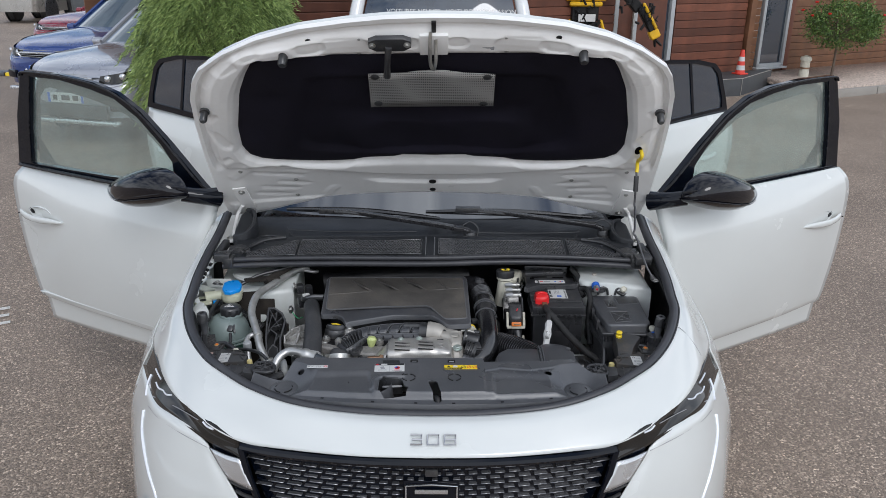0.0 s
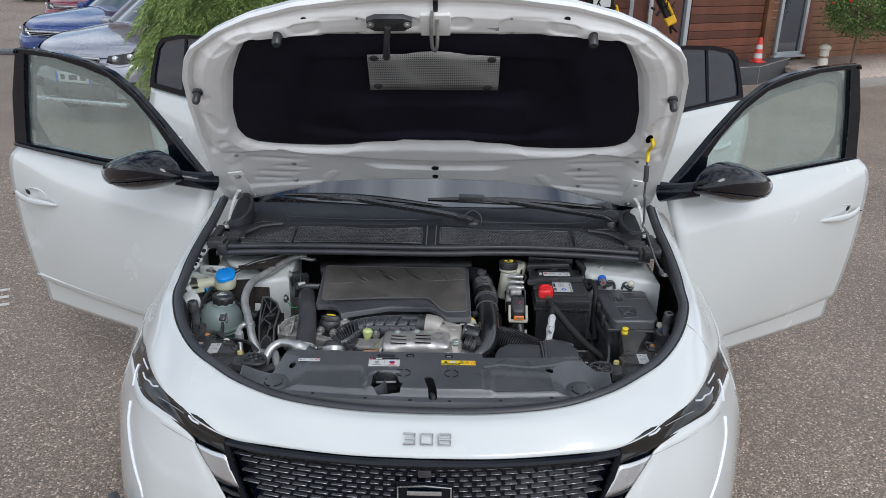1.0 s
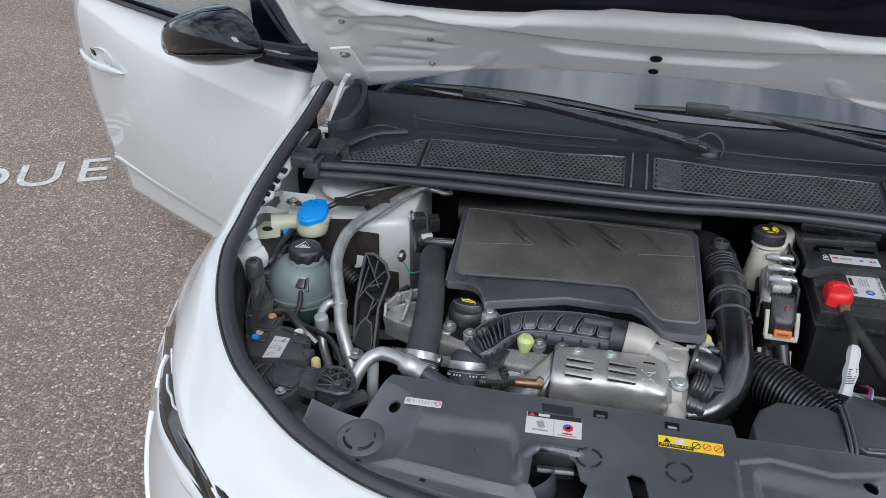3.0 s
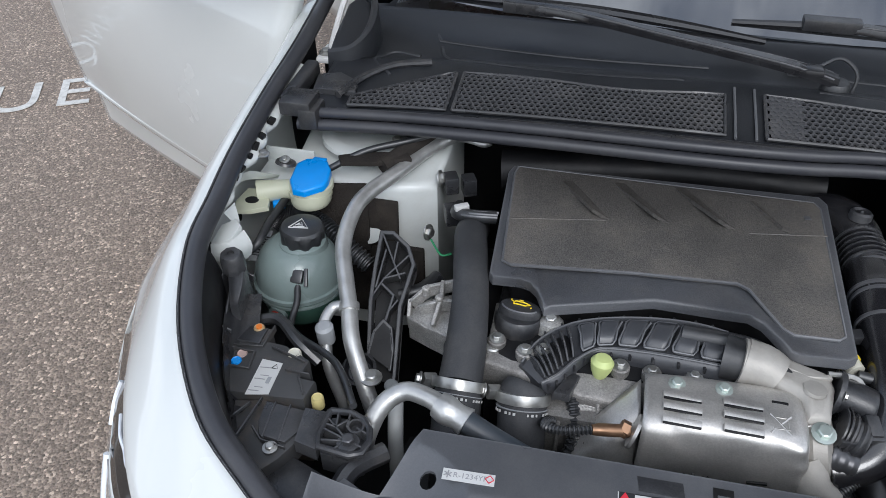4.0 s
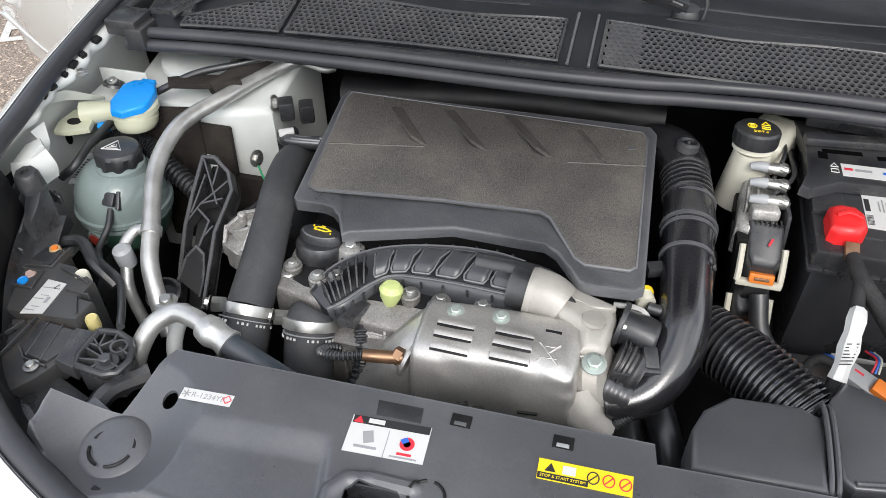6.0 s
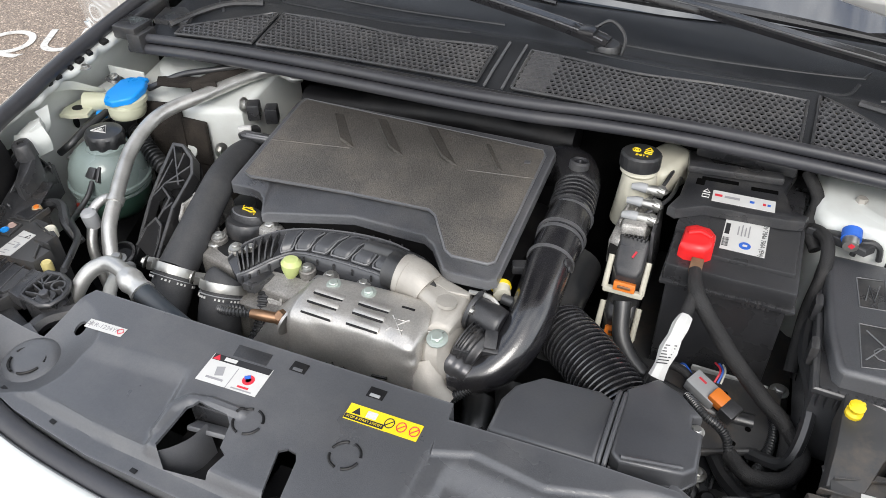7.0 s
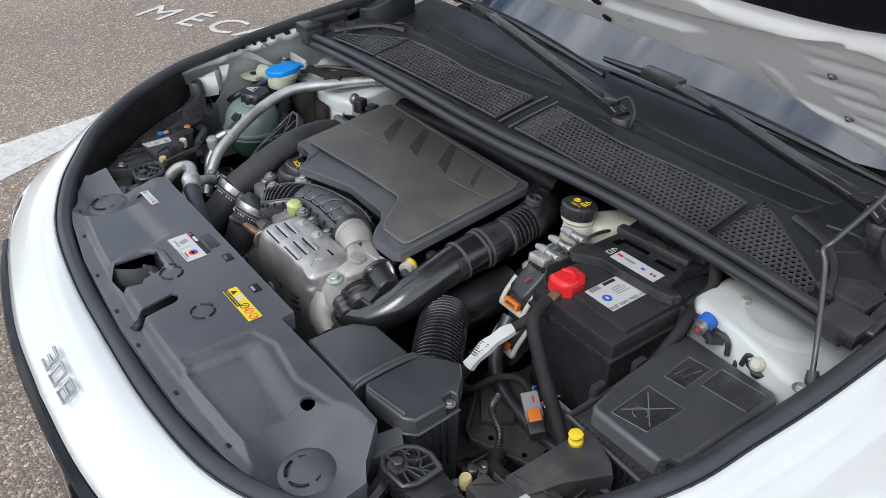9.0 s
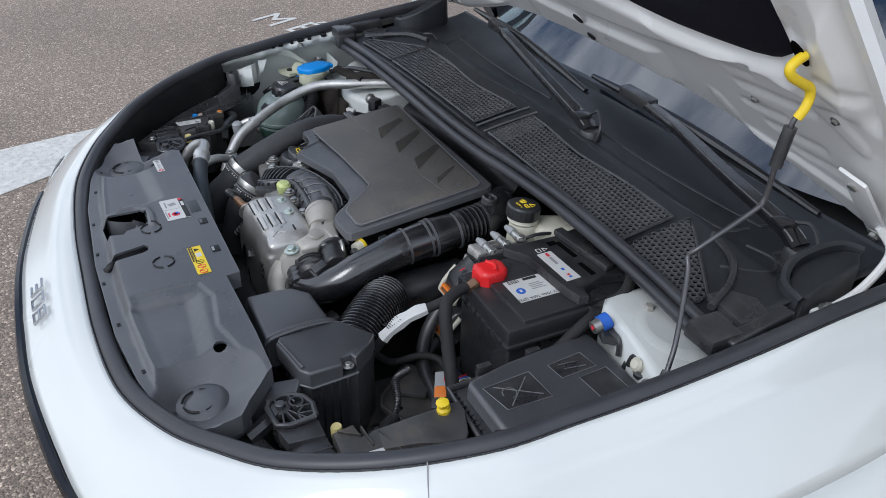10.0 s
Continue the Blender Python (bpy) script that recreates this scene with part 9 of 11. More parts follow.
for pts in (((-0.008, -0.0065), (0.008, -0.004)), ((-0.003, -0.002), (0.004, -0.001), (0.001, 0.004)), ((-0.006, -0.003), (-0.001, 0.003))):
    part("warning_mark", tube([Q + Vector((x, y, 0)) for x, y in pts], 0.0007, 6, straight=True), PAPER, kc)
emb_ = tube([TC + Vector((0.006, -0.030, 0.049)), TC + Vector((0.028, -0.030, 0.047))], 0.0025, 8, 2)
emb_ = tube([TC + Vector((0.017, -0.019, 0.055)), TC + Vector((0.017, -0.041, 0.042))], 0.0025, 8, 2, emb_)
emb_ = tube([TC + Vector((0.017 + 0.014 * math.cos(a * math.pi / 8), -0.030 + 0.0125 * math.sin(a * math.pi / 8), 0.0485 + 0.007 * math.sin(a * math.pi / 8))) for a in range(17)], 0.0016, 6, straight=True, bm=emb_)
part("moulded_cross", emb_, TANK, tank)
plug_ = part("level_plug", box(TC + Vector((0.020, -0.046, 0.036)), (0.018, 0.018, 0.020), rot(-45, 0, 0), 0.004), RUBBER, tank)
for sx in (-1, 1):
    part("plug_claw", box(TC + Vector((0.020 + sx * 0.012, -0.046, 0.036)), (0.005, 0.012, 0.026), rot(-45, 0, sx * 12), 0.0015), PLASTIC, plug_)
part("level_cable", tube([TC + Vector((0.021, -0.054, 0.026)), (-0.596, 2.082, 0.790), (-0.596, 2.062, 0.780), (-0.592, 2.045, 0.778), (-0.579, 2.030, 0.785), (-0.556, 2.006, 0.800), (-0.503, 1.970, 0.815), (-0.472, 1.932, 0.826), (-0.446, 1.890, 0.832)], 0.0048, 10, 48), RUBBER, tank)
part("sight_port", tube([TC + Vector((-0.010, -0.046, -0.026)), TC + Vector((-0.014, -0.066, -0.028))], [0.015, 0.014], 18, 3), TANK, tank)
part("sight_red", tube([TC + Vector((-0.014, -0.0655, -0.028)), TC + Vector((-0.0142, -0.0675, -0.028))], [0.0095, 0.009], 16, 2), pbr("red_seal", (0.5, 0.06, 0.04), 0.4), tank)
part("tank_hose", tube([(-0.665, 2.232, 0.852), (-0.669, 2.199, 0.847), (-0.672, 2.178, 0.843), (-0.676, 2.145, 0.832), (-0.695, 2.133, 0.816)], 0.0062, 10, 30), RUBBER, tank)
part("corrugated_hose", tube([(-0.690, 2.222, 0.80), (-0.680, 2.236, 0.812), (-0.656, 2.242, 0.818), (-0.615, 2.235, 0.814), (-0.578, 2.215, 0.802), (-0.525, 2.195, 0.775)], 0.013, 16, ribs=42, rib=0.0035), RUBBER, tank)
part("foil_label", slab([(-0.700, 2.205), (-0.680, 2.205), (-0.674, 2.140), (-0.694, 2.140)][::-1], lambda x, y: 0.806 + 0.1 * (y - 2.17), 0.002, 0.0005), GREYCON, tank, "silver label with printed bars")
for k in range(8):
    part("label_bar", box((-0.686, 2.150 + 0.0055 * k, 0.8072 + 0.1 * (2.150 + 0.0055 * k - 2.17)), (0.014, 0.0012 + 0.0008 * (k % 3), 0.0006)), INK, tank)

# ---- washer filler ----
wash = thing("washer_filler", "pale washer filler neck with a bright blue cap", "washer filler", (-0.64, 2.26, 0.85))
part("neck", tube([(-0.625, 2.236, 0.850), (-0.625, 2.237, 0.858), (-0.624, 2.242, 0.880)], [0.028, 0.031, 0.031], 32, 6), CREAM, wash)
part("neck_lip", tube([(-0.625, 2.238, 0.864), (-0.625, 2.239, 0.868)], 0.0325, 32, 2), CREAM, wash)
part("filler_tube", tube([(-0.632, 2.240, 0.852), (-0.650, 2.240, 0.80), (-0.66, 2.24, 0.70)], 0.018, 14, 8), RUBBER, wash)
part("neck_arm", tube([(-0.640, 2.246, 0.864), (-0.670, 2.240, 0.864), (-0.705, 2.226, 0.862)], [0.017, 0.015, 0.019], 16, 8), CREAM, wash)
ear = slab([(-0.726, 2.236), (-0.700, 2.238), (-0.682, 2.215), (-0.676, 2.196), (-0.700, 2.182), (-0.722, 2.178), (-0.730, 2.20)][::-1], lambda x, y: 0.862, 0.008, 0.003)
part("ear", ear, CREAM, wash)
part("ear_hole", lathe([(0.0105, 0), (0.0105, 0.0008), (0.004, 0.0008)], (-0.706, 2.206, 0.8622), Matrix.Diagonal((1, 0.8, 1)), 18), DARK, wash)
capo = [(-0.650, 2.226), (-0.655, 2.268), (-0.645, 2.283), (-0.630, 2.287), (-0.610, 2.282), (-0.598, 2.262), (-0.594, 2.236), (-0.597, 2.222), (-0.620, 2.204), (-0.638, 2.206)][::-1]
part("cap", slab(capo, lambda x, y: 0.896 - 0.10 * max(0.0, 2.24 - y), 0.011, 0.004, 3), BLUE, wash, "bright blue cap")
part("cap_ring", lathe([(0.033, -0.004), (0.033, 0.004), (0.030, 0.006)], (-0.624, 2.243, 0.878), None, 32), CREAM, wash)
part("cap_tab", box((-0.626, 2.289, 0.890), (0.022, 0.008, 0.008), None, 0.002), BLUE, wash)
part("blue_clip", box((-0.672, 2.222, 0.848), (0.018, 0.012, 0.012), rotz(30), 0.003), BLUE, wash)
part("black_clip", lathe([(0.017, 0.0), (0.015, 0.004), (0.008, 0.005), (0.006, 0.009), (0.002, 0.009)], (-0.678, 2.278, 0.885), rot(-15, 10, 0), 12), PLASTIC, wash)
part("clip_pin", bolt((-0.678, 2.276, 0.893), 0.005, (0, -0.3, 1)), STEEL, wash)
part("hose", tube([(-0.614, 2.285, 0.878), (-0.56, 2.315, 0.900), (-0.50, 2.345, 0.908), (-0.44, 2.385, 0.915), (-0.41, 2.41, 0.915)], 0.0055, 10, 30), RUBBER, wash)

# ---- felt on the tower ----
fe = thing("tower_felt", "black felt pad on the strut tower face", "felt pad", (-0.53, 2.25, 0.84))
part("felt", slab([(-0.600, 2.300), (-0.560, 2.318), (-0.500, 2.330), (-0.488, 2.316), (-0.540, 2.292), (-0.590, 2.284)][::-1], lambda x, y: 0.898 - 0.10 * max(0, 2.30 - y), 0.008, 0.003), FELTBROWN, fe)
part("felt_lower", box((-0.552, 2.284, 0.790), (0.095, 0.010, 0.085), rot(-4, 0, 0), 0.004), FELTBROWN, fe)
# panel added below the felt to blacken the tower's lower face
part("dark_skirt", box((-0.560, 2.286, 0.670), (0.190, 0.012, 0.150), None, 0.004), FELTBROWN, fe)
part("felt_side", box((-0.600, 2.270, 0.800), (0.10, 0.010, 0.12), rot(-6, 0, 12), 0.004), FELTBROWN, fe)
part("white_boss", lathe([(0.017, 0), (0.017, 0.003), (0.014, 0.004)], (-0.553, 2.280, 0.774), rot(70, 0, 0) @ Matrix.Diagonal((1.25, 1.25, 1)), 28), BODYIN, fe)
part("brace", tube([(-0.475, 2.39, 0.898), (-0.50, 2.345, 0.893), (-0.53, 2.30, 0.885)], 0.014, 10, 10), FELTBROWN, fe)

# ---- black ribbed engine bracket by the tank ----
eb = thing("ribbed_bracket", "tall black ribbed plastic bracket beside the coolant tank", "bracket", (-0.49, 2.09, 0.8))
BL_ = [(-0.504, 2.200, 0.840), (-0.502, 2.154, 0.812), (-0.498, 2.113, 0.786), (-0.489, 2.069, 0.755), (-0.480, 2.030, 0.725)]
BR_ = [(-0.487, 2.202, 0.840), (-0.462, 2.189, 0.829), (-0.449, 2.168, 0.815), (-0.452, 2.143, 0.799), (-0.456, 2.115, 0.781), (-0.449, 2.065, 0.745), (-0.444, 2.03, 0.72)]
UPB = (0.1, -0.55, 0.83)
# web set near-black, putting the shade of the cavities into its colour
part("web", surf([[Vector(q) + Vector((0, 0.018, -0.030)) for q in BL_], [Vector(q) + Vector((0, 0.018, -0.030)) for q in BR_]], 16, 4, False), DARK, eb)
for pts, th in ((BL_, 0.006), ([BL_[0]] + BR_, 0.006), ([(-0.501, 2.197, 0.838), (-0.464, 2.148, 0.803)], 0.003), ([(-0.457, 2.181, 0.822), (-0.486, 2.143, 0.803), (-0.497, 2.120, 0.789)], 0.003), ([(-0.486, 2.143, 0.803), (-0.459, 2.156, 0.807)], 0.003), ([(-0.487, 2.136, 0.798), (-0.468, 2.126, 0.789), (-0.472, 2.092, 0.767)], 0.004), ([(-0.461, 2.121, 0.785), (-0.472, 2.104, 0.774)], 0.003), ([(-0.492, 2.178, 0.826), (-0.495, 2.130, 0.796)], 0.003), ([(-0.478, 2.192, 0.832), (-0.478, 2.166, 0.815)], 0.003)):
    part("rib", ribwall(pts, th, 0.026, None, 0, UPB), PLASTIC, eb)
arch = [(-0.485, 2.050, 0.744), (-0.484, 2.078, 0.760), (-0.474, 2.092, 0.770), (-0.462, 2.086, 0.764), (-0.454, 2.064, 0.748), (-0.452, 2.04, 0.73)]
part("arch_wall", ribwall(arch, 0.005, 0.03, None, 0, UPB), PLASTIC, eb)
part("arch_plate", surf([arch[:3], [arch[5], arch[4], arch[3]]], 8, 4, False), DARK, eb)
part("cup", lathe([(0.022, 0), (0.024, 0.01), (0.020, 0.012), (0.016, 0.002), (0.004, 0.002)], (-0.487, 2.02, 0.74), rot(20, 0, 0), 20), PLASTIC, eb)
part("bolt", bolt((-0.458, 1.985, 0.772), 0.009), STEEL, eb)

# ---- air conditioning pipes ----
ac = thing("ac_pipe", "bare aluminium air conditioning pipe", "pipe", (-0.52, 2.15, 0.84))
part("pipe", tube([(-0.415, 2.425, 0.880), (-0.438, 2.408, 0.888), (-0.470, 2.375, 0.884), (-0.505, 2.300, 0.880), (-0.534, 2.245, 0.876), (-0.546, 2.205, 0.868), (-0.545, 2.150, 0.850), (-0.524, 2.095, 0.834), (-0.508, 2.058, 0.820), (-0.494, 2.020, 0.800), (-0.470, 1.985, 0.768), (-0.452, 1.965, 0.735)], [0.0085, 0.011, 0.0115, 0.0115, 0.0115, 0.0115, 0.0115, 0.0115, 0.0115, 0.0115, 0.0115, 0.0115], 14, 70), PIPE, ac)
part("pipe_collar", tube([(-0.509, 2.062, 0.822), (-0.506, 2.052, 0.818)], 0.0138, 16, 2), PIPE, ac)
part("thin_pipe", tube([(-0.438, 2.408, 0.885), (-0.415, 2.412, 0.880), (-0.395, 2.408, 0.878), (-0.385, 2.42, 0.875)], 0.006, 10, 12), PIPE, ac)
part("tee", tube([(-0.512, 2.060, 0.820), (-0.530, 2.055, 0.818), (-0.536, 2.035, 0.810), (-0.532, 2.020, 0.80)], 0.0075, 12, 14), PIPE, ac)
part("valve_cap", lathe([(0.012, -0.016), (0.0125, 0.0), (0.012, 0.010), (0.008, 0.014), (0.002, 0.0145)], (-0.531, 2.022, 0.804), rot(6, 0, 0), 24, wave=0.001, lobes=12, band=(-0.01, 0.004)), GREYCON, ac, "grey valve cap")
part("valve_tube", tube([(-0.531, 2.020, 0.79), (-0.522, 2.0, 0.76), (-0.50, 1.985, 0.70)], 0.008, 10, 10), PIPE, ac)
ac2 = thing("ac_hose", "aluminium pipe bend crimped to a blue-black hose", "hose", (-0.38, 1.91, 0.82))
part("bend", tube([(-0.432, 1.872, 0.770), (-0.428, 1.880, 0.800), (-0.415, 1.902, 0.828), (-0.392, 1.918, 0.840), (-0.365, 1.914, 0.842), (-0.345, 1.906, 0.840)], 0.0112, 16, 30), PIPE, ac2)
part("crimp", tube([(-0.350, 1.908, 0.840), (-0.338, 1.903, 0.838), (-0.326, 1.899, 0.836), (-0.314, 1.895, 0.833)], [0.0155, 0.0175, 0.015, 0.0175], 18, 12), PIPE, ac2)
part("rubber_hose", tube([(-0.316, 1.896, 0.833), (-0.285, 1.888, 0.822), (-0.25, 1.882, 0.808), (-0.215, 1.878, 0.79), (-0.19, 1.875, 0.76)], 0.0145, 16, 16), pbr("blue_black_hose", (0.040, 0.050, 0.062), 0.45, var=0.15, scale=25, dirt=0.2), ac2)
part("under_bend", tube([(-0.402, 1.900, 0.66), (-0.404, 1.905, 0.74), (-0.405, 1.915, 0.785), (-0.415, 1.95, 0.79), (-0.43, 1.98, 0.77)], 0.0095, 12, 20), SHADOWPAINT, ac2)

# ---- charge hoses with clamps ----
HOSEGREY = pbr("dusty_matt_hose", (0.040, 0.041, 0.044), 0.55, var=0.2, scale=16, bump=0.15, bscale=500, dirt=0.4, dirtcol=(0.11, 0.105, 0.098), dscale=18, spec=0.45, speck=0.15)


def clamped(pts, rr, at, axis, low, name):
    h = thing("coolant_hose", name, "hose", at)
    part("upper_hose", tube(pts, rr, 24, 30), HOSEGREY, h)
    part("lower_hose", tube(low, 0.0300, 24, 20), HOSEGREY, h)
    q = Vector((0, 0, 1)).rotation_difference(Vector(axis).normalized()).to_matrix()
    cl_ = part("clamp", lathe([(0.0325, -0.0065), (0.0338, -0.0065), (0.0342, -0.003), (0.0342, 0.003), (0.0338, 0.0065), (0.0325, 0.0065)], at, q, 36), STEEL, h, "bright steel hose clamp")
    part("clamp_screw", box(Vector(at) + Vector((-0.036, -0.004, 0.004)), (0.018, 0.012, 0.016), rot(0, 20, 30), 0.002), STEEL, cl_)
    part("screw_head", bolt(Vector(at) + Vector((-0.047, -0.006, 0.006)), 0.006, (-1, -0.2, 0.3)), STEEL, cl_)
    part("print_ring", lathe([(0.0318, 0.0115), (0.0326, 0.0115), (0.0326, 0.0125), (0.0318, 0.0125)], at, q, 36), GREYCON, h)
    for k in (i for i in range(36) if i % 9 not in (0, 1, 5)):
        a = radians(10 * k)
        part("printed_mark", box(Vector(at) + q @ Vector((0.0322 * math.cos(a), 0.0322 * math.sin(a), 0.0165)), (0.0012, 0.0020 + 0.0010 * (k % 2), 0.0030), q @ rotz(math.degrees(a))), PAPER, h)
    part("alignment_mark", box(Vector(at) + q @ Vector((0.0326 * math.cos(radians(-88)), 0.0326 * math.sin(radians(-88)), 0.012)), (0.0015, 0.0028, 0.024), q @ rotz(-88)), PAPER, h)
    part("red_dot", lathe([(0.003, 0), (0.003, 0.0006), (0.001, 0.0006)], Vector(at) + q @ Vector((0, -0.0300, -0.022)), q @ rot(90, 0, 0), 12), REDINK, h)
    return h


clamped([(-0.341, 1.985, 0.792), (-0.343, 2.03, 0.815), (-0.350, 2.09, 0.838), (-0.362, 2.15, 0.848), (-0.376, 2.22, 0.838), (-0.385, 2.29, 0.80)], [0.028, 0.0265, 0.0245, 0.024, 0.024, 0.025], (-0.343, 1.984, 0.790), (0.0, -0.75, -0.66), [(-0.342, 1.988, 0.794), (-0.340, 1.955, 0.762), (-0.336, 1.92, 0.735), (-0.334, 1.905, 0.69)], "thick black coolant hose with a steel clamp")
clamped([(-0.262, 1.984, 0.784), (-0.260, 1.992, 0.792), (-0.258, 1.998, 0.796)], [0.0300, 0.0300, 0.024], (-0.262, 1.986, 0.786), (0.05, -0.62, -0.78), [(-0.262, 1.990, 0.790), (-0.259, 1.962, 0.755), (-0.256, 1.945, 0.71), (-0.255, 1.935, 0.65)], "short ribbed black hose with a steel clamp")

# ---- loose wiring and hoses ----
wires = thing("wiring_loom", "thin black wiring and hoses at the back of the bay", "wiring", (-0.42, 2.25, 0.83))
part("wire", tube([(-0.345, 2.25, 0.855), (-0.375, 2.245, 0.856), (-0.405, 2.262, 0.845), (-0.41, 2.30, 0.83)], 0.010, 10, 16), RUBBER, wires)
for dy in (-0.006, 0.0, 0.006):
    part("wire", tube([(-0.342, 2.246 + dy, 0.862), (-0.375, 2.240 + dy, 0.864), (-0.402, 2.256 + dy, 0.852)], 0.0022, 6, 12), PLASTIC2, wires)
part("white_clip", box((-0.398, 2.258, 0.860), (0.022, 0.010, 0.008), rotz(30), 0.002), PAPER, wires)
part("wire", tube([(-0.42, 2.20, 0.77), (-0.44, 2.17, 0.765), (-0.47, 2.16, 0.76)], 0.011, 10, 10), RUBBER, wires)
part("green_wire", tube([(-0.44, 2.235, 0.81), (-0.42, 2.215, 0.80), (-0.405, 2.22, 0.80)], 0.0016, 6, 8), pbr("green_insulation", (0.03, 0.25, 0.10), 0.4), wires)
for x, y, z in ((-0.43, 2.33, 0.85), (-0.405, 2.345, 0.84), (-0.42, 2.29, 0.82)):
    part("plug", box((x, y, z), (0.022, 0.026, 0.03), rot(0, 0, 25), 0.004), PLASTIC, wires)
part("bolt", bolt((-0.447, 2.325, 0.86), 0.008, (1, 0, 0.2)), STEEL, wires)
part("bolt", bolt((-0.447, 2.245, 0.815), 0.008, (1, -0.3, 0.2)), STEEL, wires)
part("wire", tube([(-0.215, 2.02, 0.79), (-0.20, 1.99, 0.78), (-0.195, 1.96, 0.75), (-0.21, 1.93, 0.71)], 0.008, 8, ribs=20, rib=0.002), RUBBER, wires)
part("wire", tube([(-0.16, 2.0, 0.75), (-0.15, 1.97, 0.74), (-0.14, 1.95, 0.70)], 0.006, 8, 10), RUBBER, wires)
part("wire", tube([(0.46, 2.05, 0.70), (0.50, 2.03, 0.73), (0.51, 2.08, 0.78), (0.495, 2.16, 0.79), (0.50, 2.24, 0.80)], 0.008, 8, 24), RUBBER, wires)
part("wire", tube([(0.42, 2.04, 0.69), (0.44, 2.0, 0.70), (0.47, 1.97, 0.71), (0.50, 1.98, 0.72)], 0.010, 8, 16), RUBBER, wires)
for k in range(10):
    x, y = 0.40 + 0.012 * (k % 5), 1.93 + 0.03 * (k // 5) + 0.01 * (k % 3)
    part("clutter_boss", lathe([(0.012, -0.05), (0.012, 0), (0.008, 0.004)], (x, y, 0.655 + 0.012 * (k % 4)), rot(10 * (k % 3), 8, 0), 12), DARK if k % 3 else ALU, wires)

# ---- bonnet prop ----
prop = thing("bonnet_prop", "thin dark steel bonnet prop with a yellow hook end", "bonnet prop", (0.68, 2.27, 0.92))
part("rod", tube([(0.685, 2.266, 0.930), (0.668, 2.288, 0.962), (0.640, 2.312, 1.035), (0.629, 2.318, 1.052), (0.634, 2.330, 1.066), (0.645, 2.392, 1.108), (0.645, 2.404, 1.119), (0.645, 2.407, 1.140), (0.645, 2.408, 1.163), (0.645, 2.415, 1.212), (0.645, 2.420, 1.224)], 0.0034, 10, 110), DARKSTEEL, prop)
part("sleeve", tube([(0.645, 2.408, 1.163), (0.645, 2.411, 1.186), (0.645, 2.415, 1.212)], 0.0078, 14, 8), RUBBER, prop)
part("yellow_hook", tube([(0.646, 2.420, 1.222), (0.648, 2.425, 1.233), (0.648, 2.4285, 1.246), (0.648, 2.424, 1.258), (0.648, 2.408, 1.2665), (0.648, 2.391, 1.2755), (0.648, 2.384, 1.285), (0.648, 2.390, 1.2925), (0.648, 2.402, 1.298)], 0.0058, 12, 56), YELLOW, prop, "yellow plastic hook")
part("foot", tube([(0.700, 2.258, 0.918), (0.690, 2.262, 0.922), (0.684, 2.268, 0.932)], [0.008, 0.009, 0.0065], 12, 8), PLASTIC, prop)

# ---- floor of the bay beside the airbox ----
part("floor_plate", slab([(0.375, 1.985), (0.520, 1.985), (0.535, 2.150), (0.385, 2.165)], lambda x, y: 0.672 + 0.06 * (y - 2.0), 0.020, 0.006, 2), PLASTIC, trayb)
for k in range(4):
    part("floor_rib", ribwall([(0.392 + 0.034 * k, 1.995, 0.682), (0.402 + 0.034 * k, 2.14, 0.690)], 0.004, 0.012), PLASTIC, trayb)
for x, y in ((0.408, 2.012), (0.500, 2.020), (0.455, 2.130)):
    part("floor_bolt", bolt((x, y, 0.676 + 0.06 * (y - 2.0)), 0.0075), STEEL, trayb)
part("tray_lip", ribwall([(0.372, 2.168, 0.705), (0.470, 2.166, 0.705)], 0.004, 0.030), SHADOWPAINT, trayb)
for pts, r in (([(0.372, 2.060, 0.760), (0.395, 2.030, 0.770), (0.425, 2.020, 0.755), (0.440, 2.000, 0.720)], 0.0055),
               ([(0.470, 2.140, 0.700), (0.485, 2.100, 0.705), (0.480, 2.050, 0.705), (0.462, 2.005, 0.700)], 0.006)):
    part("loom_loop", tube(pts, r, 10, ribs=34, rib=0.0012), RUBBER, wires)
for k, mt in enumerate((REDINK, BLUEINK, IVORY)):
    part("thin_wire", tube([(0.402 + 0.004 * k, 2.118, 0.735), (0.406 + 0.003 * k, 2.132, 0.745), (0.398 + 0.005 * k, 2.150, 0.738)], 0.0014, 6, 10), mt, wires)

# ---- yard behind the car ----
CARSILVER = pbr("silver_grey_paint", (0.42, 0.43, 0.47), 0.28, metal=0.5, var=0.03, scale=3, coat=1.0)
CARBLUE = pbr("dark_blue_paint", (0.028, 0.062, 0.24), 0.25, metal=0.2, var=0.03, scale=3, coat=1.0)
CARRED = pbr("dark_red_paint", (0.28, 0.012, 0.03), 0.25, metal=0.3, var=0.03, scale=3, coat=1.0)
CARGREY = pbr("champagne_grey_paint", (0.34, 0.32, 0.29), 0.3, metal=0.4, var=0.03, scale=3, coat=1.0)
CARWHITE = pbr("white_car_paint", (0.74, 0.75, 0.75), 0.25, var=0.02, scale=3, coat=1.0)
CARBLACK = pbr("black_car_paint", (0.012, 0.012, 0.014), 0.2, var=0.03, scale=3, coat=1.0)


# base raised to blue-grey for the bright sky mirrored in the windscreens
CARGLASS = pbr("sky_toned_car_glass", (0.10, 0.13, 0.145), 0.05, var=0.2, scale=2, spec=0.8, coat=0.8)


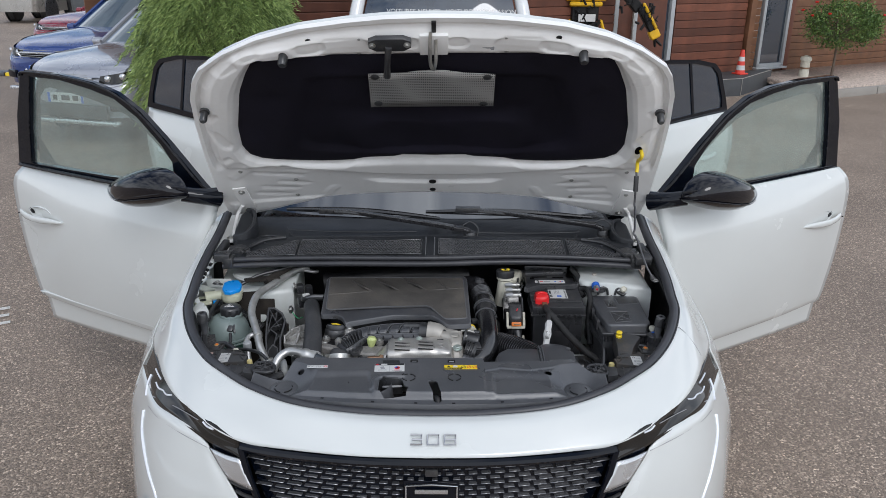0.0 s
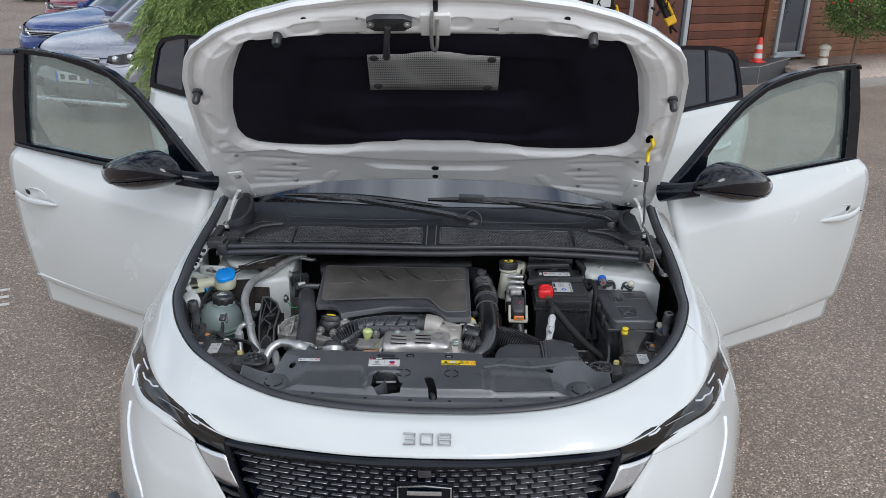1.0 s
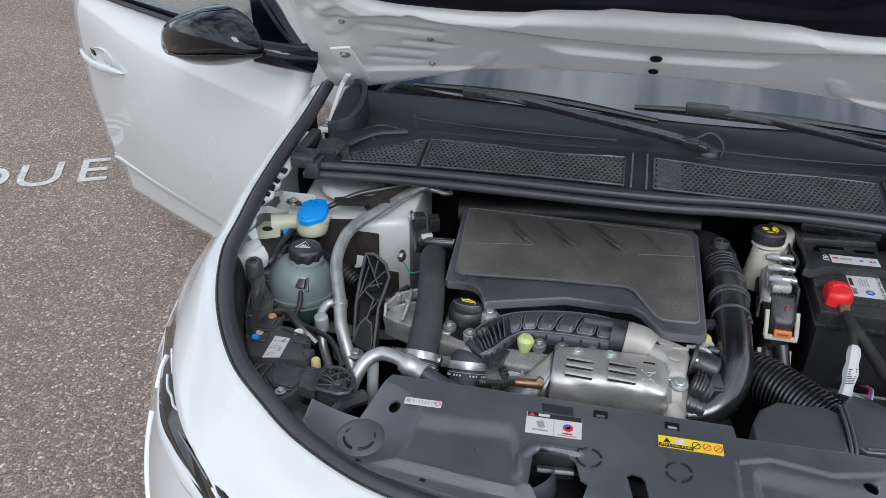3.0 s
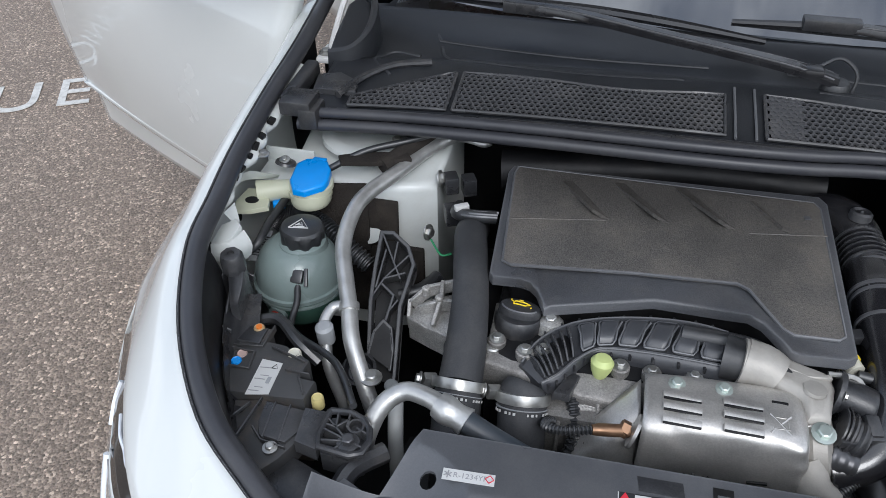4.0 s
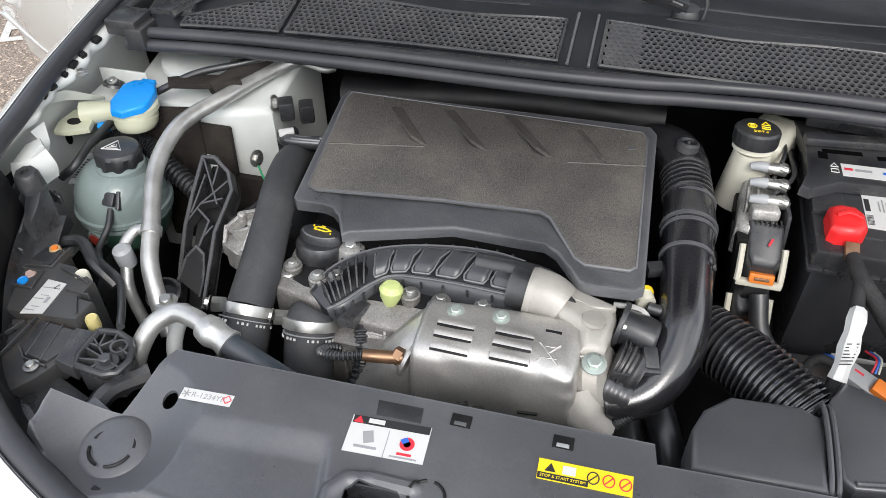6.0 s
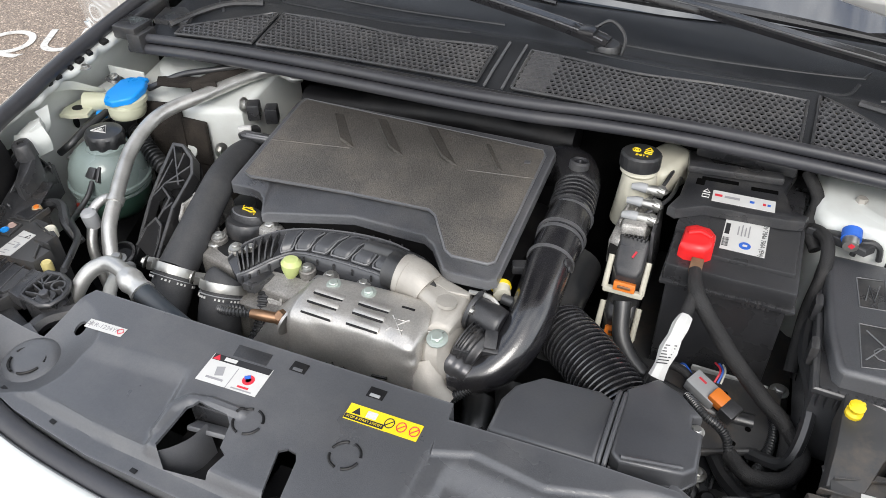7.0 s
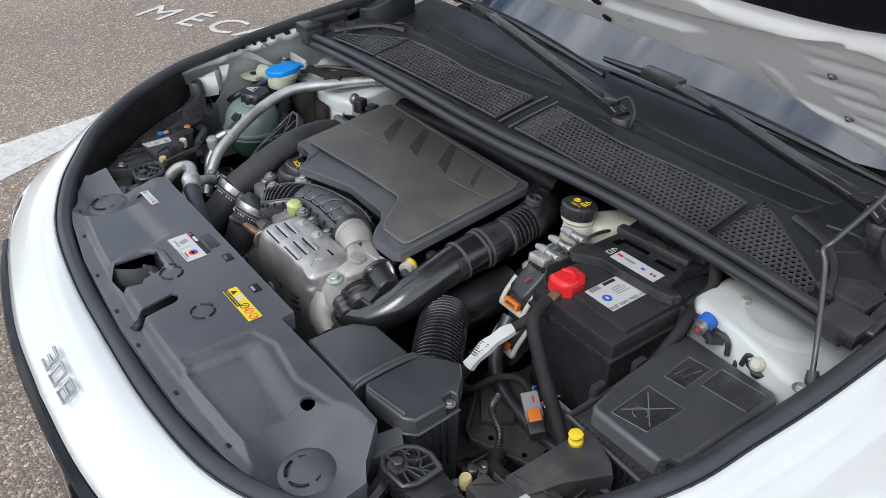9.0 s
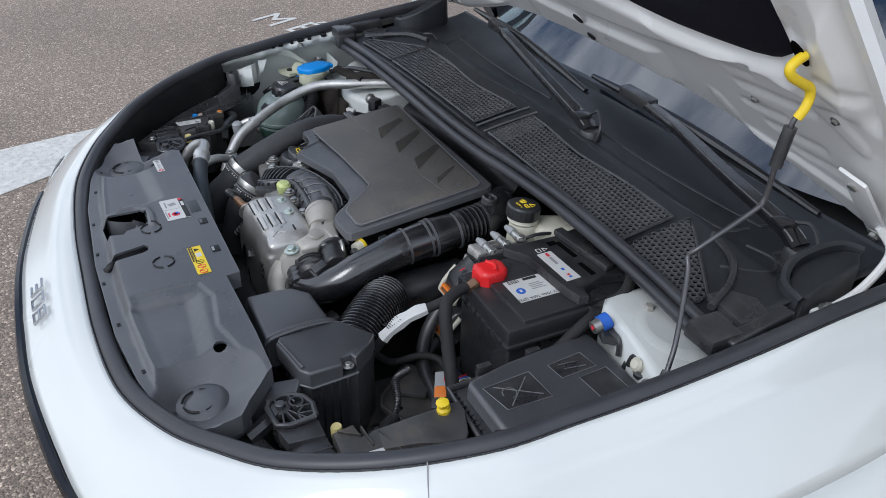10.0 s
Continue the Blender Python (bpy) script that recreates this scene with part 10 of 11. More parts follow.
def parked_car(label, paint, at, turn, tall=1.60, long=4.4, wide=0.90, van=False, name="parked_car"):
    """A family car facing local -y, nose at y = 0, built to its sill, glass, lamps and wheels."""
    t = thing(name, label, "van" if van else "car", group="cars parked in the yard")
    M = Matrix.Translation(at) @ Matrix.Rotation(radians(turn), 4, "Z")

    def L(*p):
        return M @ Vector(p)

    def put(nm, b, m, parent=t, lab="", sm=40):
        bmesh.ops.transform(b, matrix=M, verts=b.verts)
        return part(nm, b, m, parent, lab, sm)
    k = tall / 1.6
    if van:
        prof = [(0.0, 0.95 * k), (0.25, 1.05 * k), (0.6, 1.12 * k), (1.15, tall - 0.08), (1.5, tall), (long * 0.6, tall), (long - 0.15, tall - 0.02), (long, 0.95 * k)]
    else:
        prof = [(0.0, 0.80 * k), (0.10, 0.92 * k), (0.55, 1.02 * k), (1.15, 1.08 * k), (1.75, tall - 0.12), (2.3, tall), (long * 0.72, tall - 0.04), (long - 0.35, 1.25 * k), (long - 0.05, 1.0 * k)]
    # body: lower hull in level curves, mirrored
    hull = [[(0, 0.04, 0.30), (wide * 0.75, 0.08, 0.30), (wide, 0.55, 0.30), (wide, long * 0.5, 0.28), (wide, long - 0.4, 0.30), (wide * 0.8, long, 0.32), (0, long + 0.02, 0.32)],
            [(0, -0.02, 0.55), (wide * 0.75, 0.06, 0.55), (wide * 1.0, 0.50, 0.58), (wide * 1.01, long * 0.5, 0.58), (wide * 1.0, long - 0.4, 0.6), (wide * 0.82, long - 0.02, 0.6), (0, long, 0.6)],
            [(0, 0.0, 0.80 * k), (wide * 0.72, 0.12, 0.80 * k), (wide * 0.95, 0.55, 0.88 * k), (wide * 0.97, long * 0.5, 0.94 * k), (wide * 0.96, long - 0.4, 0.98 * k), (wide * 0.8, long - 0.06, 0.98 * k), (0, long - 0.03, 1.0 * k)],
            [(0, 0.14, 0.93 * k), (wide * 0.68, 0.24, 0.93 * k), (wide * 0.86, 0.62, 1.0 * k), (wide * 0.88, long * 0.5, 1.04 * k), (wide * 0.86, long - 0.45, 1.08 * k), (wide * 0.7, long - 0.16, 1.06 * k), (0, long - 0.12, 1.06 * k)]]
    put("body", surf(hull, 40, 14), paint)
    bon_ = surf([[(0, -0.01, 0.82 * k), (0, 0.12, 0.935 * k), (0, 0.6, 1.035 * k), (0, 1.25, 1.10 * k)], [(wide * 0.4, 0.04, 0.82 * k), (wide * 0.4, 0.15, 0.935 * k), (wide * 0.42, 0.6, 1.035 * k), (wide * 0.42, 1.28, 1.095 * k)], [(wide * 0.735, 0.12, 0.82 * k), (wide * 0.74, 0.24, 0.935 * k), (wide * 0.82, 0.6, 1.0 * k), (wide * 0.82, 1.4, 1.05 * k)]], 14, 10)
    put("bonnet", bon_, paint)
    i0 = 3 if not van else 2
    ws = prof[i0], prof[i0 + 1]
    w0, w1 = wide * 0.80, wide * 0.62
    glassb = surf([[(0, ws[0][0], ws[0][1] - 0.01), (w0 * 0.6, ws[0][0] + 0.04, ws[0][1] - 0.01), (w0, ws[0][0] + 0.2, ws[0][1] - 0.02)], [(0, ws[1][0] + 0.02, ws[1][1] + 0.05), (w1 * 0.6, ws[1][0] + 0.05, ws[1][1] + 0.04), (w1, ws[1][0] + 0.16, ws[1][1] + 0.01)]], 12, 6)
    put("windscreen", glassb, CARGLASS, t, "dark windscreen")
    roof_pts = prof[i0 + 1:-1] if van else prof[i0 + 1:-2]
    rl = [[(0, y, z + 0.05) for y, z in roof_pts], [(w1 * 0.7, y + 0.04, z + 0.035) for y, z in roof_pts], [(w1 + 0.02, y + 0.1, z - 0.01) for y, z in roof_pts]]
    put("roof", surf(rl, 12, 8), paint)
    for s in (1, -1):
        side = surf([[(s * w0, ws[0][0] + 0.2, ws[0][1] - 0.03), (s * wide * 0.88, long * 0.5, 1.03 * k), (s * wide * 0.80, long - 0.35, 1.08 * k)], [(s * (w1 + 0.02), ws[1][0] + 0.16, ws[1][1] + 0.0), (s * (w1 + 0.03), long * 0.55, tall - 0.02), (s * w1, long - 0.75, tall - 0.10)]], 14, 6, False)
        put("side_glass", side, DARKGLASS)
        put("pillar", tube([(s * w0, ws[0][0] + 0.2, ws[0][1] - 0.02), (s * (w1 + 0.02), ws[1][0] + 0.17, ws[1][1] + 0.01)], 0.035, 8, 6), paint)
        lamp = surf([[(s * wide * 0.42, 0.075, 0.74 * k), (s * wide * 0.70, 0.13, 0.76 * k), (s * wide * 0.93, 0.42, 0.86 * k)], [(s * wide * 0.44, 0.10, 0.83 * k), (s * wide * 0.70, 0.17, 0.87 * k), (s * wide * 0.90, 0.46, 0.92 * k)]], 12, 4, False)
        for v in lamp.verts:
            v.co += Vector((s * 0.020, -0.050, 0.010))
        hl = put("headlight", lamp, LENS, t, "dark headlight with a bright reflector")
        for u in (0.58, 0.76):
            put("reflector", lathe([(0.034, 0.0), (0.028, 0.010), (0.012, 0.016), (0.002, 0.017)], (s * wide * u, 0.045 + 0.30 * (u - 0.58), 0.815 * k + 0.12 * (u - 0.58)), rot(80, 0, s * 30), 16), SILVER, hl)
        put("lamp_strip", tube([(s * wide * 0.46, 0.012, 0.73 * k), (s * wide * 0.72, 0.065, 0.745 * k), (s * wide * 0.96, 0.35, 0.84 * k)], 0.0035, 6, 10), LAMPWHITE, hl)
        put("fog_lamp", box((s * wide * 0.72, 0.045, 0.42), (0.20, 0.05, 0.10), rotz(s * 22), 0.02), GLOSS)
        put("mirror", lathe([(0.015, -0.09), (0.045, -0.07), (0.055, 0), (0.045, 0.07), (0.015, 0.09)], (s * (wide + 0.04), 1.55, 1.04 * k), rot(0, 90, 0), 14), paint)
        for y in (0.85, long - 0.85):
            w = put("wheel", lathe([(0.16, -0.1), (0.30, -0.1), (0.33, -0.07), (0.33, 0.07), (0.30, 0.1), (0.16, 0.1)], (s * (wide - 0.10), y, 0.33), rot(0, 90, 0), 28), RUBBER)
            put("rim", lathe([(0.03, -0.02), (0.21, -0.02), (0.22, 0.02), (0.21, 0.04), (0.03, 0.05)], (s * (wide - 0.035), y, 0.33), rot(0, 90, 0), 20), SILVER, w)
            put("wheel_arch", lathe([(0.37, -0.02), (0.385, 0.0), (0.37, 0.02)], (s * (wide + 0.005), y, 0.34), rot(0, 90, 0), 28), PLASTIC)
    gr = put("grille", slab([(-wide * 0.38, 0.645), (-wide * 0.44, 0.80 * k + 0.02), (wide * 0.44, 0.80 * k + 0.02), (wide * 0.38, 0.645)], lambda x, y: 0, 0.02, 0.006), GLOSS, t, "dark grille with bright bars")
    gr.data.transform(M @ Matrix.Translation((0, -0.046, 0)) @ Matrix(((1, 0, 0, 0), (0, 0, -1, 0), (0, 1, 0, 0), (0, 0, 0, 1))) @ M.inverted())
    for j in range(5):
        put("grille_bar", box((0, -0.070, 0.655 + 0.021 * j), (wide * 0.78, 0.008, 0.006), None, 0.002), GREYCON, gr)
    put("grille_surround", tube([(-wide * 0.38, -0.066, 0.645), (-wide * 0.45, -0.060, 0.80 * k + 0.02), (0, -0.072, 0.80 * k + 0.026), (wide * 0.45, -0.060, 0.80 * k + 0.02), (wide * 0.38, -0.066, 0.645)], 0.010, 8, straight=True), SILVER, gr)
    put("lower_intake", box((0, -0.01, 0.36), (wide * 1.15, 0.05, 0.14), None, 0.03), PLASTIC)
    put("bumper_lip", box((0, -0.005, 0.25), (wide * 1.5, 0.07, 0.05), None, 0.02), SILVER)
    pl_ = put("number_plate", box((0, -0.062, 0.50), (0.42, 0.012, 0.100), None, 0.003), PAPER, t, "white number plate with grey bars")
    for x, w in ((-0.235, 0.028), (0.235, 0.028)):
        put("plate_band", box((x * 0.85, -0.069, 0.50), (w, 0.002, 0.095)), BLUEINK, pl_)
    for x, w in ((-0.125, 0.05), (0.0, 0.10), (0.12, 0.07)):
        put("plate_bar", box((x, -0.0695, 0.50), (w, 0.002, 0.05)), INK, pl_)
    return t


parked_car("silver-grey crossover parked facing the yard", CARSILVER, (-3.78, 8.02, 0), -16, 1.36, 3.9, 0.77)
parked_car("dark blue hatchback parked beside a silver car", CARBLUE, (-4.98, 10.05, 0), -16, 1.36, 4.2, 0.80)
parked_car("dark red hatchback parked in the row", CARRED, (-6.55, 13.9, 0), -17, 1.34, 4.2, 0.84)
parked_car("beige-grey van with its back to the yard", CARGREY, (-12.1, 26.4, 0), 178, 1.30, 3.1, 0.60, True, "parked_van")
parked_car("black hatchback parked by the far wall", CARBLACK, (-9.9, 28.0, 0), 176, 1.46, 4.2, 0.88)

# white car close behind, its dark rear window lettered
rear = thing("white_estate_car", "white car parked tail-on with white lettering on its dark rear window", "car", group="cars parked in the yard")
part("tail_body", surf([[(0, 6.30, 0.40), (0.70, 6.34, 0.40), (0.88, 6.6, 0.42), (0.90, 9.6, 0.42)], [(0, 6.26, 0.75), (0.72, 6.31, 0.75), (0.90, 6.6, 0.78), (0.92, 9.6, 0.8)], [(0, 6.34, 1.12), (0.68, 6.40, 1.12), (0.84, 6.7, 1.13), (0.86, 9.6, 1.05)]], 24, 12), CARWHITE, rear)
part("rear_window", surf([[(0, 6.30, 1.135), (0.35, 6.31, 1.135), (0.64, 6.36, 1.135)], [(0, 6.42, 1.45), (0.34, 6.43, 1.45), (0.60, 6.48, 1.44)], [(0, 6.58, 1.72), (0.32, 6.59, 1.72), (0.54, 6.63, 1.70)]], 16, 12), DARKGLASS, rear, "dark rear window with white words")
for s in (1, -1):
    part("rear_pillar", tube([(s * 0.70, 6.37, 1.12), (s * 0.665, 6.50, 1.45), (s * 0.60, 6.66, 1.72)], [0.06, 0.055, 0.05], 10, 12), CARWHITE, rear)
    part("flank", surf([[(s * 0.84, 6.7, 1.12), (s * 0.86, 9.6, 1.05)], [(s * 0.62, 6.7, 1.70), (s * 0.62, 9.2, 1.66)]], 6, 4, False), DARKGLASS, rear)
    for y in (7.1, 9.3):
        part("wheel", lathe([(0.16, -0.1), (0.30, -0.1), (0.33, -0.07), (0.33, 0.07), (0.30, 0.1), (0.16, 0.1)], (s * 0.80, y, 0.33), rot(0, 90, 0), 28), RUBBER, rear)
part("roof", surf([[(0, 6.58, 1.74), (0, 8.0, 1.78), (0, 9.3, 1.70)], [(0.5, 6.62, 1.73), (0.5, 8.0, 1.76), (0.5, 9.3, 1.68)], [(0.63, 6.68, 1.70), (0.63, 8.0, 1.72), (0.63, 9.25, 1.64)]], 12, 6), CARWHITE, rear)
part("spoiler", box((0, 6.58, 1.755), (1.15, 0.16, 0.03), rot(10, 0, 0), 0.012), CARWHITE, rear)
part("front_end", surf([[(0, 9.6, 1.05), (0.86, 9.6, 1.05)], [(0, 10.6, 0.9), (0.8, 10.5, 0.9)], [(0, 10.75, 0.45), (0.82, 10.6, 0.45)]], 8, 8), CARWHITE, rear)
lettering("VOITURES NEUVES - VOITURES D'OCCASION", 0.050, Matrix.Translation((0.09, 6.365, 1.466)) @ Matrix.Rotation(radians(67), 4, "X"), PAPER, "window_text", rear, 0.0008)

# ---- building ----
A_, N_ = Vector((0.892, 0.452, 0)), Vector((0.452, -0.892, 0))
O_ = Vector((4.8, 12.4, 0))
MB = Matrix((A_, -N_, Vector((0, 0, 1)))).transposed().to_4x4()
MB.translation = O_


def wood():
    m = pbr("red_brown_boards", (0.13, 0.046, 0.026), 0.55, var=0.25, scale=5, bump=0.5, bscale=60, dirt=0.25, dirtcol=(0.05, 0.02, 0.012), dscale=3)
    n, l = m.node_tree.nodes, m.node_tree.links
    b = n["Principled BSDF"]
    src = b.inputs["Base Color"].links[0].from_socket
    info = n.new("ShaderNodeObjectInfo")
    mr = n.new("ShaderNodeMapRange")
    mr.inputs[3].default_value, mr.inputs[4].default_value = 0.65, 1.45
    mx = n.new("ShaderNodeMixRGB")
    mx.blend_type = "MULTIPLY"
    mx.inputs[0].default_value = 1.0
    l.new(info.outputs["Random"], mr.inputs[0])
    l.new(src, mx.inputs[1])
    l.new(mr.outputs[0], mx.inputs[2])
    l.new(mx.outputs[0], b.inputs["Base Color"])
    return m


BOARD = wood()
BOARD2 = pbr("brown_boards", (0.17, 0.080, 0.040), 0.55, var=0.25, scale=5, bump=0.5, bscale=60, dirt=0.3, dirtcol=(0.05, 0.025, 0.015), dscale=3)
STONE = pbr("dark_slate_tile", (0.055, 0.058, 0.062), 0.55, var=0.2, scale=4, bump=0.4, bscale=90, dirt=0.3, dirtcol=(0.12, 0.11, 0.10), dscale=3)
CONCRETE = pbr("pale_concrete", (0.33, 0.31, 0.28), 0.8, var=0.12, scale=3, bump=0.6, bscale=80, dirt=0.3, dscale=2)
FRAMEP = pbr("grey_window_frame", (0.42, 0.44, 0.45), 0.4, var=0.04)


def bpart(nm, b, m, parent, lab=""):
    bmesh.ops.transform(b, matrix=MB, verts=b.verts)
    return part(nm, b, m, parent, lab)


wl_ = bpart("wall_1", box((-5.0, 0.20, 1.9), (6.6, 0.2, 3.8)), BOARD, None)
tagged(wl_, "wall of red-brown horizontal timber boards", "wall", kind="structure")
wl_2 = bpart("wall_2", box((-0.82, 0.20, 1.9), (1.46, 0.2, 3.8)), BOARD, None)
tagged(wl_2, "short wall of red-brown timber boards beside the entrance", "wall", kind="structure")
wl_3 = bpart("wall_3", box((4.25, 0.60, 1.9), (6.7, 0.2, 3.8)), BOARD2, None)
tagged(wl_3, "long brown timber board wall behind the pebble bed", "wall", kind="structure")
wl_4 = bpart("wall_4", box((-0.09, 0.45, 1.9), (0.06, 0.7, 3.8)), BOARD2, None)
tagged(wl_4, "narrow timber return wall", "wall", kind="structure")
rf = bpart("roof_slab", box((-1, 3.4, 3.86), (16, 7.0, 0.15)), STONE, None)
tagged(rf, "flat dark roof slab", "roof", kind="structure")
bk = bpart("wall_5", box((-1, 6.8, 1.9), (16, 0.2, 3.8)), BOARD2, None)
tagged(bk, "plain rear wall of the timber building", "wall", kind="structure")

def boards(parent, a0, a1, n0, mat, pitch=0.115, zmax=2.6, z0=0.0, gap=()):
    """Rows of shiplap boards on a wall; alike boards share their mesh."""
    cache = {}
    z = z0
    j = 0
    while z < zmax:
        spans = [(a0, a1)]
        for g0, g1, h0, h1 in gap:
            if h0 < z + pitch / 2 < h1:
                spans = [s for sp in spans for s in ((sp[0], min(sp[1], g0)), (max(sp[0], g1), sp[1])) if s[1] - s[0] > 0.05]
        for b0, b1 in spans:
            key = round(b1 - b0, 3)
            if key not in cache:
                cache[key] = finish(box((0, 0, 0), (key, 0.022, pitch - 0.008), rot(4, 0, 0), 0.004, 1), "board", mat)
            ob = new("board", cache[key])
            ob.parent = parent
            ob.matrix_basis = MB @ Matrix.Translation(((b0 + b1) / 2, -n0 - 0.012, z + pitch / 2))
        z += pitch
        j += 1


boards(wl_2, -1.54, -0.12, -0.10, BOARD)
boards(wl_, -8.2, -4.4, -0.10, BOARD)
boards(wl_, -4.4, -1.72, -0.10, BOARD, gap=((-2.62, -1.60, 0.0, 2.4),))
boards(wl_3, 1.28, 7.4, -0.50, BOARD2)
boards(wl_3, 0.0, 0.62, -0.50, BOARD2)
boards(wl_3, 0.62, 1.28, -0.50, BOARD2, z0=0.0, zmax=0.20)
post = thing("corner_post", "brown timber corner post", "post")
bpart("post", box((-0.05, 0.06, 1.9), (0.11, 0.10, 3.8), None, 0.01), BOARD2, post)
# window in the right wall
win = thing("window_1", "tall window with a pale grey frame in the timber wall", "window", kind="structure")
bpart("window_pane", box((0.95, 0.485, 1.30), (0.50, 0.02, 2.1)), DARKGLASS, win)
for x in (0.67, 1.23):
    bpart("window_frame", box((x, 0.465, 1.30), (0.06, 0.07, 2.2), None, 0.006), FRAMEP, win)
bpart("window_frame", box((0.95, 0.465, 0.24), (0.62, 0.07, 0.06), None, 0.006), FRAMEP, win)
bpart("window_sill", box((0.95, 0.44, 0.20), (0.70, 0.12, 0.03), None, 0.004), FRAMEP, win)
bpart("timber_surround", box((1.31, 0.46, 1.3), (0.10, 0.06, 2.4), None, 0.006), BOARD, win)
# glazed entrance
dr = thing("door_1", "glazed entrance door with a pale metal frame", "door", kind="structure")
bpart("door_glass", box((-2.11, 0.14, 1.45), (0.98, 0.02, 2.2)), DARKGLASS, dr)
for x in (-2.62, -2.28, -1.60):
    bpart("door_frame", box((x, 0.11, 1.45), (0.07, 0.08, 2.3), None, 0.006), FRAMEP, dr)
q = tube([(-2.34, 0.04, 0.75), (-2.34, 0.04, 1.35)], 0.014, 10, 2)
bpart("door_pull", q, STEEL, dr)
# steps and plinth
plinth = thing("entrance_steps", "dark slate entrance steps and plinth", "steps")
def plan(pts):
    """Plan outline in the building's own axes, turned anticlockwise."""
    return [(a, -n) for a, n in pts][::-1]


bpart("plinth", slab(plan([(-0.75, 0.59), (-1.15, 0.545), (-1.15, -0.08), (0.46, -0.08), (0.46, 0.05)]), lambda x, y: 0.25, 0.25, 0.006), STONE, plinth)
bpart("landing", slab(plan([(-1.16, 0.30), (-3.2, 0.30), (-3.2, -0.08), (-1.16, -0.08)]), lambda x, y: 0.245, 0.245, 0.006), STONE, plinth)
for j in range(2):
    bpart("step", slab(plan([(-1.16, 0.53 - 0.12 * j), (-3.0, 0.53 - 0.12 * j), (-3.0, 0.25), (-1.16, 0.25)]), lambda x, y: 0.085 + 0.08 * j, 0.08 + 0.08 * j, 0.005), STONE, plinth)
    bpart("step_edge", box((-2.08, -0.525 + 0.12 * j, 0.084 + 0.08 * j), (1.84, 0.012, 0.006)), CONCRETE, plinth)
bpart("edge_trim", tube([(-1.15, -0.547, 0.252), (-0.75, -0.592, 0.252), (0.46, -0.052, 0.252)], 0.006, 6, straight=True), CONCRETE, plinth)
bpart("edge_trim", tube([(-0.75, -0.592, 0.252), (-0.75, -0.592, 0.0)], 0.004, 6, straight=True), CONCRETE, plinth)

# traffic cone
cone = thing("traffic_cone", "orange-red traffic cone with white bands on the plinth", "traffic cone")
cp = O_ + A_ * (-0.42) + N_ * 0.22
CONER = pbr("cone_red", (0.70, 0.06, 0.04), 0.5, var=0.06)
part("cone_base", box((cp.x, cp.y, 0.261), (0.17, 0.17, 0.02), rotz(27), 0.006), CONER, cone)
for z0, z1, mt in ((0.270, 0.315, CONER), (0.315, 0.385, PAPER), (0.385, 0.445, CONER), (0.445, 0.510, PAPER), (0.510, 0.610, CONER)):
    part("cone_band", lathe([(0.072 - 0.13 * (z0 - 0.27), z0), (0.072 - 0.13 * (z1 - 0.27), z1)], (cp.x, cp.y, 0), None, 24), mt, cone)
# bollard lamp
bo = thing("bollard_lamp", "small cream bollard lamp on the pebble bed", "bollard")
bp_ = (5.76, 12.60, 0.06)
part("post", lathe([(0.075, 0.0), (0.075, 0.17), (0.066, 0.19), (0.066, 0.21)], bp_, None, 20), IVORY, bo)
part("lamp_ring", lathe([(0.080, 0.21), (0.080, 0.23), (0.06, 0.232)], bp_, None, 20), COPPER, bo)
part("lamp_head", lathe([(0.070, 0.23), (0.070, 0.33), (0.088, 0.335), (0.088, 0.36), (0.072, 0.39), (0.01, 0.415)], bp_, None, 20), IVORY, bo)
# pebble bed and kerb
kb = thing("kerb", "pale concrete kerb edging the pebble bed", "kerb", kind="structure")
kx = Vector((5.54, 11.38, 0))
for i in range(7):
    p = kx + A_ * (i + 0.6) * 1.0
    part("kerb_stone", box((p.x, p.y, 0.055), (0.985, 0.14, 0.12), rotz(26.9), 0.01), CONCRETE, kb)
vs, fs = [], []
random.seed(4)
for i in range(5200):
    u, w = random.uniform(0.1, 7.5), random.uniform(0.1, 1.70)
    p = kx + A_ * u - N_ * w
    r = random.uniform(0.018, 0.042)
    base = len(vs)
    ph = random.uniform(0, 6.28)
    vs.append((p.x, p.y, 0.07 + r * 0.8))
    for k in range(5):
        a = ph + 2 * math.pi * k / 5
        vs.append((p.x + r * math.cos(a) * random.uniform(0.8, 1.2), p.y + r * math.sin(a), 0.07 + r * 0.35))
    for k in range(5):
        a = ph + 2 * math.pi * k / 5
        vs.append((p.x + r * 0.9 * math.cos(a), p.y + r * 0.9 * math.sin(a), 0.06))
    for k in range(5):
        fs.append((base, base + 1 + k, base + 1 + (k + 1) % 5))
        fs.append((base + 1 + k, base + 6 + k, base + 6 + (k + 1) % 5, base + 1 + (k + 1) % 5))
me = bpy.data.meshes.new("pebbles")
me.from_pydata(vs, [], fs)
PEB = pbr("pinkish_pebbles", (0.50, 0.41, 0.35), 0.75, var=0.35, scale=30)
me.materials.append(PEB)
tagged(new("pebbles", me), "pinkish loose pebbles in a raised bed", "pebbles", kind="stuff")
pb = bmesh.new()
c0, c1 = kx + A_ * 0.1, kx + A_ * 7.5
for p in (c0, c1):
    pass
pbv = [pb.verts.new(q) for q in ((c0.x, c0.y, 0.075), (c1.x, c1.y, 0.075), (c1.x - N_.x * 1.72, c1.y - N_.y * 1.72, 0.075), (c0.x - N_.x * 1.72, c0.y - N_.y * 1.72, 0.075))]
pb.faces.new(pbv)
bed = part("pebble_bed", pb, PEB)
solid(bed, 0.07)
tagged(bed, "packed ground under the loose pebbles", "ground", kind="structure")

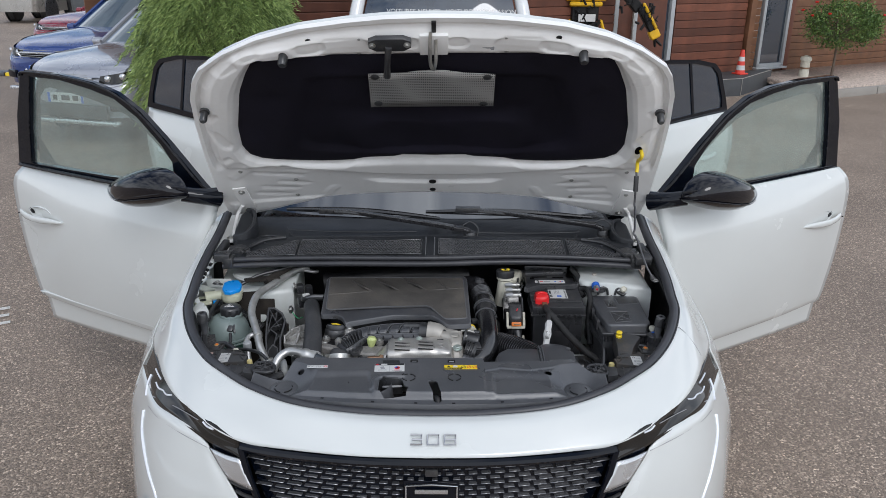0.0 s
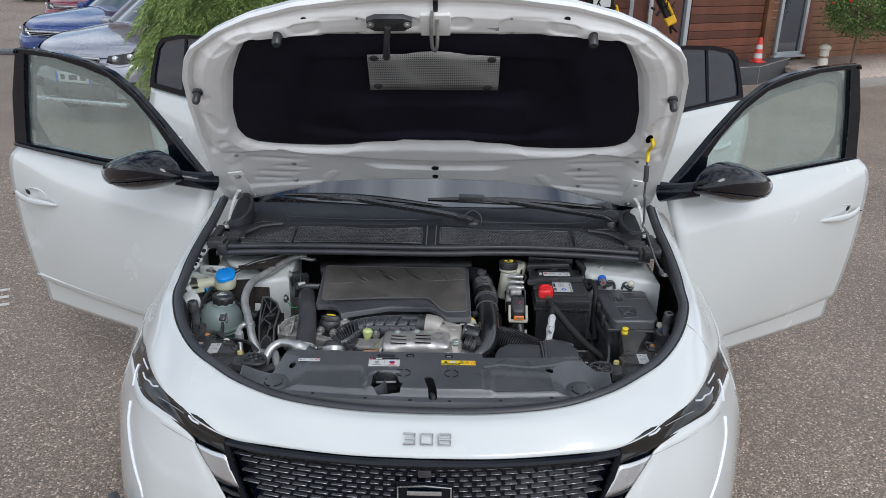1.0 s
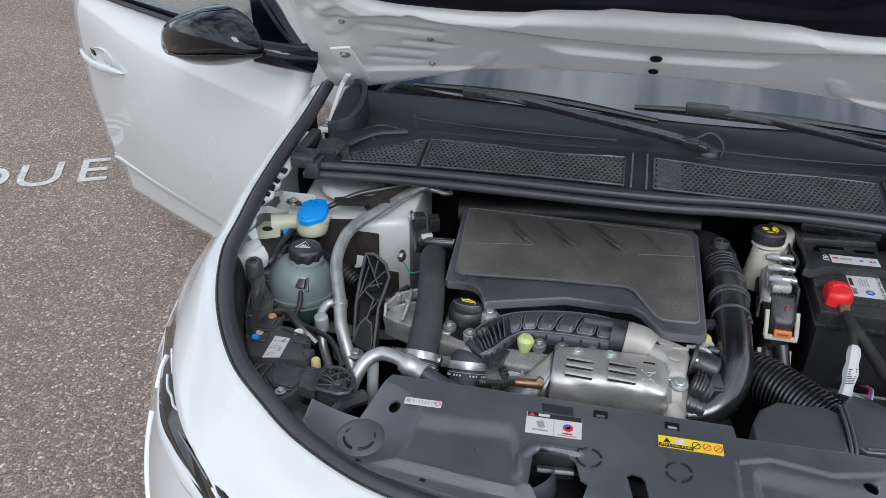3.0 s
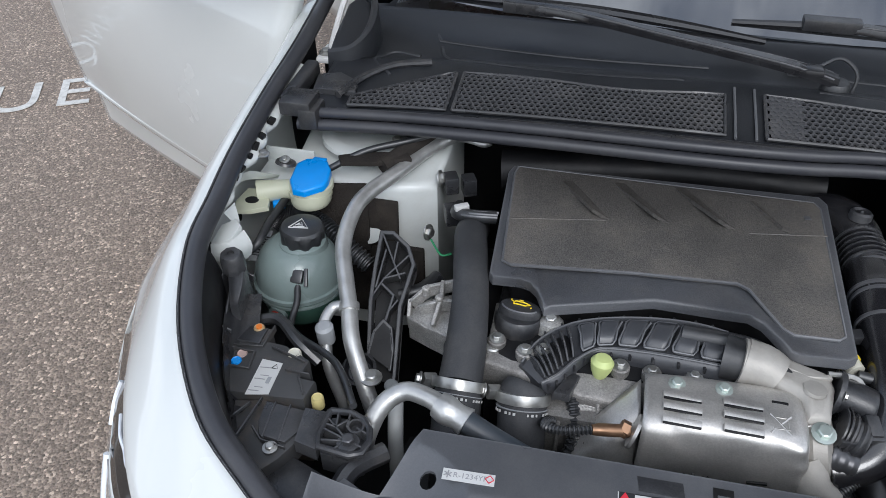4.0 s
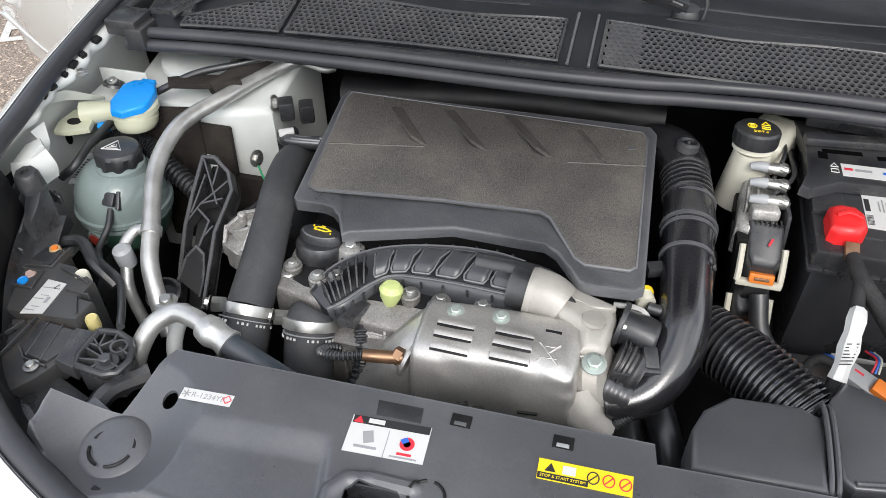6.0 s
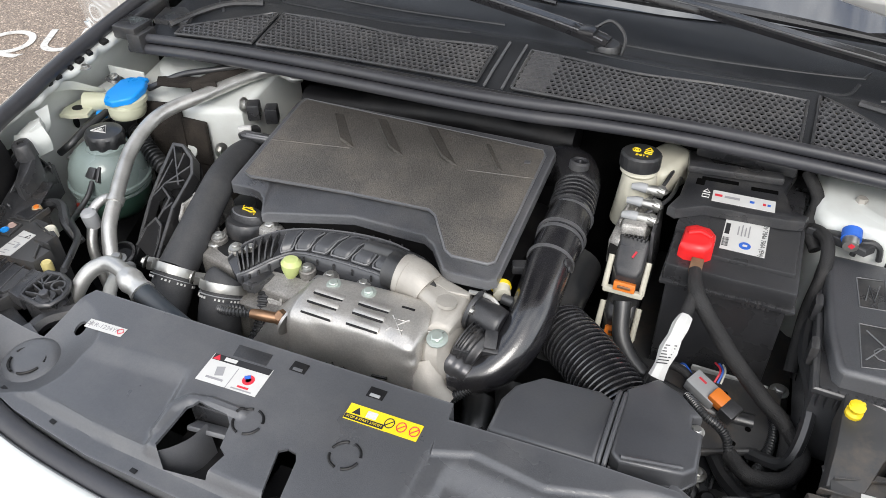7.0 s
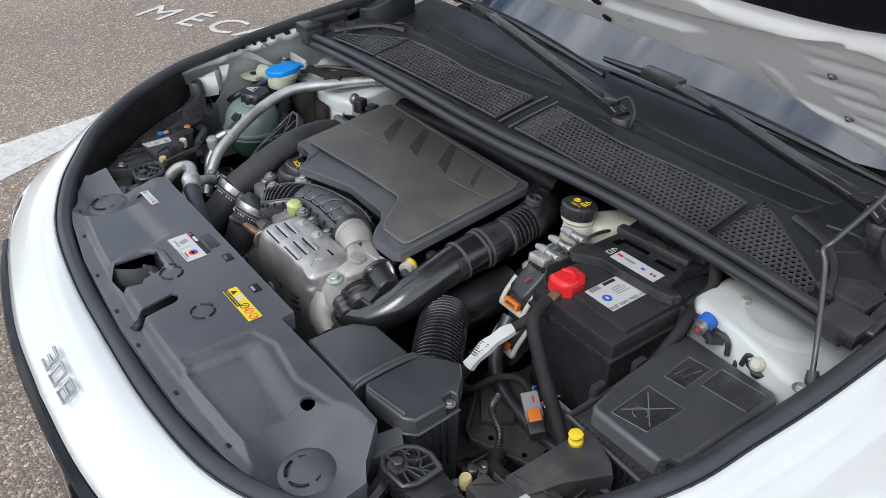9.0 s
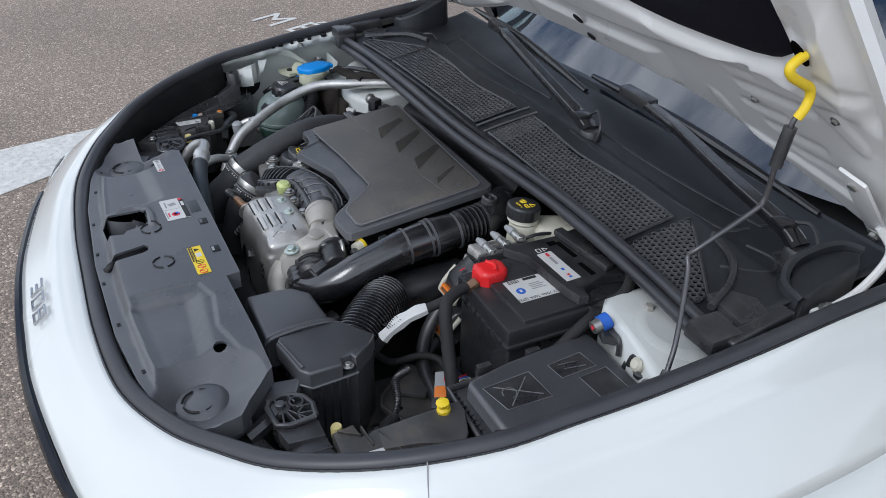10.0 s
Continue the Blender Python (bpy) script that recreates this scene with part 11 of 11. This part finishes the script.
# ---- plants ----
def foliage(name, c0, c1):
    m = bpy.data.materials.new(name)
    m.use_nodes = True
    n, l = m.node_tree.nodes, m.node_tree.links
    b = n["Principled BSDF"]
    g = n.new("ShaderNodeNewGeometry")
    r = n.new("ShaderNodeValToRGB")
    r.color_ramp.elements[0].color, r.color_ramp.elements[1].color = (*c0, 1), (*c1, 1)
    l.new(g.outputs["Random Per Island"], r.inputs[0])
    l.new(r.outputs[0], b.inputs["Base Color"])
    b.inputs["Roughness"].default_value = 0.55
    return m


LEAF_C = foliage("cedar_needles", (0.10, 0.17, 0.055), (0.46, 0.58, 0.20))
LEAF_T = foliage("round_leaves", (0.030, 0.075, 0.015), (0.17, 0.27, 0.06))
BARK = pbr("grey_bark", (0.13, 0.10, 0.075), 0.85, var=0.25, scale=20, bump=0.8, bscale=60)


def weeping_cedar(at, radius, height):
    t = thing("weeping_conifer", "dense weeping green conifer bush", "conifer", at)
    o = Vector(at)
    part("trunk", tube([o, o + Vector((0.03, 0.02, height * 0.4)), o + Vector((0.0, 0.0, height * 0.85))], [0.09, 0.06, 0.02], 10, 10), BARK, t)
    random.seed(11)
    vs, fs = [], []
    limbs = bmesh.new()
    for i in range(420):
        a = random.uniform(0, 2 * math.pi)
        lev = random.uniform(0.0, 1.0)
        h = height * (0.46 + 0.54 * lev)
        reach = radius * (1.06 - 0.55 * lev ** 2.2) * random.uniform(0.72, 1.02)
        drop = random.uniform(0.10, 0.34) + 0.16 * (1 - lev)
        out = Vector((math.cos(a), math.sin(a), 0))
        across = Vector((-out.y, out.x, 0))
        pts = [o + Vector((0, 0, h * 0.88)), o + out * reach * 0.5 + Vector((0, 0, h + 0.04)), o + out * reach * 0.85 + Vector((0, 0, h - drop * 0.35)), o + out * reach * 1.08 + Vector((0, 0, h - drop))]
        path = catmull(pts, 16)
        if i % 7 == 0:
            limbs = tube(pts[:3], [0.018, 0.010, 0.003], 5, 8, limbs)
        for k in range(5, 17):
            # side twigs of the spray, each set with fine needles
            for sgn in (1, -1):
                ln0 = random.uniform(0.07, 0.17) * (1.25 - 0.5 * k / 16)
                d = (out * 0.75 + across * sgn * random.uniform(0.35, 0.9) + Vector((0, 0, -random.uniform(0.25, 0.75)))).normalized()
                for m_ in range(9):
                    q = path[k] + d * ln0 * m_ / 8 + Vector((0, 0, -0.05 * (m_ / 8) ** 2))
                    for e in (1, -1):
                        sd = (across * e * 0.8 + Vector((random.gauss(0, 0.22), random.gauss(0, 0.22), random.gauss(0, 0.22))) + d * 0.9).normalized()
                        ln = random.uniform(0.018, 0.036)
                        w = d.cross(sd) * 0.0058
                        tip = q + sd * ln + d * ln * 0.6
                        base = len(vs)
                        vs += [tuple(q - w), tuple(q + w), tuple(tip)]
                        fs.append((base, base + 1, base + 2))
    me = bpy.data.meshes.new("crown")
    me.from_pydata(vs, [], fs)
    me.materials.append(LEAF_C)
    cr = new("crown", me)
    cr.parent = t
    cr.location = -o
    part("branchwork", limbs, BARK, t)
    return t


weeping_cedar((-1.99, 7.35, 0.0), 0.76, 2.05)
small = thing("flowering_standard_tree", "small round-headed standard tree with a few red flowers", "tree", (6.12, 12.44, 0.07))
to = Vector((6.12, 12.44, 0.07))
part("trunk", tube([to, to + Vector((0.01, 0, 0.35)), to + Vector((0.0, 0.01, 0.75))], [0.022, 0.018, 0.014], 10, 8), BARK, small)
random.seed(21)
vs, fs = [], []
fl = bmesh.new()
lb = bmesh.new()
for i in range(300):
    d = Vector((random.gauss(0, 1), random.gauss(0, 1), random.gauss(0, 0.75))).normalized()
    r = random.uniform(0.35, 1.0) ** 0.5
    c = to + Vector((0.06, 0, 0.90)) + Vector((d.x * 0.56, d.y * 0.52, d.z * 0.40)) * r * random.uniform(0.85, 1.1)
    if i % 10 == 0:
        lb = tube([to + Vector((0, 0, 0.7)), to.lerp(c, 0.6) + Vector((0, 0, 0.25)), c], [0.010, 0.007, 0.003], 5, 6, lb)
    for j in range(34):
        q = c + Vector((random.gauss(0, 0.05), random.gauss(0, 0.05), random.gauss(0, 0.045)))
        n1 = Vector((random.gauss(0, 1), random.gauss(0, 1), random.gauss(0.4, 1))).normalized()
        u = n1.orthogonal().normalized() * random.uniform(0.012, 0.024)
        v = n1.cross(u) * 0.55
        base = len(vs)
        vs += [tuple(q - u), tuple(q + v), tuple(q + u), tuple(q - v)]
        fs.append((base, base + 1, base + 2, base + 3))
    if i % 40 == 3 and d.z > -0.2:
        fl = lathe([(0.004, 0), (0.026, 0.01), (0.030, 0.024), (0.016, 0.034)], c + d * 0.06, None, 8, fl)
me = bpy.data.meshes.new("crown")
me.from_pydata(vs, [], fs)
me.materials.append(LEAF_T)
cr = new("crown", me)
cr.parent = small
cr.location = -to
part("branchwork", lb, BARK, small)
part("flowers", fl, RED, small, "red flower heads")

# ---- scrap metal robot statue: plain shapes, one mesh ----
st_ = bmesh.new()
so = Vector((1.9, 11.0, 0.0))
for (c, s_, r_, mi) in (((-0.22, 0, 0.35), (0.20, 0.22, 0.70), (0, 8, 0), 0), ((0.26, 0, 0.35), (0.20, 0.22, 0.70), (0, -10, 0), 0), ((-0.16, 0, 0.95), (0.14, 0.16, 0.55), (0, 12, 0), 1), ((0.22, 0, 0.95), (0.14, 0.16, 0.55), (0, -14, 0), 1), ((-0.28, -0.1, 1.02), (0.045, 0.05, 0.50), (0, 20, 0), 0), ((0.36, -0.1, 1.02), (0.045, 0.05, 0.50), (0, -20, 0), 0), ((0.03, 0, 1.36), (0.42, 0.22, 0.26), (0, 0, 0), 1), ((0.03, -0.14, 1.48), (0.50, 0.05, 0.07), (0, 0, 0), 0), ((0.03, 0, 1.80), (0.62, 0.32, 0.55), (0, 0, 0), 0), ((0.03, 0, 2.2), (0.2, 0.2, 0.22), (0, 0, 0), 0), ((0.66, -0.05, 1.62), (0.16, 0.16, 0.60), (0, -42, 0), 1), ((0.98, -0.12, 1.28), (0.15, 0.15, 0.42), (0, -32, 0), 1), ((1.0, -0.2, 1.32), (0.05, 0.05, 0.44), (0, -32, 0), 0), ((1.10, -0.14, 1.05), (0.16, 0.13, 0.14), (0, -30, 0), 0), ((1.17, -0.16, 0.93), (0.04, 0.04, 0.16), (0, -50, 0), 1), ((1.12, -0.16, 0.92), (0.04, 0.04, 0.14), (0, -10, 0), 1), ((-0.62, -0.05, 1.60), (0.16, 0.16, 0.60), (0, 38, 0), 1), ((-0.90, -0.1, 1.2), (0.15, 0.15, 0.5), (0, 20, 0), 0)):
    st_ = box(so + Vector(c), s_, rot(*r_), 0.02, 1, st_, mi)
random.seed(8)
for i in range(190):
    c = random.choice(((0.66, -0.12, 1.6), (0.95, -0.2, 1.3), (0.03, -0.13, 1.34), (-0.16, -0.1, 0.98), (0.22, -0.1, 0.98)))
    p = so + Vector(c) + Vector((random.uniform(-0.13, 0.13), random.uniform(-0.05, 0.02), random.uniform(-0.16, 0.16)))
    st_ = tube([p, p + Vector((random.uniform(-0.06, 0.06), 0, random.uniform(-0.12, 0.12)))], random.uniform(0.008, 0.02), 6, 2, st_, 1)
st_ = box(so + Vector((0.05, -0.17, 1.28)), (0.26, 0.02, 0.11), None, 0.004, 1, st_, 2)
for v in st_.verts:
    v.co = so + (v.co - so) * 0.88
YSTAT = pbr("yellow_statue_paint", (0.72, 0.42, 0.01), 0.4, var=0.15, scale=8, dirt=0.2)
stat = part("robot_statue", st_, [YSTAT, DARK, PAPER])
tagged(stat, "tall yellow and black scrap metal robot statue", "statue")

# timber screen and far bits
scr = thing("timber_screen", "brown slatted timber screen behind the conifer", "fence")
for i in range(10):
    part("slat", box((-1.75, 11.6, 0.2 + 0.24 * i), (1.5, 0.03, 0.19), rotz(20), 0.006), BOARD2, scr)
for x in (-2.45, -1.2):
    part("post", box((x, 11.62 + 0.36 * (x + 1.75), 1.3), (0.12, 0.12, 2.6), rotz(20), 0.01), BOARD, scr)
hump = thing("speed_hump", "black and yellow rubber cable ramp on the asphalt", "cable ramp")
for i in range(6):
    part("ramp_piece", slab([(-9.6 + 0.5 * i, 12.9), (-9.12 + 0.5 * i, 12.9), (-9.12 + 0.5 * i, 13.2), (-9.6 + 0.5 * i, 13.2)], lambda x, y: 0.06, 0.055, 0.02), YELLOW if i == 5 else RUBBER, hump)
far = thing("far_hall", "long grey far building closing the yard", "building")
part("far_wall", box((-4, 46, 2.5), (70, 0.4, 5.0)), pbr("grey_cladding", (0.20, 0.20, 0.21), 0.6, var=0.1, scale=0.5), far)
for i in range(14):
    part("far_window", box((-36 + 5 * i, 45.77, 1.8), (2.6, 0.06, 2.2), None, 0.02), DARKGLASS, far)
part("far_roof", box((-4, 49, 5.1), (72, 7, 0.3)), STONE, far)
